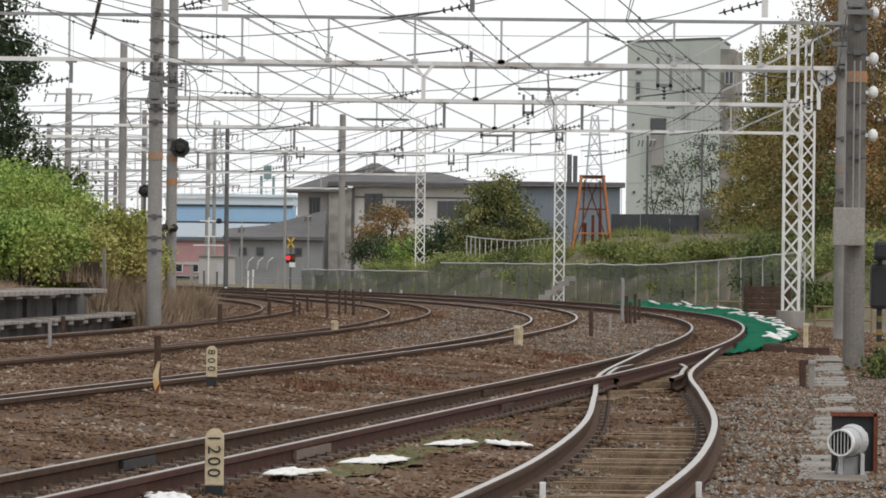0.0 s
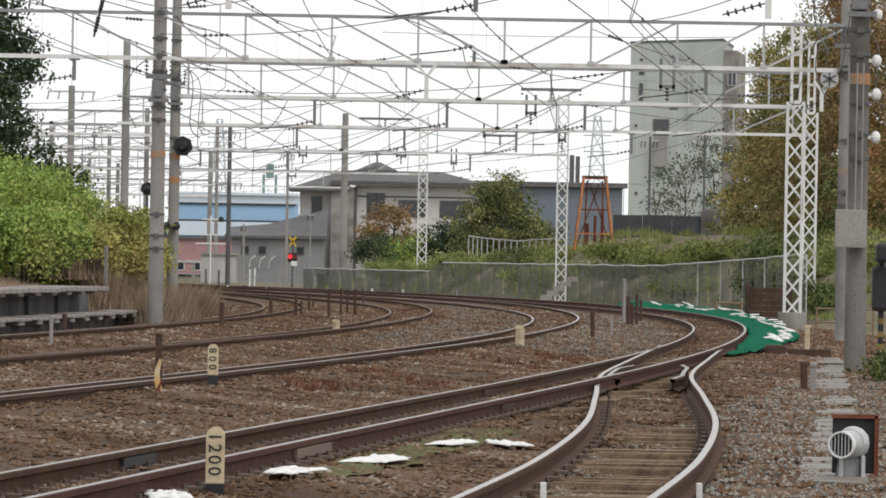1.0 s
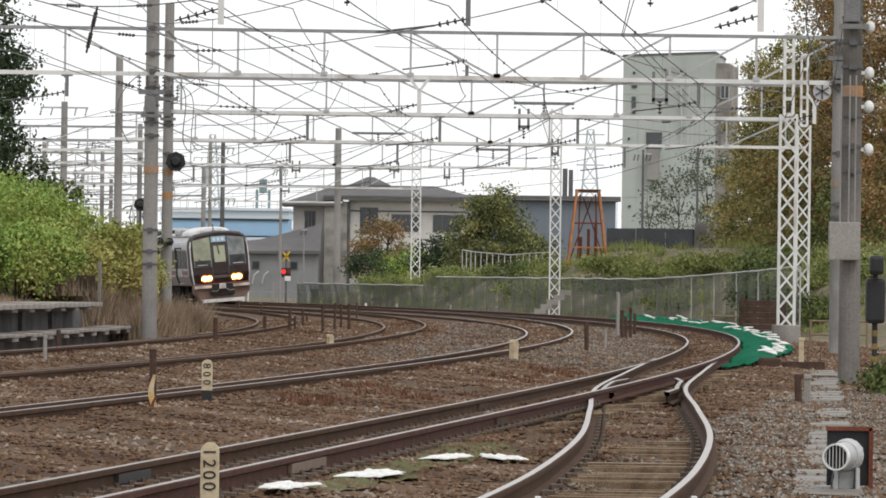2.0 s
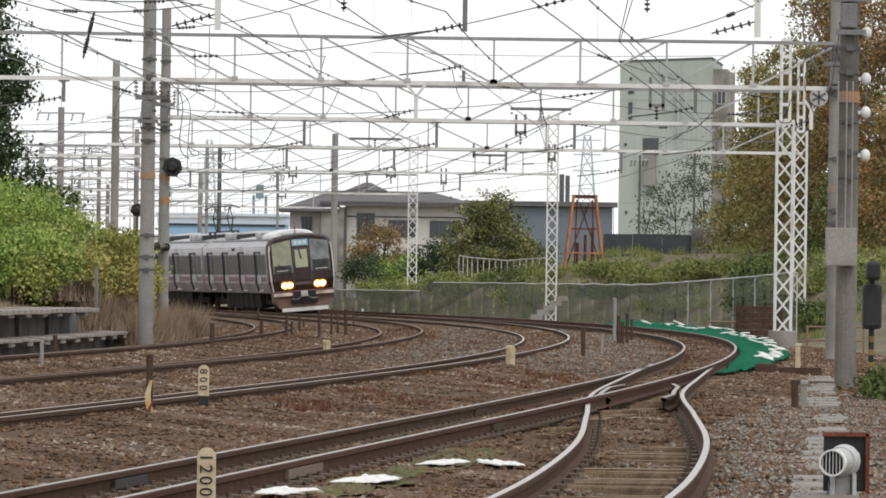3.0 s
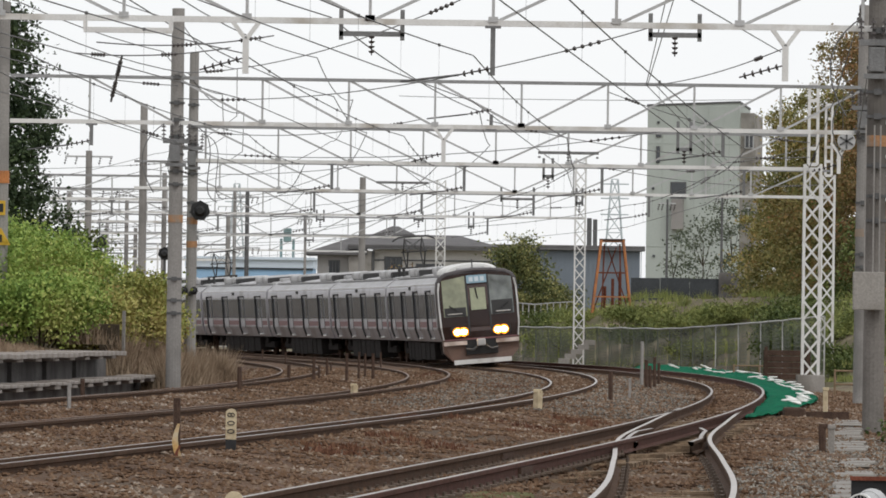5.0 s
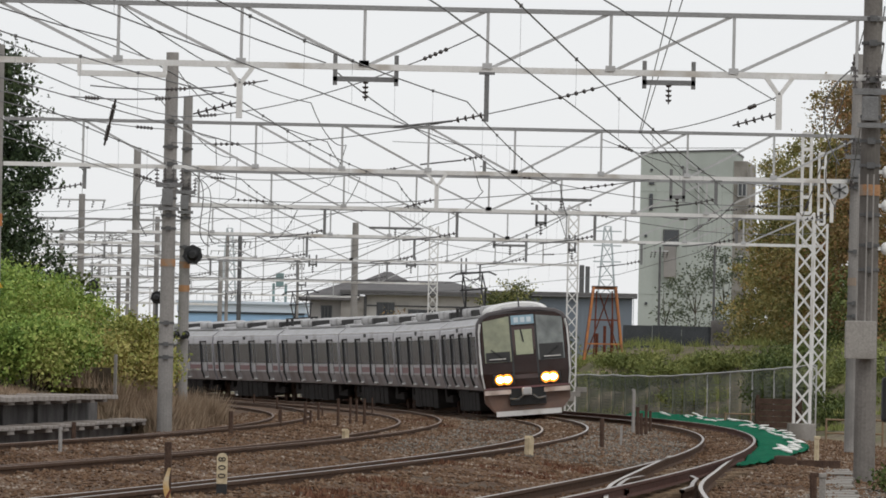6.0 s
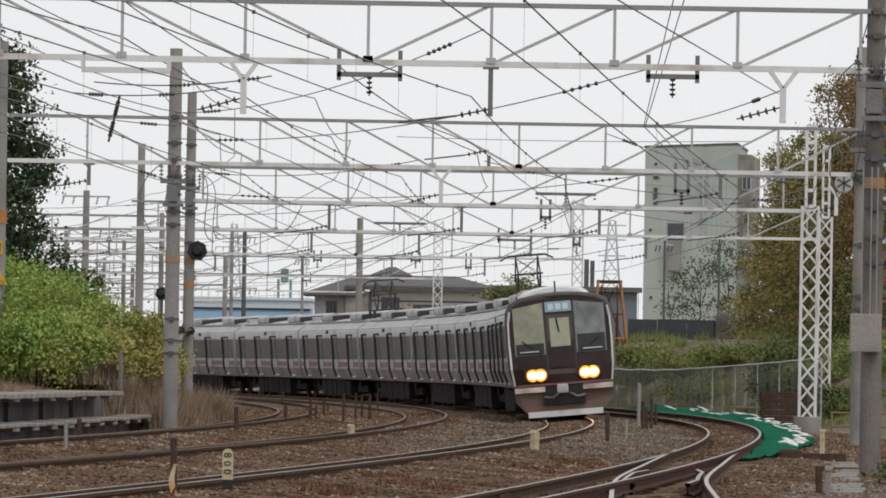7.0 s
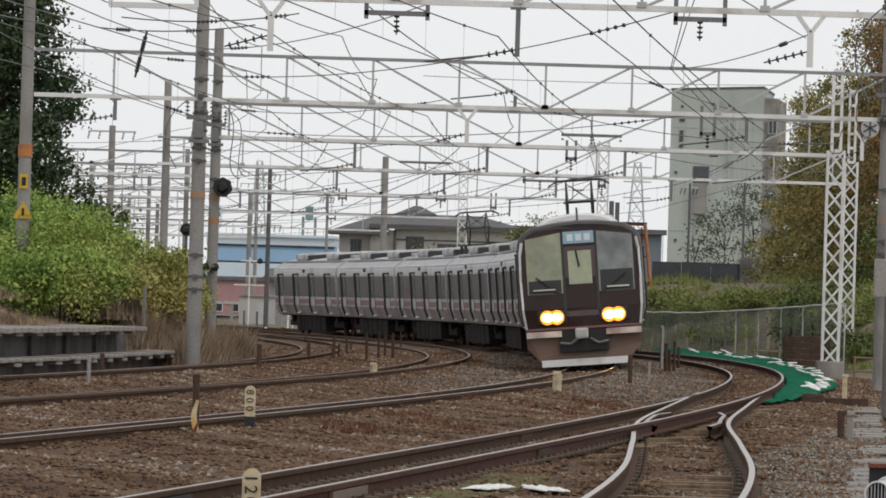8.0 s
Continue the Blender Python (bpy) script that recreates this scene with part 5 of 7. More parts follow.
def lamp_unit():
    """The silver round lamp with a louvred front, on its bracket before a rusty plate."""
    x, y = 3.02, 46.0
    t = thing("obstacle_warning_lamp", (x, y, -0.44), "silver cylindrical lamp with louvred front on a steel stand", "warning lamp")
    bm = bmesh.new()
    axis = Vector((-0.32, -0.95, -0.02)).normalized()
    c = Vector((0, 0, 0.52))
    beam(bm, c, c + axis * 0.2, 0.2, 0.19, n=24)
    beam(bm, c - axis * 0.1, c, 0.25, 0.22, n=24)
    ball(bm, c - axis * 0.1, 0.125, 2)
    part("housing", bm, GALV, t, "silver lamp housing", smooth=False)
    bm = bmesh.new()
    rim = c + axis * 0.2
    bmesh.ops.create_cone(bm, cap_ends=False, segments=24, radius1=0.1, radius2=0.1, depth=0.05, matrix=Matrix.Translation(rim + axis * 0.02) @ axis.to_track_quat("Z", "Y").to_matrix().to_4x4())
    bmesh.ops.solidify(bm, geom=bm.faces[:], thickness=0.012)
    part("rim", bm, WHITE_PORC, t, "pale rim")
    part("lens", single(beam, rim, rim + axis * 0.008, 0.18, n=24), BLACK, t, "dark glass behind the louvres")
    side = axis.cross(Vector((0, 0, 1))).normalized()
    for k in range(-3, 4):
        hgt = math.sqrt(max(0.0, 0.088 ** 2 - (k * 0.026) ** 2))
        q = rim + axis * 0.022 + side * (k * 0.026)
        part("louvre", single(beam, q - Vector((0, 0, hgt)), q + Vector((0, 0, hgt)), 0.007, 0.02), GALV, t)
    bm = bmesh.new()
    box(bm, (0.02, 0.1, 0.2), (0.12, 0.1, 0.42), bevel=0.01)
    box(bm, (-0.06, 0.02, 0.28), (0.03, 0.14, 0.3), bevel=0.006)
    box(bm, (0.1, 0.02, 0.28), (0.03, 0.14, 0.3), bevel=0.006)
    beam(bm, (0.02, 0.1, 0.0), (0.02, 0.1, 0.3), 0.09, n=10)
    part("bracket", bm, GALV, t, "pale steel bracket")
    for k in (-0.07, 0.1):
        tube("cable", [(k, 0.0, 0.42), (k - 0.03, -0.02, 0.25), (k + 0.02, 0.02, 0.05)], 0.014, GALV, t)
    bm = bmesh.new()
    box(bm, (0.05, 0.3, 0.5), (0.32, 0.03, 0.42), bevel=0.008)
    box(bm, (0.05, 0.3, 0.2), (0.06, 0.05, 0.4))
    part("back_plate", bm, BLACK, t, "black back plate")
    bm = bmesh.new()
    box(bm, (0.05, 0.26, 0.715), (0.34, 0.05, 0.03))
    box(bm, (0.215, 0.26, 0.5), (0.03, 0.05, 0.44))
    part("plate_edge", bm, RUST_RED, t, "rust-red edge angle")


lamp_unit()
# buried pipe end, rusty beam and little posts by the sheeting
bm = bmesh.new()
beam(bm, (5.75, 111.5, -0.16), (6.95, 112.0, -0.16), 0.16, 0.2)
box(bm, (5.95, 111.2, -0.13), (0.38, 0.6, 0.3), bevel=0.05)
tagged(obj("rusty_beam", bm, RUST), "rusty steel beam lying by the end of the green sheet", "steel beam")
stake(4.72, 81.0, 0.14, 0.09, RUST, "short dark post beside the trough", "post", "short posts", cap=RUST)
stake(4.84, 81.2, 0.13, 0.08, CONCRETE, "short pale concrete post beside the trough", "post", "short posts", cap=CONCRETE)
stake(*(6.75, 115.2, 0.32, 0.09), CREAM, "short cream stake beside the mast footing", cap=CREAM)
bm = bmesh.new()
for k in range(7):
    z = 0.05 + k * 0.17
    box(bm, (0, 0, z), (1.35, 0.06, 0.155), bevel=0.01)
for sx in (-0.6, 0.6):
    box(bm, (sx, -0.06, 0.55), (0.09, 0.09, 1.4))
w = obj("board_wall", bm, RUST)
w.matrix_world = Matrix.Translation((9.3, 178, -0.3))
tagged(w, "low rusty brown board wall at the foot of the bank", "wall")


def hand_rail(x, y, n=3):
    t = thing("pipe_barrier", (x, y, -0.4), "low ochre pipe barrier with two rails", "barrier", "pipe barriers")
    for k in range(n):
        part("upright", single(beam, (k * 0.75, 0, 0), (k * 0.75, 0, 0.8), 0.06, n=8), OCHRE, t)
    for z in (0.4, 0.76):
        part("rail_pipe", single(beam, (0, 0, z), ((n - 1) * 0.75, 0, z), 0.05, n=8), OCHRE, t)


OCHRE = mat("faded_ochre_paint", (0.24, 0.17, 0.11), 0.8, vary=0.25, scale=4, fine=40)
hand_rail(9.9, 165)
hand_rail(8.0, 183)


# ---- fence along the outside of the curve ----
def fence():
    t = thing("mesh_fence", (0, 0, 0), "dull green wire mesh fence with pale top rail along the curve", "fence")
    ys = [199 + 3.0 * i for i in range(43)]
    top = [on_line(y, 9.5, 1.44 + 0.02 * math.sin(y) + (0.011 * max(0, 241 - y))) for y in ys]
    for p in top:
        if p.x < -0.0004 * p.y:
            p.z -= 0.42
    for a, p in zip(ys, top):
        if a < 232 and (a - 199) % 6:
            continue
        part("fence_post", single(beam, (p.x, p.y, -0.6), (p.x, p.y, p.z), 0.05, n=7), GALV if a < 232 else MESH_GREEN, t)
    near = [p for p in top if p.x >= -0.0004 * p.y]
    tube("top_rail", near, 0.028, GALV, t)
    tube("top_rail", top[len(near):], 0.028, GALV, t)
    # the mesh: crossed wires, dense enough to veil what lies behind
    verts, faces = [], []
    pitch = 0.17
    for a, b in zip(top, top[1:]):
        n = int((b - a).length / pitch)
        for k in range(n):
            p, q = a.lerp(b, k / n), a.lerp(b, min(1, (k + 8) / n))
            for s0, s1 in ((0, 1), (1, 0)):
                z0, z1 = (-0.45, p.z) if s0 == 0 else (p.z, -0.45)
                u = (q - p)
                w = Vector((0, 0, 0.045))
                i = len(verts)
                verts += [Vector((p.x, p.y, z0)) - w, Vector((q.x, q.y, z1)) - w, Vector((q.x, q.y, z1)) + w, Vector((p.x, p.y, z0)) + w]
                faces.append((i, i + 1, i + 2, i + 3))
    m = raw("wire_mesh", verts, faces, MESH_GREEN, t)
    tagged(m, "dull green wire mesh", kind="stuff")


MESH_GREEN = mat("dull_green_mesh", (0.15, 0.165, 0.135), 0.8, vary=0.3, scale=1, fine=20, bump=0)
fence()


# ---- leaves, trees and grass ----
def leaf_mass(name, blobs, count, size, material, seed, parent=None, shell=0.55, long=1.6, droop=0.0, per=34, loose=3.0):
    """A mass of single leaves: blobs are (centre, radii), clumps of leaves sit on twigs over each blob."""
    r = np.random.default_rng(seed)
    vol = np.array([b[1][0] * b[1][2] + b[1][1] * b[1][2] for b in blobs])
    clumps = max(6, count // per)
    which = r.choice(len(blobs), clumps, p=vol / vol.sum())
    c = np.array([tuple(b[0]) for b in blobs])[which]
    rad = np.array([tuple(b[1]) for b in blobs])[which]
    d = r.normal(size=(clumps, 3))
    d /= np.linalg.norm(d, axis=1)[:, None]
    lump = 1 + 0.22 * np.sin(d[:, 0] * 5 + which) * np.cos(d[:, 2] * 6 + which * 2) + 0.12 * np.sin(d[:, 1] * 11 + d[:, 2] * 9)
    dist = (shell + (1 - shell) * r.random(clumps) ** 0.6) * lump
    mid = c + d * rad * dist[:, None]
    of = r.integers(clumps, size=count)
    wide = size * loose * r.uniform(0.5, 1.4, clumps)
    p = mid[of] + r.normal(size=(count, 3)) * wide[of][:, None] * np.array([1.0, 1.0, 0.6])
    a = r.normal(size=(count, 3)) + d[of] * 0.5
    a[:, 2] -= droop
    a /= np.linalg.norm(a, axis=1)[:, None]
    b = np.cross(a, r.normal(size=(count, 3)))
    b /= np.linalg.norm(b, axis=1)[:, None]
    s = size * r.uniform(0.6, 1.35, count)[:, None]
    v = np.stack([p - a * s * long / 2, p + b * s / 2, p + a * s * long / 2, p - b * s / 2], 1)
    me = bpy.data.meshes.new(name)
    me.from_pydata(v.reshape(-1, 3).tolist(), [], np.arange(count * 4).reshape(-1, 4).tolist())
    me.materials.append(material)
    ob = new(name, me)
    ob.parent = parent
    return ob


def limb(bm, p, q, r0, r1):
    beam(bm, p, q, r0 * 2, r1 * 2, n=8)


def tree(x, y, z, height, width, leaves, label, count=5000, size=0.16, seed=0, trunk=0.14, bare=0.25, name="tree", blobs=9, shell=0.35, per=34, loose=3.0):
    r = random.Random(seed)
    t = thing(name, (x, y, z), label, "tree", "trees beside the railway")
    bm = bmesh.new()
    p = Vector((0, 0, 0))
    pts = [p]
    for k in range(4):
        q = p + Vector((r.uniform(-0.15, 0.15), r.uniform(-0.15, 0.15), height * 0.19))
        limb(bm, p, q, trunk * (1 - k * 0.2), trunk * (0.82 - k * 0.2))
        p = q
        pts.append(p)
    cl = []
    for k in range(blobs):
        a = k * 2.4 + r.uniform(-0.5, 0.5)
        f = bare + (1 - bare) * (k + 0.6) / blobs
        spread = width * 0.5 * (0.78 if 0.2 < f < 0.72 else 0.4) * r.uniform(0.55, 1.1)
        c = Vector((math.cos(a) * spread, math.sin(a) * spread * 0.8, height * f * 0.95))
        base = pts[min(4, int(f * 4.2))]
        limb(bm, base, base.lerp(c, 0.9), trunk * 0.4, trunk * 0.1)
        rr = width * r.uniform(0.13, 0.27)
        cl.append((c, (rr, rr, rr * r.uniform(0.65, 0.95))))
    part("trunk", bm, BARK, t, "dark forked trunk")
    tagged(leaf_mass("crown", cl, count, size, leaves, seed + 50, t, shell, per=per, loose=loose), kind="")
    return t


def bush(x, y, z, w, h, leaves, label, count=2500, size=0.12, seed=0, name="bush", long=1.6, loose=3.0):
    r = random.Random(seed)
    t = thing(name, (x, y, z), label, "bush", "bushes on the banks")
    cl = []
    for k in range(7):
        c = Vector((r.uniform(-0.42, 0.42) * w, r.uniform(-0.4, 0.4) * w, h * r.uniform(0.25, 0.72)))
        rr = w * r.uniform(0.2, 0.32)
        cl.append((c, (rr, rr, min(h * 0.4, rr * 0.9))))
        part("stem", single(limb, (c.x * 0.3, c.y * 0.3, -0.1), c, 0.03, 0.012), BARK, t)
    leaf_mass("foliage", cl, count, size, leaves, seed + 90, t, 0.4, long, loose=loose)
    return t


# left bank: bright bushes above the platform, a dark tall tree behind
for k, (px, py, w, h) in enumerate(((-11.2, 150, 3.0, 2.4), (-9.9, 156, 2.6, 2.3), (-8.9, 160, 2.4, 2.2), (-10.6, 164, 3.2, 2.9), (-12.2, 158, 3.4, 3.2), (-9.4, 170, 2.4, 2.2), (-11.8, 172, 3.2, 2.9),
                                    (-10.0, 147, 2.4, 1.7), (-12.5, 148, 3.0, 2.4), (-8.4, 167, 1.8, 1.7), (-13.4, 166, 3.4, 3.6), (-9.2, 152, 2.2, 1.6))):
    bush(px, py, 0.85 if px < -9.6 else 0.6, w, h, LEAF_YELLOW if k in (1, 2, 5, 9, 11) else LEAF_BUSH, "yellowing leafy bush on the bank" if k in (1, 2, 5, 9, 11) else "bright yellow-green leafy bush on the bank", 15000, 0.062, 30 + k, loose=3.6)
for k, (px, py, w, h) in enumerate(((-13.0, 176, 3.5, 4.4), (-14.6, 186, 4.0, 4.6), (-12.4, 182, 3.0, 3.8))):
    bush(px, py, 0.9, w, h, LEAF_MID, "dull green bush on the bank", 9000, 0.085, 60 + k)
tree(-13.6, 172, 0.9, 9.6, 4.6, LEAF_DARK, "tall dark evergreen tree on the bank", 46000, 0.085, 3, 0.2, 0.12, blobs=24, shell=0.5, per=70, loose=3.4)
tree(-15.5, 178, 0.9, 8.5, 4.4, LEAF_DARK, "tall dark evergreen tree on the bank", 24000, 0.09, 4, 0.2, 0.2, blobs=15, shell=0.5, per=70, loose=3.4)

# right bank: autumn trees and undergrowth
for k, (tx, ty, tz, th, tw, lv, nn, lab) in enumerate((
        (15.2, 262, 0.8, 10.2, 6.0, LEAF_OLIVE, 34000, "olive tree turning yellow above the bank"),
        (14.6, 268, 0.8, 10.4, 4.8, LEAF_OLIVE, 30000, "olive tree turning yellow above the bank"),
        (14.9, 288, 1.4, 5.6, 4.4, LEAF_OLIVE, 20000, "low olive tree before the pale building"),
        (15.0, 250, 0.8, 10.4, 4.6, LEAF_OLIVE, 22000, "olive tree turning yellow above the bank"),
        (16.3, 246, 0.8, 12.6, 4.2, LEAF_RUST, 22000, "tall russet tree above the bank"),
        (16.6, 258, 0.8, 13.0, 6.0, LEAF_AUTUMN, 30000, "tall tree turning orange-brown above the bank"),
        (17.8, 240, 0.6, 12.6, 5.6, LEAF_RUST, 26000, "russet autumn tree above the bank"),
        (19.6, 246, 0.6, 13.6, 5.6, LEAF_BUSH, 18000, "tall light green tree above the bank"),
        (15.6, 232, -0.2, 5.4, 4.4, LEAF_MID, 18000, "green roadside tree behind the mast"),
        (17.2, 222, -0.2, 8.6, 4.6, LEAF_AUTUMN, 20000, "orange-brown autumn tree behind the pole"))):
    tree(tx, ty, tz, th, tw, lv, lab, nn, 0.085, 5 + k, 0.17, 0.05, blobs=26, shell=0.55, per=80, loose=3.6)
for k, (px, py, w, h, lv, lab) in enumerate(((11.7, 223, 1.9, 2.0, LEAF_MID, "light green bush at the end of the fence"), (11.5, 218, 1.6, 1.3, LEAF_MID, "light green bush at the end of the fence"),
                                             (13.4, 230, 3.2, 2.8, LEAF_MID, "dark green undergrowth at the foot of the trees"), (14.9, 238, 3.6, 3.2, LEAF_MID, "dark green undergrowth at the foot of the trees"),
                                             (12.6, 240, 2.8, 2.4, LEAF_MID, "dark green undergrowth at the foot of the trees"), (16.6, 226, 3.2, 3.4, LEAF_MID, "dark green undergrowth at the foot of the trees"),
                                             (15.2, 218, 2.6, 2.4, LEAF_MID, "dark green undergrowth at the foot of the trees"), (14.2, 250, 3.6, 3.0, LEAF_OLIVE, "olive undergrowth at the foot of the trees"))):
    bush(px, py, 0.2, w, h, lv, lab, 8000, 0.075, 120 + k)
for k in range(17):
    y = 206 + k * 7
    o = 11.2 + 2.6 * abs(math.sin(k * 1.9))
    p = on_line(y, o)
    bush(p.x, p.y, ground_height(y, o) - 0.15, 3.6, 0.75 + 0.3 * math.sin(k * 2.1), GRASS_GREEN if k % 4 else LEAF_MID, "low green growth on the bank behind the fence", 6000, 0.05, 150 + k, long=3.6, loose=4.5)

# ---- platform on the inside of the curve ----
def platform():
    """Thin slabs on short bearers over a dark recess, and a thin lower ledge of the same make."""
    t = thing("old_platform", (0, 0, 0), "old concrete platform edge with dark recess under its slabs", "platform", kind="structure")
    slab = bpy.data.meshes.new("platform_slab")
    bm = bmesh.new()
    box(bm, (0, 0, 0), (2.6, 0.985, 0.1), bevel=0.015)
    bm.to_mesh(slab)
    bm.free()
    slab.materials.append(SLAB)
    ledge = bpy.data.meshes.new("ledge_slab")
    bm = bmesh.new()
    box(bm, (0, 0, 0), (0.7, 0.985, 0.07), bevel=0.015)
    bm.to_mesh(ledge)
    bm.free()
    ledge.materials.append(SLAB)
    r = random.Random(6)
    for k in range(54):
        y = 96 + k
        for mesh, name, off, z, end in ((slab, "platform_slab", -10.45, 0.66, 48), (ledge, "ledge_slab", -10.05, 0.1, 54)):
            if k >= end:
                continue
            p, q = on_line(y, off), on_line(y + 0.1, off)
            turn = Matrix.Rotation(math.atan2(-(q - p).x, (q - p).y), 4, "Z")
            s = new(name, mesh)
            s.parent = t
            shift = 1.1 if mesh is slab else 0.2
            s.matrix_local = Matrix.Translation((p.x - shift, p.y, z + r.uniform(-0.012, 0.012))) @ turn
            if k % 3 == 0:
                m = part("bearer", single(box, (0, 0, 0), (0.5, 1.0, 0.07), bevel=0.01), SLAB, t)
                m.matrix_local = Matrix.Translation((p.x - 0.12, p.y, z - 0.082)) @ turn
            if k % 6 == 0:
                m = part("pier", single(box, (0, 0, 0), (0.1, 0.2, 0.5), bevel=0.01), CONCRETE_DARK, t)
                m.matrix_local = Matrix.Translation((p.x - 0.46, p.y, z - 0.36)) @ turn
    for o, z0, z1, last in ((-10.95, -0.5, 0.6, 26), (-10.4, -0.6, 0.06, 28)):
        pts = [on_line(96 + 2 * k, o) for k in range(last)]
        verts, faces = [], []
        for p in pts:
            verts += [(p.x, p.y, z0), (p.x, p.y, z1), (p.x - 0.3, p.y, z1), (p.x - 0.3, p.y, z0)]
        for k in range(len(pts) - 1):
            for j in range(4):
                faces.append((4 * k + j, 4 * k + (j + 1) % 4, 4 * k + 4 + (j + 1) % 4, 4 * k + 4 + j))
        faces.append((len(verts) - 4, len(verts) - 3, len(verts) - 2, len(verts) - 1))
        raw("retaining_wall", verts, faces, CONCRETE_DARK, t)


SLAB = mat("stained_slab", (0.34, 0.31, 0.285), 0.9, vary=0.3, scale=1.0, fine=25, bump=0.4, dirt=(0.2, 0.17, 0.15), dirt_amount=0.4)
platform()


def grass_tuft_mass(name, spots, count, height, material, seed, label):
    """Dry blades standing in tufts, as one mass."""
    r = np.random.default_rng(seed)
    verts = np.empty((count, 3, 3))
    for i in range(count):
        x, y, z, spread, tall = spots[r.integers(len(spots))]
        a, d = r.uniform(0, 6.28), abs(r.normal()) * spread
        p = np.array((x + math.cos(a) * d, y + math.sin(a) * d * 1.5, z))
        h = height * tall * r.uniform(0.35, 1.1) * max(0.25, 1 - d / (spread * 3))
        lean = r.normal(size=2) * 0.28 * h
        w = r.uniform(0.012, 0.03)
        b = r.uniform(0, 3.14)
        verts[i, 0] = p + np.array((math.cos(b) * w, math.sin(b) * w, 0))
        verts[i, 1] = p - np.array((math.cos(b) * w, math.sin(b) * w, 0))
        verts[i, 2] = p + np.array((lean[0], lean[1], h))
    me = bpy.data.meshes.new(name)
    me.from_pydata(verts.reshape(-1, 3).tolist(), [], np.arange(count * 3).reshape(-1, 3).tolist())
    me.materials.append(material)
    return tagged(new(name, me), label, "grass", kind="stuff")


spots = []
rg = random.Random(77)
for k in range(46):
    y = rg.uniform(147, 178)
    o = rg.uniform(-12.0, -9.55)
    p = on_line(y, o)
    spots.append((p.x, p.y, -0.35 + max(0, (-10.3 - o) * 0.8), rg.uniform(0.25, 0.5), rg.uniform(0.7, 1.3)))
grass_tuft_mass("dry_grass", spots, 26000, 1.0, GRASS_DRY, 12, "tall dry brown grass at the end of the platform")
spots = [(lambda p: (p.x, p.y, -0.3, 0.3, rg.uniform(0.15, 0.4)))(on_line(rg.uniform(60, 170), rg.choice((-2.0, 1.9, -5.6, 5.9, -1.9)) + rg.uniform(-0.25, 0.25))) for _ in range(60)]
grass_tuft_mass("track_weeds", spots, 6000, 0.55, GRASS_DRY, 13, "sparse dry reddish weeds between the tracks")
spots = []
for _ in range(260):
    y, o = rg.uniform(195, 330), rg.uniform(9.9, 16)
    p = on_line(y, o)
    spots.append((p.x, p.y, ground_height(y, o), 0.6, rg.uniform(0.4, 1.0)))
grass_tuft_mass("bank_grass", spots, 26000, 0.6, GRASS_GREEN, 15, "rough green grass on the bank behind the fence")
spots = []
for _ in range(130):
    y, o = rg.uniform(105, 143), rg.uniform(-15.5, -11.9)
    p = on_line(y, o)
    spots.append((p.x, p.y, max(0.68, ground_height(y, o)), 0.4, rg.uniform(0.4, 0.9)))
grass_tuft_mass("platform_grass", spots, 28000, 0.4, GRASS_DRY, 14, "dry grass on the old platform")

# board and thin posts at the platform's end
bm = bmesh.new()
box(bm, (0, 0, 0.55), (0.5, 0.06, 0.85), bevel=0.02)
box(bm, (0, 0.05, 0.2), (0.08, 0.08, 0.9))
b = obj("wooden_board", bm, BARK)
b.matrix_world = Matrix.Translation((-8.55, 150.5, 0.35))
tagged(b, "weathered dark wooden board on a post", "board")
stake(-8.15, 149.5, 1.65, 0.07, POLE_GREY, "thin grey post at the end of the platform", "post", "thin posts")


# ---- signals and signs ----
def signal_back(x, y, z, r, label, arm=None, mast=False):
    """A round signal seen from behind: black dish with a hood and a bracket to its pole."""
    t = thing("railway_signal", (x, y, z), label, "signal", "black signals")
    bm = bmesh.new()
    beam(bm, (0, 0.0, 0), (0, 0.1, 0), r * 2.1, r * 2.0, n=7)
    part("dish", bm, BLACK, t, "black signal dish")
    part("lamp_case", single(beam, (0, -0.2, 0), (0, 0.02, 0), r * 0.7, r * 1.3, n=12), BLACK, t)
    part("hood", single(box, (0, 0.2, r * 0.6), (r * 0.9, 0.3, 0.03)), BLACK, t)
    if mast:
        part("mast", single(beam, (0, 0.12, -0.5 - z), (0, 0.12, 0.1), 0.1, n=8), STEEL_DARK, t, "dark steel mast")
    if arm:
        part("bracket", single(beam, (0, 0, 0), (arm, 0.05, -0.05), 0.06), STEEL_DARK, t)


signal_back(*at(-42.5, 18.3, 171.0), 0.27, "black round signal seen from behind on a pole", -0.3)
signal_back(*at(-58.4, 13.0, 210.0), 0.2, "black round signal on a dark mast above the bushes", mast=True)
signal_back(*at(-48.1, 11.3, 212.0), 0.22, "black round signal on a dark mast beside the pole", mast=True)
signal_back(*at(-44.9, 5.4, 171.0), 0.11, "small black lamp on the pole")
signal_back(*at(-43.3, 5.4, 171.0), 0.11, "small black lamp on the pole")
signal_back(*at(-36.1, 6.6, 330.0), 0.15, "small black signal lamp beside the far pole")


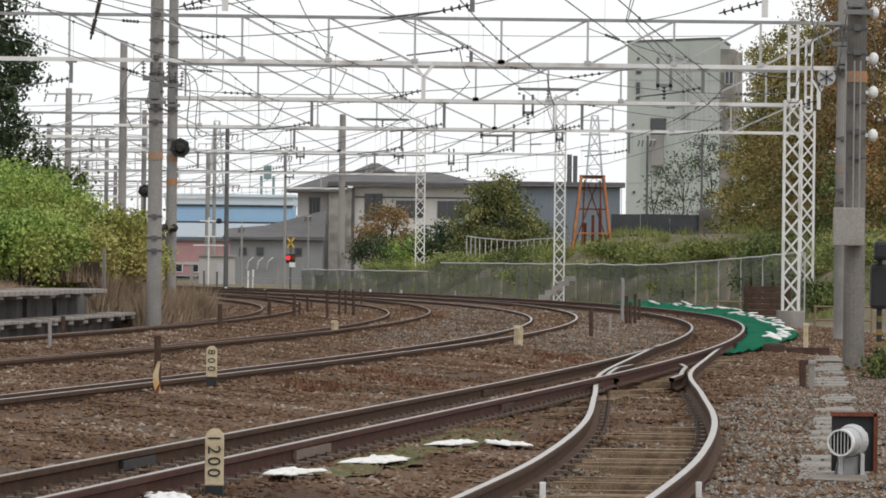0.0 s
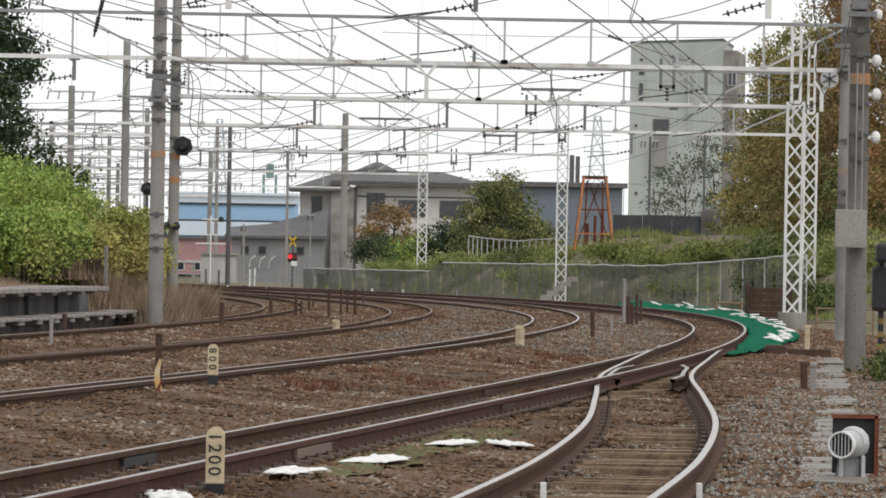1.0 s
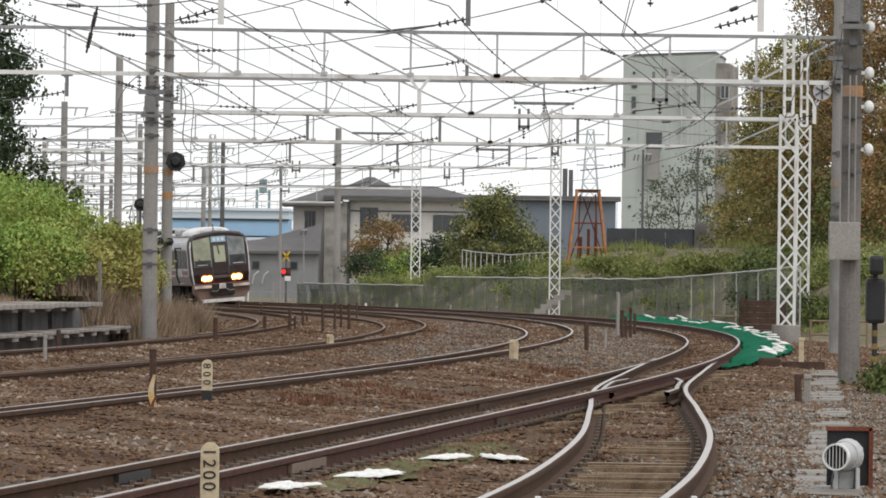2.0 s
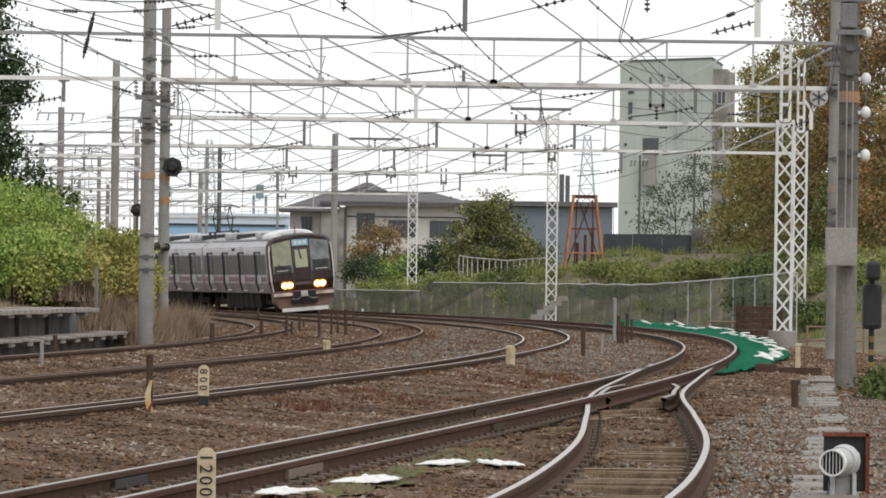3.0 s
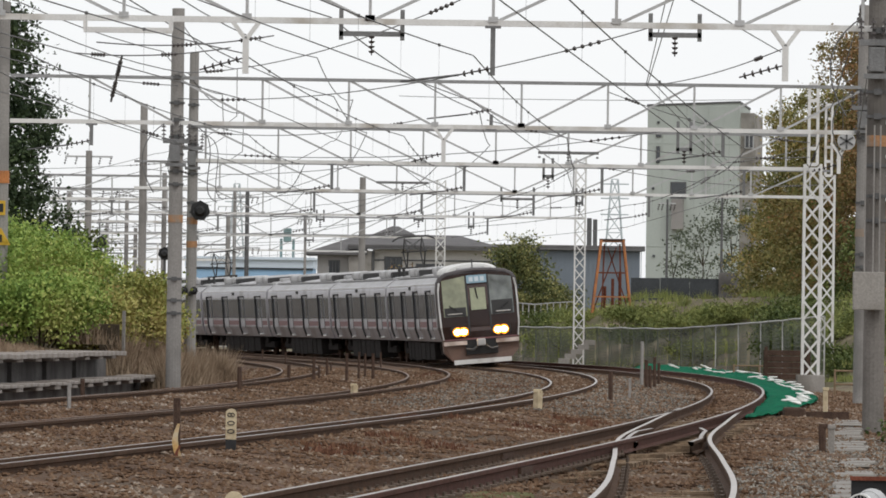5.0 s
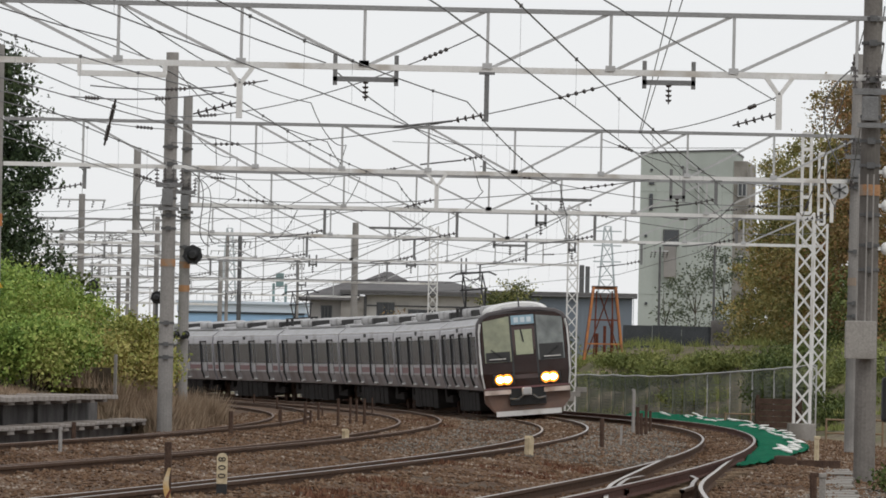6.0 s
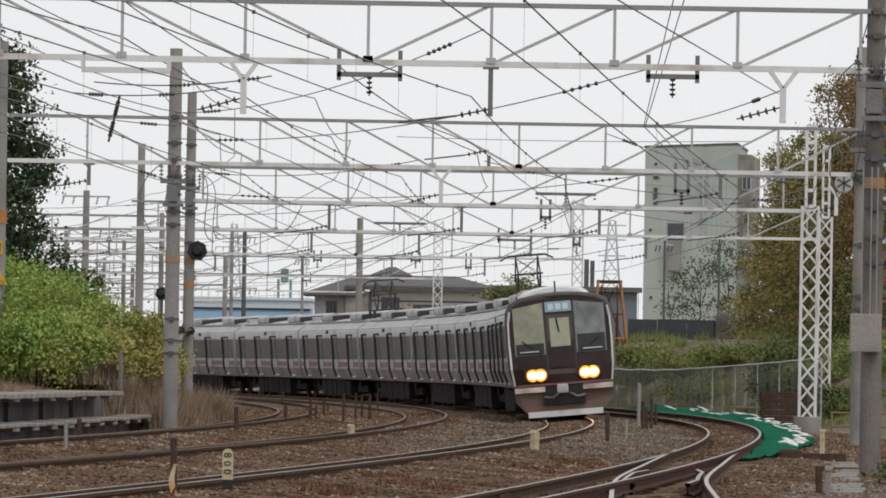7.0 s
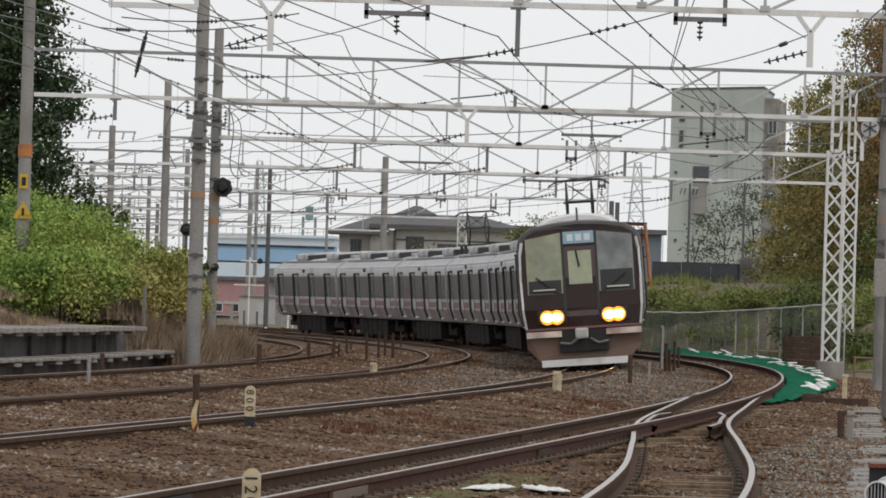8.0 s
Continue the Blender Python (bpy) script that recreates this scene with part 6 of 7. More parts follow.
def level_crossing_signal():
    p = at(-24.5, -3.6, 366.0)
    t = thing("level_crossing_signal", (p.x, p.y, -0.5), "level crossing signal with yellow cross and red lamps", "crossing signal")
    part("mast", single(beam, (0, 0, 0), (0, 0, 3.4), 0.12, n=10), STEEL_DARK, t)
    for a in (-1, 1):
        part("cross_board", single(box, (0, -0.12, 3.05), (0.1, 0.03, 0.72), Matrix.Rotation(a * 0.62, 3, "Y")), YELLOW, t, "yellow cross board")
    part("lamp_board", single(box, (0, -0.1, 2.1), (0.55, 0.06, 0.55), bevel=0.05), BLACK, t)
    for a in (-0.14, 0.16):
        part("red_lamp", single(beam, (a, -0.2, 2.15), (a, -0.12, 2.15), 0.26, n=12), RED_LAMP if a < 0 else RUST_RED, t, "red lamp")
    part("label_board", single(box, (0.1, -0.14, 1.75), (0.35, 0.03, 0.28)), WHITE_PORC, t)


level_crossing_signal()


STRIPE = mat("dull_dirty_yellow", (0.3, 0.2, 0.06), 0.75, vary=0.3, scale=6, fine=40, dirt=(0.14, 0.1, 0.06), dirt_amount=0.4)


def striped_signal():
    """A black signal on a short yellow and black striped pole by the near gantry post."""
    x, y = 6.75, 96.0
    t = thing("trackside_signal", (x, y, -0.5), "black signal on a yellow and black striped pole", "signal")
    part("pole", single(beam, (0, 0, 0), (0, 0, 2.2), 0.09, n=10), BLACK, t)
    for k in range(7):
        part("stripe", single(beam, (0, 0, 0.25 + k * 0.2), (0, 0, 0.34 + k * 0.2), 0.1, n=10), STRIPE, t)
    part("signal_case", single(box, (0.0, -0.05, 1.6), (0.3, 0.22, 0.7), bevel=0.06), BLACK, t)
    part("hood", single(box, (0.0, -0.2, 2.15), (0.22, 0.3, 0.3), bevel=0.06), BLACK, t)


striped_signal()

# ---- details on the poles ----
def pole_details(g, x, y, w, bands=(), clamps=(), caps=()):
    for z, m in bands:
        part("paint_band", single(beam, (x, y, z - 0.09), (x, y, z + 0.09), w * 1.09, n=16), m, g, "faded orange band")
    if clamps:
        pole_clamps(g, x, y, w, clamps)
    for z in caps:
        bm = bmesh.new()
        beam(bm, (x, y - 0.02, z), (x + w * 0.75, y - 0.05, z), 0.06)
        ball(bm, (x + w * 0.85, y - 0.05, z), 0.085, 2, (1.0, 1.0, 1.25))
        part("pin_insulator", bm, WHITE_PORC, g, "white porcelain insulator")


pole_details(g1, 6.72, 101.5, 0.32, ((4.5, BAND_ORANGE),), (3.2, 3.6, 4.1, 4.9, 5.3, 5.7, 6.3, 6.9, 7.3), (5.55, 4.8, 4.25, 3.55))
pole_details(g2, -6.72, 144.7, 0.32, ((3.8, BAND_ORANGE),), (1.6, 1.9, 2.4, 4.6, 4.9, 5.3, 5.7, 6.1, 6.5, 7.1), ())
pole_details(g3, -7.5, 171.4, 0.28, ((3.55, BAND_ORANGE), (4.2, BAND_ORANGE)), (2.2, 4.7, 5.5, 5.9, 6.3, 6.8, 7.4), ())
pole_details(g2, 9.27, 144.7, 0.3, ((3.7, BAND_ORANGE),), (2.9, 3.2, 4.4, 5.9, 6.5, 7.0), ())
cab = thing("cable_cabinet", (6.66, 101.2, 1.75), "grey steel cable cabinet strapped to the concrete pole", "cabinet")
part("case", single(box, (-0.06, 0, 0.3), (0.5, 0.24, 0.62), bevel=0.015), CONCRETE, cab)
bm = bmesh.new()
for k in (-0.14, 0.0, 0.1):
    beam(bm, (k, -0.08, 0.6), (k, -0.08, 3.0), 0.028, n=6)
part("conduit", bm, POLE_GREY, cab, "grey conduits")
# pole with warning plates on the left bank
sp = thing("sign_pole", (-11.2, 150.5, 0.6), "concrete pole with yellow warning plates and orange band", "pole")
part("post", single(beam, (0, 0, 0), (0, 0, 8.5), 0.34, 0.28, n=14), POLE_GREY, sp)
part("paint_band", single(beam, (0, 0, 4.1), (0, 0, 4.4), 0.35, n=14), ORANGE, sp)
bm = bmesh.new()
tri = [[bm.verts.new((x, yy, z)) for x, z in ((-0.24, 2.6), (0.24, 2.6), (0, 3.02))] for yy in (-0.2, -0.17)]
bm.faces.new(tri[0])
bm.faces.new(list(reversed(tri[1])))
for k in range(3):
    m = (k + 1) % 3
    bm.faces.new((tri[0][m], tri[0][k], tri[1][k], tri[1][m]))
part("warning_triangle", bm, YELLOW, sp, "yellow warning triangle")
part("plate", single(box, (0, -0.18, 3.5), (0.2, 0.02, 0.35)), YELLOW, sp, "yellow plate")
part("plate_bar", single(box, (0, -0.195, 3.5), (0.1, 0.01, 0.2)), BLACK, sp)
part("plate_bar", single(box, (0, -0.208, 2.76), (0.06, 0.008, 0.18)), BLACK, sp)
part("white_plate", single(box, (0, -0.18, 1.4), (0.3, 0.02, 0.2)), WHITE_PORC, sp)


# more poles with cross-arms
def cross_pole(place, z0, w, arms, label, material=POLE_GREY):
    t = thing("line_pole", (place.x, place.y, z0), label, "pole", "line poles")
    part("post", single(beam, (0, 0, 0), (0, 0, place.z - z0), w * 1.1, w * 0.9, n=14), material, t)
    part("lightning_rod", single(beam, (0, 0, place.z - z0), (0, 0, place.z - z0 + 0.8), 0.03, n=6), GALV, t)
    for drop, half in arms:
        z = place.z - z0 - drop
        a = part("cross_arm", single(beam, (-half, 0, z), (half, 0, z), 0.07), GALV, t)
        for k in (-0.95, -0.5, 0.5, 0.95):
            bm = bmesh.new()
            insulator(bm, (half * k, 0, z), (half * k - 0.08, 0, z - 0.35), 0.06, 3)
            part("insulator", bm, INSULATOR, a)


cross_pole(at(-60.5, 27.7, 262.0), -0.4, 0.3, ((0.25, 1.0), (1.65, 1.3)), "grey concrete pole with two cross-arms")
cross_pole(at(-34.9, 21.5, 330.0), -0.4, 0.24, ((0.3, 0.6), (3.0, 0.7)), "dark slender pole with short cross-arms", STEEL_DARK)
cross_pole(at(-25.5, 18.0, 360.0), -0.4, 0.17, ((0.3, 0.4),), "thin grey steel pole", POLE_GREY)
cross_pole(at(-36.9, 21.7, 520.0), -0.4, 0.3, ((0.4, 1.4), (1.4, 1.4)), "far grey pole with cross-arms")
cross_pole(at(32.7, 21.2, 300.0), 0.6, 0.12, ((0.2, 0.4),), "thin dark pole before the pale building", STEEL_DARK)
cross_pole(at(41.5, 22.2, 310.0), 0.6, 0.13, ((0.2, 0.3),), "thin dark pole before the pale building", STEEL_DARK)
cross_pole(at(-32.4, 5.9, 380.0), -0.4, 0.14, ((0.1, 0.15),), "short pale post beside the far tracks", POLE_GREY)
cross_pole(at(-21.7, 7.8, 420.0), -0.4, 0.1, ((0.1, 0.2),), "thin pale lamp post by the house", POLE_GREY)


# ---- buildings ----
def window(parent, x, y, z, w, h, frame_mat=GALV, bars=1):
    """A window set into a wall that faces -y."""
    f = part("window", single(box, (x, y - 0.03, z), (w + min(0.14, w * 0.3), 0.08, h + min(0.14, w * 0.3))), frame_mat, parent)
    part("pane", single(box, (x, y - 0.075, z), (w, 0.02, h)), GLASS_DARK, f)
    for k in range(bars):
        part("bar", single(box, (x - w / 2 + w * (k + 1) / (bars + 1), y - 0.095, z), (0.05, 0.02, h)), frame_mat, f)


def pale_building():
    t = thing("pale_building", (11.32, 386, 0), "tall plain building clad in pale green-grey sheets", "building", rz=-0.1)
    bm = bmesh.new()
    box(bm, (2.85, 6, 7.1), (5.7, 12, 16.5))
    for v in bm.verts:
        v.co.z += 0.045 * v.co.x if v.co.z > 10 else 0.0
    part("wall", bm, WALL_PALE, t, "pale green-grey clad wall")
    bm = bmesh.new()
    for k in range(1, 6):
        box(bm, (k * 0.95, -0.01, 7.1), (0.02, 0.03, 16.4))
    for z in (3.4, 6.6, 9.8, 13.0):
        box(bm, (2.85, -0.012, z), (5.68, 0.03, 0.03))
    part("cladding_seams", bm, WALL_PALE, t)
    part("parapet", single(box, (2.85, 6, 15.49), (5.8, 12.1, 0.12), Matrix.Rotation(-0.045, 3, "Y")), STEEL_DARK, t, "dark parapet cap")
    bm = bmesh.new()
    box(bm, (6.1, 6.5, 6.9), (0.9, 10, 16.2))
    side = part("side_wing", bm, CONCRETE, t, "paler side wing")
    for z in (4.4, 8.6, 13.3):
        window(side, 6.25, 1.5, z, 0.45, 0.9)
    window(t, 1.97, 0.0, 10.1, 0.85, 0.9, STEEL_DARK, 0)
    part("vent_box", single(box, (1.95, -0.3, 8.6), (0.75, 0.6, 1.9), bevel=0.03), POLE_GREY, t, "grey ventilation box")
    window(t, 0.68, 0.0, 12.3, 0.18, 1.0, STEEL_DARK, 0)
    window(t, 0.7, 0.0, 13.5, 0.25, 0.18, STEEL_DARK, 0)
    for x, z in ((0.68, 14.3), (2.6, 14.5), (0.4, 10.2), (0.5, 6.0), (3.6, 14.4)):
        window(t, x, 0.0, z, 0.12, 0.12, STEEL_DARK, 0)
    tube("down_pipe", [(3.0, -0.2, 14.8), (3.6, -0.25, 14.3), (3.7, -0.25, 9.5)], 0.05, GALV, t)


pale_building()
for k, (tx, ty, th, tw, nn) in enumerate(((14.0, 370, 7.4, 4.6, 1900), (12.5, 366, 6.2, 2.4, 600), (15.9, 372, 8.0, 4.4, 2000))):
    tree(tx, ty, 1.0, th, tw, LEAF_GREY, "thin grey-green tree with drooping leaves before the pale building", nn, 0.1, 23 + k, 0.07, 0.3, blobs=15, shell=0.2)


def long_wall():
    t = thing("dark_boundary_wall", (8.1, 300, 1.2), "dark grey boundary wall above the bank", "wall")
    for k in range(3):
        part("wall_panel", single(box, (k * 1.42 + 0.7, 0, 1.5), (1.4, 0.12, 2.4 + 0.04 * (k % 2)), bevel=0.01), DARK_WALL, t)
    part("pale_pier", single(box, (4.7, -0.1, 1.7), (0.95, 0.3, 2.6), bevel=0.02), CONCRETE_DARK, t)


long_wall()


def hipped(bm, x0, x1, y0, y1, z, ridge0, ridge1, zr, thick=0.16):
    """A roof from its eaves at z up to a ridge from ridge0 to ridge1 at zr."""
    ym = (y0 + y1) / 2
    low = [bm.verts.new(p) for p in ((x0, y0, z), (x1, y0, z), (x1, y1, z), (x0, y1, z))]
    eave = [bm.verts.new(p) for p in ((x0, y0, z + thick), (x1, y0, z + thick), (x1, y1, z + thick), (x0, y1, z + thick))]
    a, b = bm.verts.new((ridge0, ym, zr)), bm.verts.new((ridge1, ym, zr))
    bm.faces.new(low)
    for i in range(4):
        bm.faces.new((low[i], low[(i + 1) % 4], eave[(i + 1) % 4], eave[i]))
    bm.faces.new((eave[0], eave[1], b, a))
    bm.faces.new((eave[2], eave[3], a, b))
    bm.faces.new((eave[1], eave[2], b))
    bm.faces.new((eave[3], eave[0], a))
    bmesh.ops.recalc_face_normals(bm, faces=bm.faces)


def house():
    """Two-storey house with hipped tiled roofs, a grey stair wall, a long pale wing and a low annex with a rising roof."""
    t = thing("tiled_house", (0, 478, 1.0), "large beige house with grey-brown hipped tiled roofs", "house")
    part("wall", single(box, (-2.42, 6, 2.45), (9.15, 10.6, 8.1)), WALL_WHITE, t, "off-white rendered wall")
    part("stair_wall", single(box, (-7.95, 5.6, 2.3), (1.75, 11.2, 7.8)), CONCRETE, t, "plain grey stair wall")
    # Dark strip painted in for the shaded recess between stair wall and pale wall.
    part("recess_shade_strip", single(box, (-6.95, 0.4, 2.3), (0.22, 0.5, 7.8)), STEEL_DARK, t)
    part("wing_wall", single(box, (-10.05, 5, 2.2), (2.4, 8.4, 7.5)), WALL_HOUSE, t, "beige wing wall")
    bm = bmesh.new()
    hipped(bm, -12.2, -7.4, -0.4, 10.4, 5.85, -8.2, -7.9, 7.45)
    part("wing_roof", bm, ROOF_TILE, t, "grey-brown tiled roof over the wing")
    bm = bmesh.new()
    hipped(bm, -8.9, 2.7, -0.5, 12.0, 6.5, -7.9, -0.4, 7.55)
    part("roof", bm, ROOF_TILE, t, "grey-brown hipped tiled roof")
    bm = bmesh.new()
    hipped(bm, -7.0, -3.8, 3.8, 7.6, 7.4, -5.6, -5.1, 8.2)
    part("roof_lantern", bm, ROOF_TILE, t, "small tiled roof on the ridge")
    part("eaves_board", single(box, (-3.1, -0.42, 6.4), (11.4, 0.1, 0.16)), STEEL_DARK, t, "dark eaves board")
    part("sill_band", single(box, (-2.42, 0.66, 5.5), (9.1, 0.06, 0.12)), STEEL_DARK, t)
    for x, y, z, ww, hh in ((-9.95, 0.8, 4.75, 0.75, 1.25), (-5.4, 0.7, 4.75, 1.25, 1.9), (-2.6, 0.7, 4.6, 2.0, 1.2), (0.6, 0.7, 4.6, 2.0, 1.2)):
        window(t, x, y, z, ww, hh, STEEL_DARK, 2)
    # the annex roof rises towards the stair wall
    bm = bmesh.new()
    front = [bm.verts.new(p) for p in ((-16.8, -5.6, 2.26), (-9.0, -5.6, 2.36))]
    top = [bm.verts.new(p) for p in ((-16.5, -1.0, 2.95), (-13.7, -1.0, 3.2), (-9.0, -1.0, 4.45))]
    under = [bm.verts.new(p) for p in ((-16.8, -5.6, 2.1), (-9.0, -5.6, 2.1), (-9.0, -1.0, 2.1), (-16.5, -1.0, 2.1))]
    bm.faces.new((front[0], front[1], top[2], top[1], top[0]))
    bm.faces.new((under[0], under[1], front[1], front[0]))
    bm.faces.new((under[3], top[0], top[1], top[2], under[2]))
    bm.faces.new((under[0], front[0], top[0], under[3]))
    bm.faces.new((under[1], under[2], top[2], front[1]))
    bm.faces.new(list(reversed(under)))
    bmesh.ops.recalc_face_normals(bm, faces=bm.faces)
    part("annex_roof", bm, ROOF_TILE, t, "dark annex roof rising to the stair wall")
    part("annex_wall", single(box, (-12.7, -3.0, 0.35), (7.0, 4.2, 3.6)), WALL_GREY, t, "grey annex wall")
    for x in (-15.2, -13.9, -11.0):
        window(t, x, -5.1, 1.2, 0.45, 0.5, STEEL_DARK, 0)
    for k in range(3):
        tube("awning_arm", [(-14.9 + k * 0.75, -5.25, -0.2), (-14.75 + k * 0.75, -5.6, 0.45), (-14.4 + k * 0.75, -5.75, 0.75)], 0.06, GALV_WHITE, t)


WALL_WHITE = mat("off_white_render", (0.6, 0.58, 0.55), 0.85, vary=0.1, scale=0.6, fine=12, bump=0.1, dirt=(0.47, 0.45, 0.42), dirt_amount=0.3)
WALL_GREY = mat("grey_wall_render", (0.25, 0.25, 0.255), 0.85, vary=0.15, scale=0.6, fine=12, bump=0.1)
house()


def shed():
    t = thing("long_shed", (-3.0, 520, 2.1), "long low shed with a dark flat roof edge and blue-grey walls", "shed")
    part("wall", single(box, (9.0, 6, 1.0), (17.6, 10, 9.9)), ROOF_BLUE, t, "blue-grey sheet wall")
    part("roof", single(box, (9.0, 6, 6.15), (18.4, 11, 0.34), bevel=0.03), ROOF_TILE, t, "dark flat roof")
    part("gutter", single(beam, (-0.2, 0.42, 5.95), (18.2, 0.42, 5.95), 0.14, n=8), STEEL_DARK, t)
    bm = bmesh.new()
    for k in range(45):
        box(bm, (0.3 + k * 0.4, 0.98, 2.9), (0.05, 0.05, 6.0))
    part("wall_ribs", bm, ROOF_BLUE, t)


shed()


def blue_warehouse():
    t = thing("blue_warehouse", (-24.5, 710, 2.3), "long warehouse with broad light blue and white bands", "warehouse")
    part("wall", single(box, (0, 10, 1.5), (14.5, 18, 8.2)), BLUE_WALL, t, "light blue clad wall")
    part("white_band", single(box, (0, 10, 6.1), (14.7, 18.2, 0.9)), PALE_BLUE, t, "white upper band")
    part("dark_line", single(box, (0, 0.9, 5.5), (14.6, 0.2, 0.16)), DARK_WALL, t)
    part("lower_band", single(box, (0, 0.88, 3.6), (14.6, 0.2, 0.22)), DARK_WALL, t)
    part("pale_base", single(box, (0, 0.8, 2.7), (14.6, 0.3, 1.6)), PALE_BLUE, t, "very pale lower wall")
    part("roof", single(box, (0, 10, 6.7), (15, 19, 0.3)), PALE_BLUE, t, "pale flat roof")
    for k in range(16):
        part("roof_rail", single(beam, (-7 + k * 0.93, 1.2, 6.8), (-7 + k * 0.93, 1.2, 7.6), 0.06), GALV, t)
    part("roof_rail_top", single(beam, (-7.2, 1.2, 7.6), (7.2, 1.2, 7.6), 0.06), GALV, t)
    bm = bmesh.new()
    beam(bm, (3.6, 2, 6.8), (3.6, 2, 9.0), 0.3)
    beam(bm, (5.0, 2, 6.8), (5.0, 2, 9.0), 0.3)
    box(bm, (4.3, 2, 9.4), (0.9, 0.6, 1.6), bevel=0.05)
    part("roof_tank", bm, TEAL, t, "grey-green tank stand")


TEAL = mat("grey_green_paint", (0.2, 0.3, 0.3), 0.7, vary=0.15, scale=2, fine=20)
blue_warehouse()


def low_pink():
    t = thing("pink_building", (-24.6, 600, 0), "low building with dull pink wall and grey roof", "building")
    part("wall", single(box, (0, 4, 1.7), (9, 7, 3.4)), PINK_WALL, t, "dull pink wall")
    part("roof", single(box, (0, 4, 3.5), (9.5, 7.6, 0.25)), ROOF_TILE, t)
    part("sill_band", single(box, (0, 0.45, 1.2), (9, 0.1, 0.25)), WALL_HOUSE, t)
    for k in range(4):
        window(t, -3.4 + k * 2.2, 0.5, 0.75, 1.2, 0.7, GALV_WHITE, 1)
    t = thing("low_white_hut", (-15.5, 425, -0.5), "low off-white hut beside the far tracks", "hut")
    part("wall", single(box, (0, 2, 1.1), (2.4, 3, 2.3), bevel=0.03), WALL_HOUSE, t)
    part("door", single(box, (0.4, 0.48, 0.95), (0.8, 0.06, 1.7)), GALV, t)
    part("roof", single(box, (0, 2, 2.3), (2.7, 3.3, 0.12)), CONCRETE, t)


low_pink()


def orange_tower():
    """A tapering braced frame of orange steel on the bank, with a platform at its top."""
    p = at(23.9, 2.8, 282.0)
    t = thing("orange_steel_tower", p, "tapering orange steel frame tower on the bank", "steel tower")
    h, a, b = 3.3, 0.88, 0.5
    legs = [((sx * a, sy * a * 0.8, 0), (sx * b, sy * b, h)) for sx in (-1, 1) for sy in (-1, 1)]
    for q, r in legs:
        part("leg", single(beam, q, r, 0.085), ORANGE if q[1] < 0 else RUST_RED, t)
    for f, m in ((0.22, ORANGE), (0.55, RUST_RED), (0.98, ORANGE)):
        w = a + (b - a) * f
        for s in (-1, 1):
            part("ring_beam", single(beam, (-w, s * w * 0.85, h * f), (w, s * w * 0.85, h * f), 0.06), m, t)
            part("ring_beam", single(beam, (s * w, -w * 0.85, h * f), (s * w, w * 0.85, h * f), 0.06), m, t)
    for s in (-1, 1):
        part("brace", single(beam, (s * a * 0.95, 0.6, 0), (-s * b * 0.4, 0.3, h * 0.9), 0.05), RUST_RED, t)
        part("stay", single(beam, (s * a * 0.5, 0.1, 0), (s * b * 0.7, 0.1, h * 0.95), 0.07), RUST_RED, t)
    bm = bmesh.new()
    for x in (-0.3, 0.05, 0.38):
        beam(bm, (x, 0.2, 0), (x, 0.2, 1.5 + x), 0.14, n=8)
    part("pipe_stand", bm, RUST_RED, t, "rusty red pipes inside the frame")
    part("deck", single(box, (0, 0, h), (1.15, 1.0, 0.1)), RUST, t)


orange_tower()
tk = thing("chimney_stack", at(20.6, 13.6, 524.0), "pair of short dark chimney pipes on the shed roof", "chimney")
part("pipe", single(box, (-0.22, 0, 1.1), (0.4, 0.5, 2.4), bevel=0.03), STEEL_DARK, tk)
part("pipe", single(box, (0.27, 0, 1.05), (0.36, 0.5, 2.3), bevel=0.03), STEEL_DARK, tk)


def pylon(place, base, width, label):
    t = thing("power_pylon", (place.x, place.y, base), label, "pylon", "far power pylons")
    h = place.z - base
    bm = bmesh.new()
    for sx in (-1, 1):
        for sy in (-1, 1):
            beam(bm, (sx * width / 2, sy * width / 2, 0), (sx * width * 0.1, sy * width * 0.1, h), 0.16)
    leg = part("leg_frame", bm, PALE_FAR, t)
    bm = bmesh.new()
    n = 9
    for k in range(n):
        f0, f1 = k / n, (k + 1) / n
        w0, w1 = width / 2 * (1 - 0.8 * f0), width / 2 * (1 - 0.8 * f1)
        for s in (-1, 1):
            beam(bm, (-w0, s * w0, h * f0), (w1, s * w1, h * f1), 0.1)
            beam(bm, (w0, s * w0, h * f0), (-w1, s * w1, h * f1), 0.1)
            beam(bm, (-w1, s * w1, h * f1), (w1, s * w1, h * f1), 0.1)
    part("lacing", bm, PALE_FAR, leg)
    for f in (0.78, 0.88, 0.97):
        part("cross_arm", single(beam, (-width * 0.45, 0, h * f), (width * 0.45, 0, h * f), 0.18), PALE_FAR, t)


PALE_FAR = mat("pale_far_steel", (0.5, 0.55, 0.57), 0.7, vary=0.1, scale=0.5, fine=8, bump=0)
pylon(at(24.2, 24.3, 900.0), 0, 4.5, "far pale lattice power pylon")
pylon(at(-36.6, 22.7, 950.0), 0, 4.0, "far pale lattice power pylon")

# house garden: fruit tree, hedges and the upper fence
p = at(7.6, 1.8, 350.0)
tree(p.x, p.y, p.z - 0.6, 4.7, 5.0, LEAF_FRUIT, "dark broad tree dotted with yellow fruit", 17000, 0.1, 31, 0.15, 0.05, blobs=22)
p = at(14.2, 1.9, 356.0)
bush(p.x, p.y, p.z - 0.6, 3.6, 3.4, LEAF_FRUIT, "dark garden bush beside the fruit tree", 6000, 0.1, 201)
p = at(1.0, 1.7, 356.0)
bush(p.x, p.y, p.z - 0.6, 3.6, 3.2, LEAF_DARK, "dark rounded garden bush", 6000, 0.1, 202)
p = at(-8.6, 2.5, 392.0)
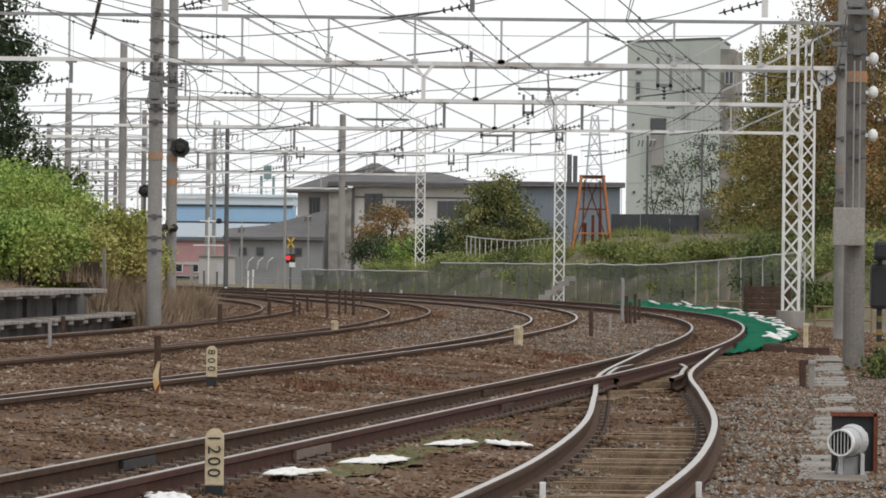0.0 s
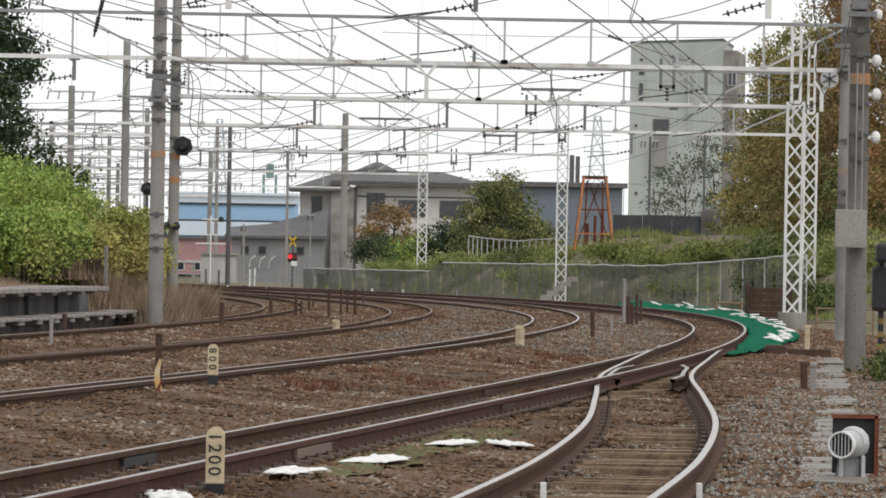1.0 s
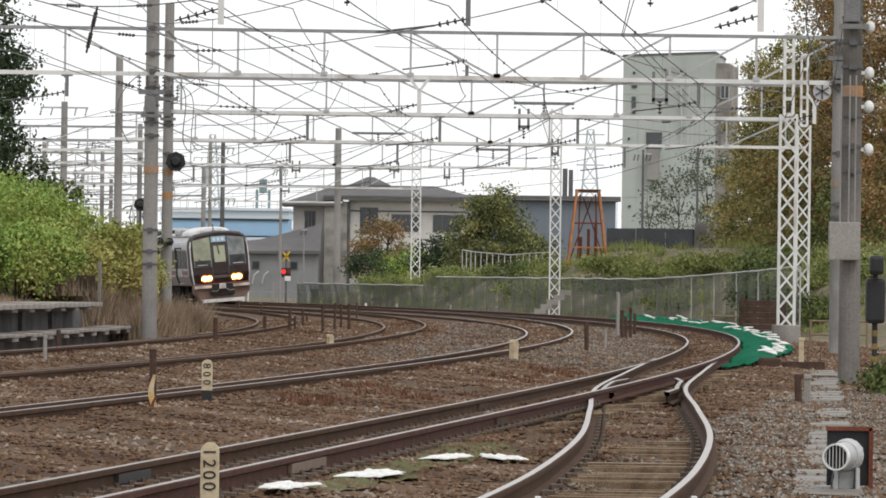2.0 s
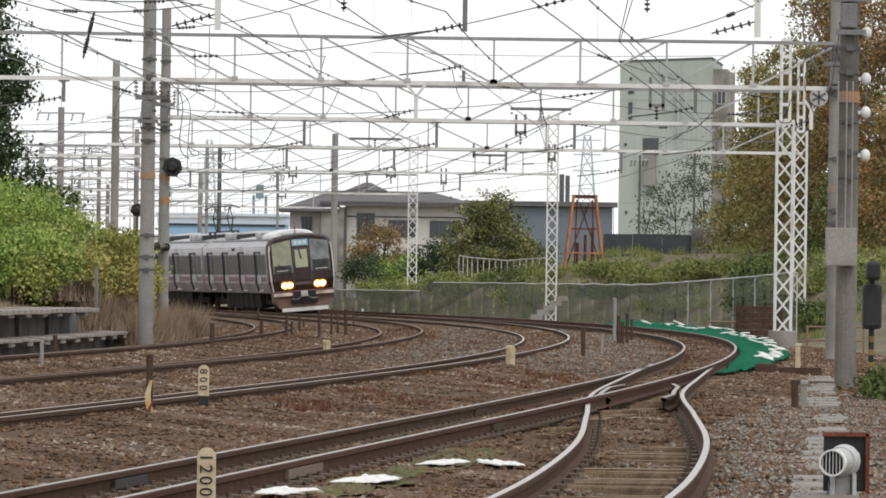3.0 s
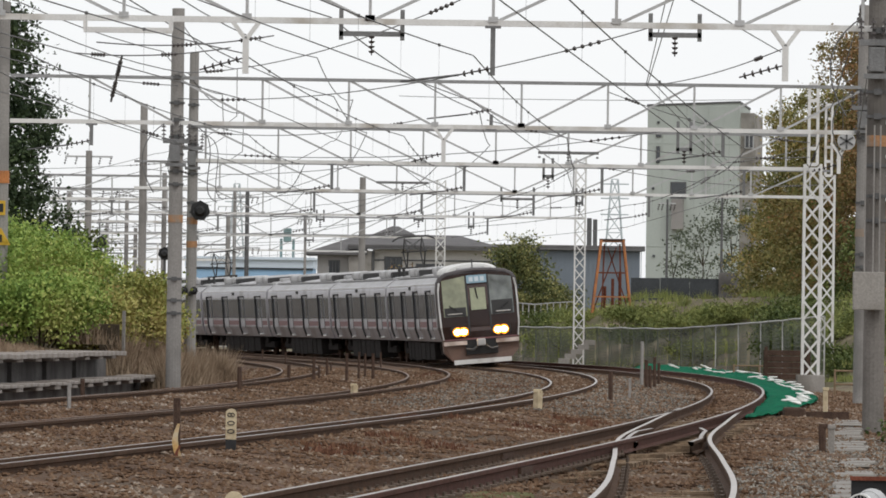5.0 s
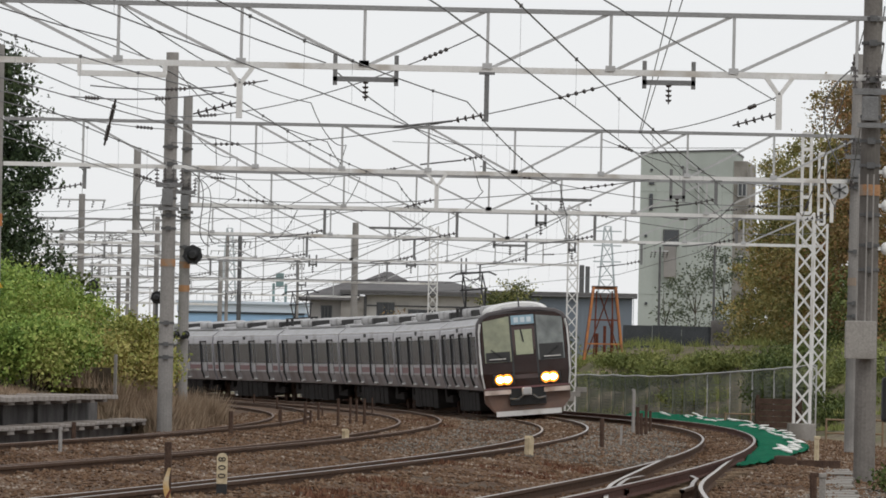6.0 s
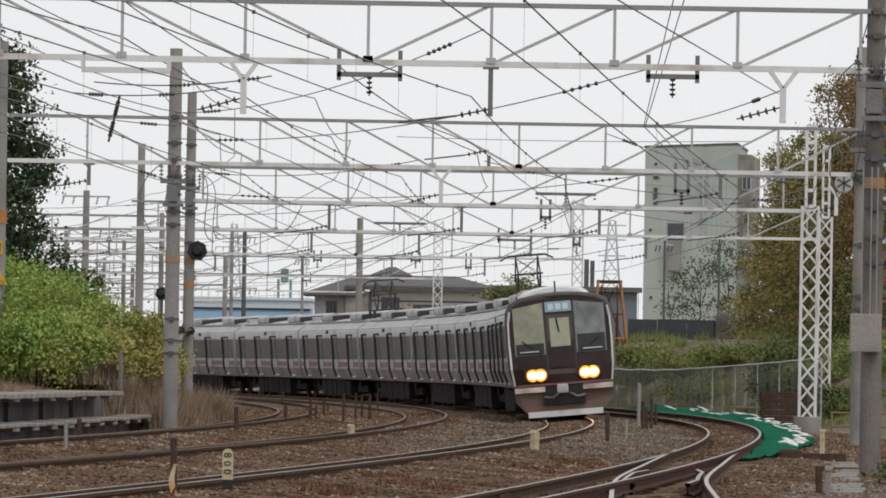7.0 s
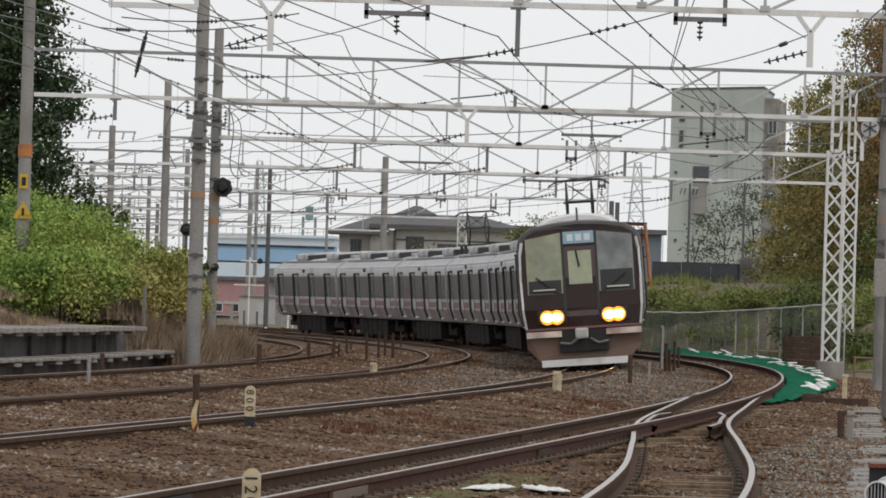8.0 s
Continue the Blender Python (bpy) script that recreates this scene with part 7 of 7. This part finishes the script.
tree(p.x, p.y, p.z - 1.2, 4.0, 4.6, LEAF_RUST, "russet garden tree before the house", 7000, 0.1, 33, 0.12, 0.15, blobs=12)
p = at(-6.3, 1.2, 375.0)
bush(p.x, p.y, p.z - 0.9, 3.0, 2.6, LEAF_BUSH, "low yellow-green garden bush", 4500, 0.1, 203)
p = at(-12.2, 1.6, 370.0)
bush(p.x, p.y, p.z - 0.8, 2.2, 2.4, LEAF_DARK, "grey-green garden bush by the concrete pole", 2200, 0.09, 204)
uf = thing("garden_fence", (0, 0, 0), "pale pipe fence on top of the bank before the garden", "fence")
pts = [at(3.8, 4.7, 330.0), at(5.9, 4.4, 326.0), at(8.7, 4.2, 322.0), at(11.6, 4.0, 318.0), at(14.6, 4.3, 316.0), at(17.8, 4.5, 314.0)]
for a, b in zip(pts, pts[1:]):
    part("fence_rail", single(beam, a, b, 0.05), GALV, uf)
    for k in range(3):
        q = a.lerp(b, k / 3)
        part("fence_post", single(beam, q, q - Vector((0, 0, 1.6)), 0.05), GALV, uf)
st = thing("concrete_steps", (4.7, 251, -0.4), "pale flight of concrete steps up the bank at the mast", "steps")
for k in range(7):
    part("step", single(box, (-1.1 + k * 0.26, 0.2 * k, 0.1 + k * 0.19), (0.45, 1.1, 0.2), bevel=0.01), CONCRETE, st)
bush(6.9, 92, -0.5, 0.9, 0.9, LEAF_MID, "small green weed bush beside the trough", 1400, 0.05, 210)
for k, (y, o, w, h) in enumerate(((150, 8.9, 1.0, 0.6), (128, 8.6, 0.8, 0.5), (140, 9.4, 1.2, 1.0))):
    q = on_line(y, o)
    bush(q.x, q.y, -0.45, w, h, LEAF_MID, "small green weed bush beside the trough", 900, 0.06, 211 + k)
# far low tree line that closes the view
spots = [((x * 1.0, 780 + 20 * math.sin(x), 2.0 + 1.2 * math.sin(x * 0.37)), (9, 6, 2.6)) for x in range(-95, 96, 7)]
far = leaf_mass("far_woods", spots, 9000, 0.9, LEAF_DARK, 300)
tagged(far, "far low dark woods behind the buildings", "woods", kind="stuff")


# ---- clutter of the far station throat ----
def far_post(place, h, w, material, label):
    t = thing("far_post", (place.x, place.y, place.z - h), label, "post", "posts of the far station throat")
    part("shaft", single(box, (0, 0, h / 2), (w, w, h), bevel=0.01), material, t)
    part("cap", single(box, (0, 0, h), (w * 1.3, w * 1.3, 0.05)), material, t)


for place, h, w, m, lab in ((at(-31.3, -1.4, 370.0), 1.2, 0.1, GALV_WHITE, "short white post beside the far tracks"), (at(-30.5, -1.2, 372.0), 1.1, 0.1, GALV_WHITE, "short white post beside the far tracks"),
                            (at(-26.5, -0.4, 380.0), 1.8, 0.1, POLE_GREY, "short grey post beside the far tracks"), (at(-19.8, -2.0, 330.0), 1.0, 0.35, BLACK, "short black relay post beside the far tracks"),
                            (at(-22.6, 0.5, 390.0), 1.9, 0.1, POLE_GREY, "short grey post beside the far tracks"), (at(-40.4, -0.6, 400.0), 1.6, 0.2, POLE_GREY, "short grey post beside the far tracks"),
                            (at(-38.4, -1.5, 380.0), 1.2, 0.12, STEEL_DARK, "short dark post beside the far tracks"), (at(-36.3, -1.6, 380.0), 1.2, 0.12, STEEL_DARK, "short dark post beside the far tracks")):
    far_post(place, h, w, m, lab)


def frame_signal(place, label):
    """White ladder-like signal frame with cross bars."""
    t = thing("ladder_signal", (place.x, place.y, -0.5), label, "signal frame", "white signal frames")
    h = place.z + 0.5
    part("mast", single(beam, (0, 0, 0), (0, 0, h), 0.09, n=8), GALV_WHITE, t)
    for f, w in ((0.62, 1.0), (0.74, 0.8), (0.95, 0.6)):
        part("cross_bar", single(beam, (-w, 0, h * f), (w, 0, h * f), 0.08), GALV_WHITE, t)


frame_signal(at(-37.7, 7.2, 400.0), "white steel signal frame with cross bars by the far tracks")
frame_signal(at(-49.2, 13.0, 300.0), "white steel signal frame with cross bars by the far tracks")
hut_fence = thing("low_railing", (0, 0, 0), "low pale grey railing beside the far tracks", "railing")
prev = None
for k in range(12):
    q = at(-32.2, -2.5, 360.0) + Vector((k * 0.62, k * 1.2, 0))
    part("baluster", single(beam, q, q - Vector((0, 0, 0.9)), 0.05), POLE_GREY, hut_fence)
    if prev:
        part("rail_bar", single(beam, prev, q, 0.05), POLE_GREY, hut_fence)
    prev = q


def y_bracket(g, x, y, z):
    """A pale forked bracket under a gantry's bottom chord."""
    bm = bmesh.new()
    for s in (-1, 1):
        beam(bm, (x + s * 0.22, y, z), (x, y, z - 0.3), 0.07)
    beam(bm, (x, y, z - 0.28), (x, y, z - 0.85), 0.1)
    b = part("forked_bracket", bm, GALV_WHITE, g, "pale forked bracket")
    bm = bmesh.new()
    insulator(bm, (x - 0.05, y, z - 0.6), (x - 0.75, y, z - 0.8), 0.06, 5)
    part("insulator", bm, INSULATOR, b)


y_bracket(g1, 5.2, 101.3, 6.3)
y_bracket(g1, -3.6, 101.3, 6.3)
y_bracket(g3, 10.3, 171.2, 6.6)
y_bracket(g2, -0.5, 144.5, 6.0)


# low reddish weeds in patches on the ballast
GRASS_RED = leafy("red_brown_weeds", [(0.09, 0.045, 0.03), (0.15, 0.07, 0.045), (0.21, 0.12, 0.07)], 0.9)
spots = []
for x, y, _, w in ((-0.64, 77.1, 0.14, 0.9), (0.64, 90.6, 0.11, 1.2), (-5.49, 84.8, 0.27, 0.5), (2.03, 98.0, 0.21, 0.8), (-1.42, 70.6, 0.11, 0.7), (1.02, 75.3, 0.19, 0.6), (-0.37, 96.2, 0.02, 0.8), (-1.92, 87.3, 0.29, 0.6), (0.53, 156.3, 0.35, 1.4), (-0.87, 180.0, 0.18, 1.2)):
    for _k in range(9):
        q = (x + rg.uniform(-w, w) * 0.7, y + rg.uniform(-w, w) * 2.5)
        spots.append((q[0], q[1], ground_height(q[1], q[0] - line_x(q[1])[0]), 0.22, rg.uniform(0.12, 0.3)))
grass_tuft_mass("red_weeds", spots, 5500, 0.4, GRASS_RED, 16, "low reddish weeds growing in the ballast")

# yard gantries over the tracks beyond the left bank
for dist, a, b in ((238, -30, -10.5), (290, -38, -14), (350, -46, -19), (418, -56, -24), (480, -62, -30)):
    gg = gantry(dist, a, b, 6.1, 7.0, b - 3, 2.2, (a + b) / 2, "far grey steel truss gantry over the yard tracks", 0.09, [(b - 3.0, 0.6), (b - 7.5, 0.7)])
    concrete_post(gg, b, dist, -0.4, 8.4, 0.24)
    concrete_post(gg, a + 2, dist, -0.4, 8.4, 0.24)
    cross_wire((a + 2, dist, 7.8), (b, dist, 7.6), 0.5)
    cross_wire((a + 4, dist, 5.6), (b, dist + 20, 6.3), 0.2)


def bent(points, n=12):
    """Places along a smooth curve that the given places pull."""
    out = []
    for k in range(n + 1):
        row = [Vector(p) for p in points]
        while len(row) > 1:
            row = [a.lerp(b, k / n) for a, b in zip(row, row[1:])]
        out.append(row[0])
    return out


def switch_gear(g, x, y, w, z):
    """Disconnector gear on a pole: a dark frame, porcelain posts and a drooping lead."""
    bm = bmesh.new()
    box(bm, (x, y - w * 0.8, z), (w * 1.9, 0.12, 0.1))
    box(bm, (x, y - w * 0.8, z - 0.55), (w * 1.5, 0.12, 0.08))
    box(bm, (x - w * 0.1, y - w * 0.75, z - 0.28), (w * 0.8, 0.2, 0.4), bevel=0.02)
    f = part("switch_gear", bm, STEEL_MID, g, "dark disconnector gear strapped to the pole")
    for k in (-0.9, -0.3, 0.3, 0.9):
        bm = bmesh.new()
        insulator(bm, (x + w * k, y - w * 0.8, z), (x + w * k, y - w * 0.8, z + 0.4), 0.06, 4)
        part("insulator", bm, INSULATOR, f)
    tube("lead", bent([(x + w * 0.9, y - w * 0.8, z + 0.4), (x + w * 4.2, y - w * 0.6, z + 0.2), (x + w * 1.0, y - w * 0.4, z - 1.2), (x + w * 3.0, y, z - 1.4)]), 0.013, WIRE, f)
    tube("lead", bent([(x - w * 0.9, y - w * 0.8, z + 0.4), (x - w * 3.6, y - w * 0.6, z - 0.2), (x - w * 1.6, y - w * 0.4, z - 1.2)]), 0.013, WIRE, f)


switch_gear(g2, -6.72, 144.7, 0.32, 5.6)
switch_gear(g3, -7.5, 171.4, 0.28, 6.2)
switch_gear(g2, 9.27, 144.7, 0.3, 6.6)
switch_gear(g1, 6.72, 101.5, 0.32, 6.1)

motions()
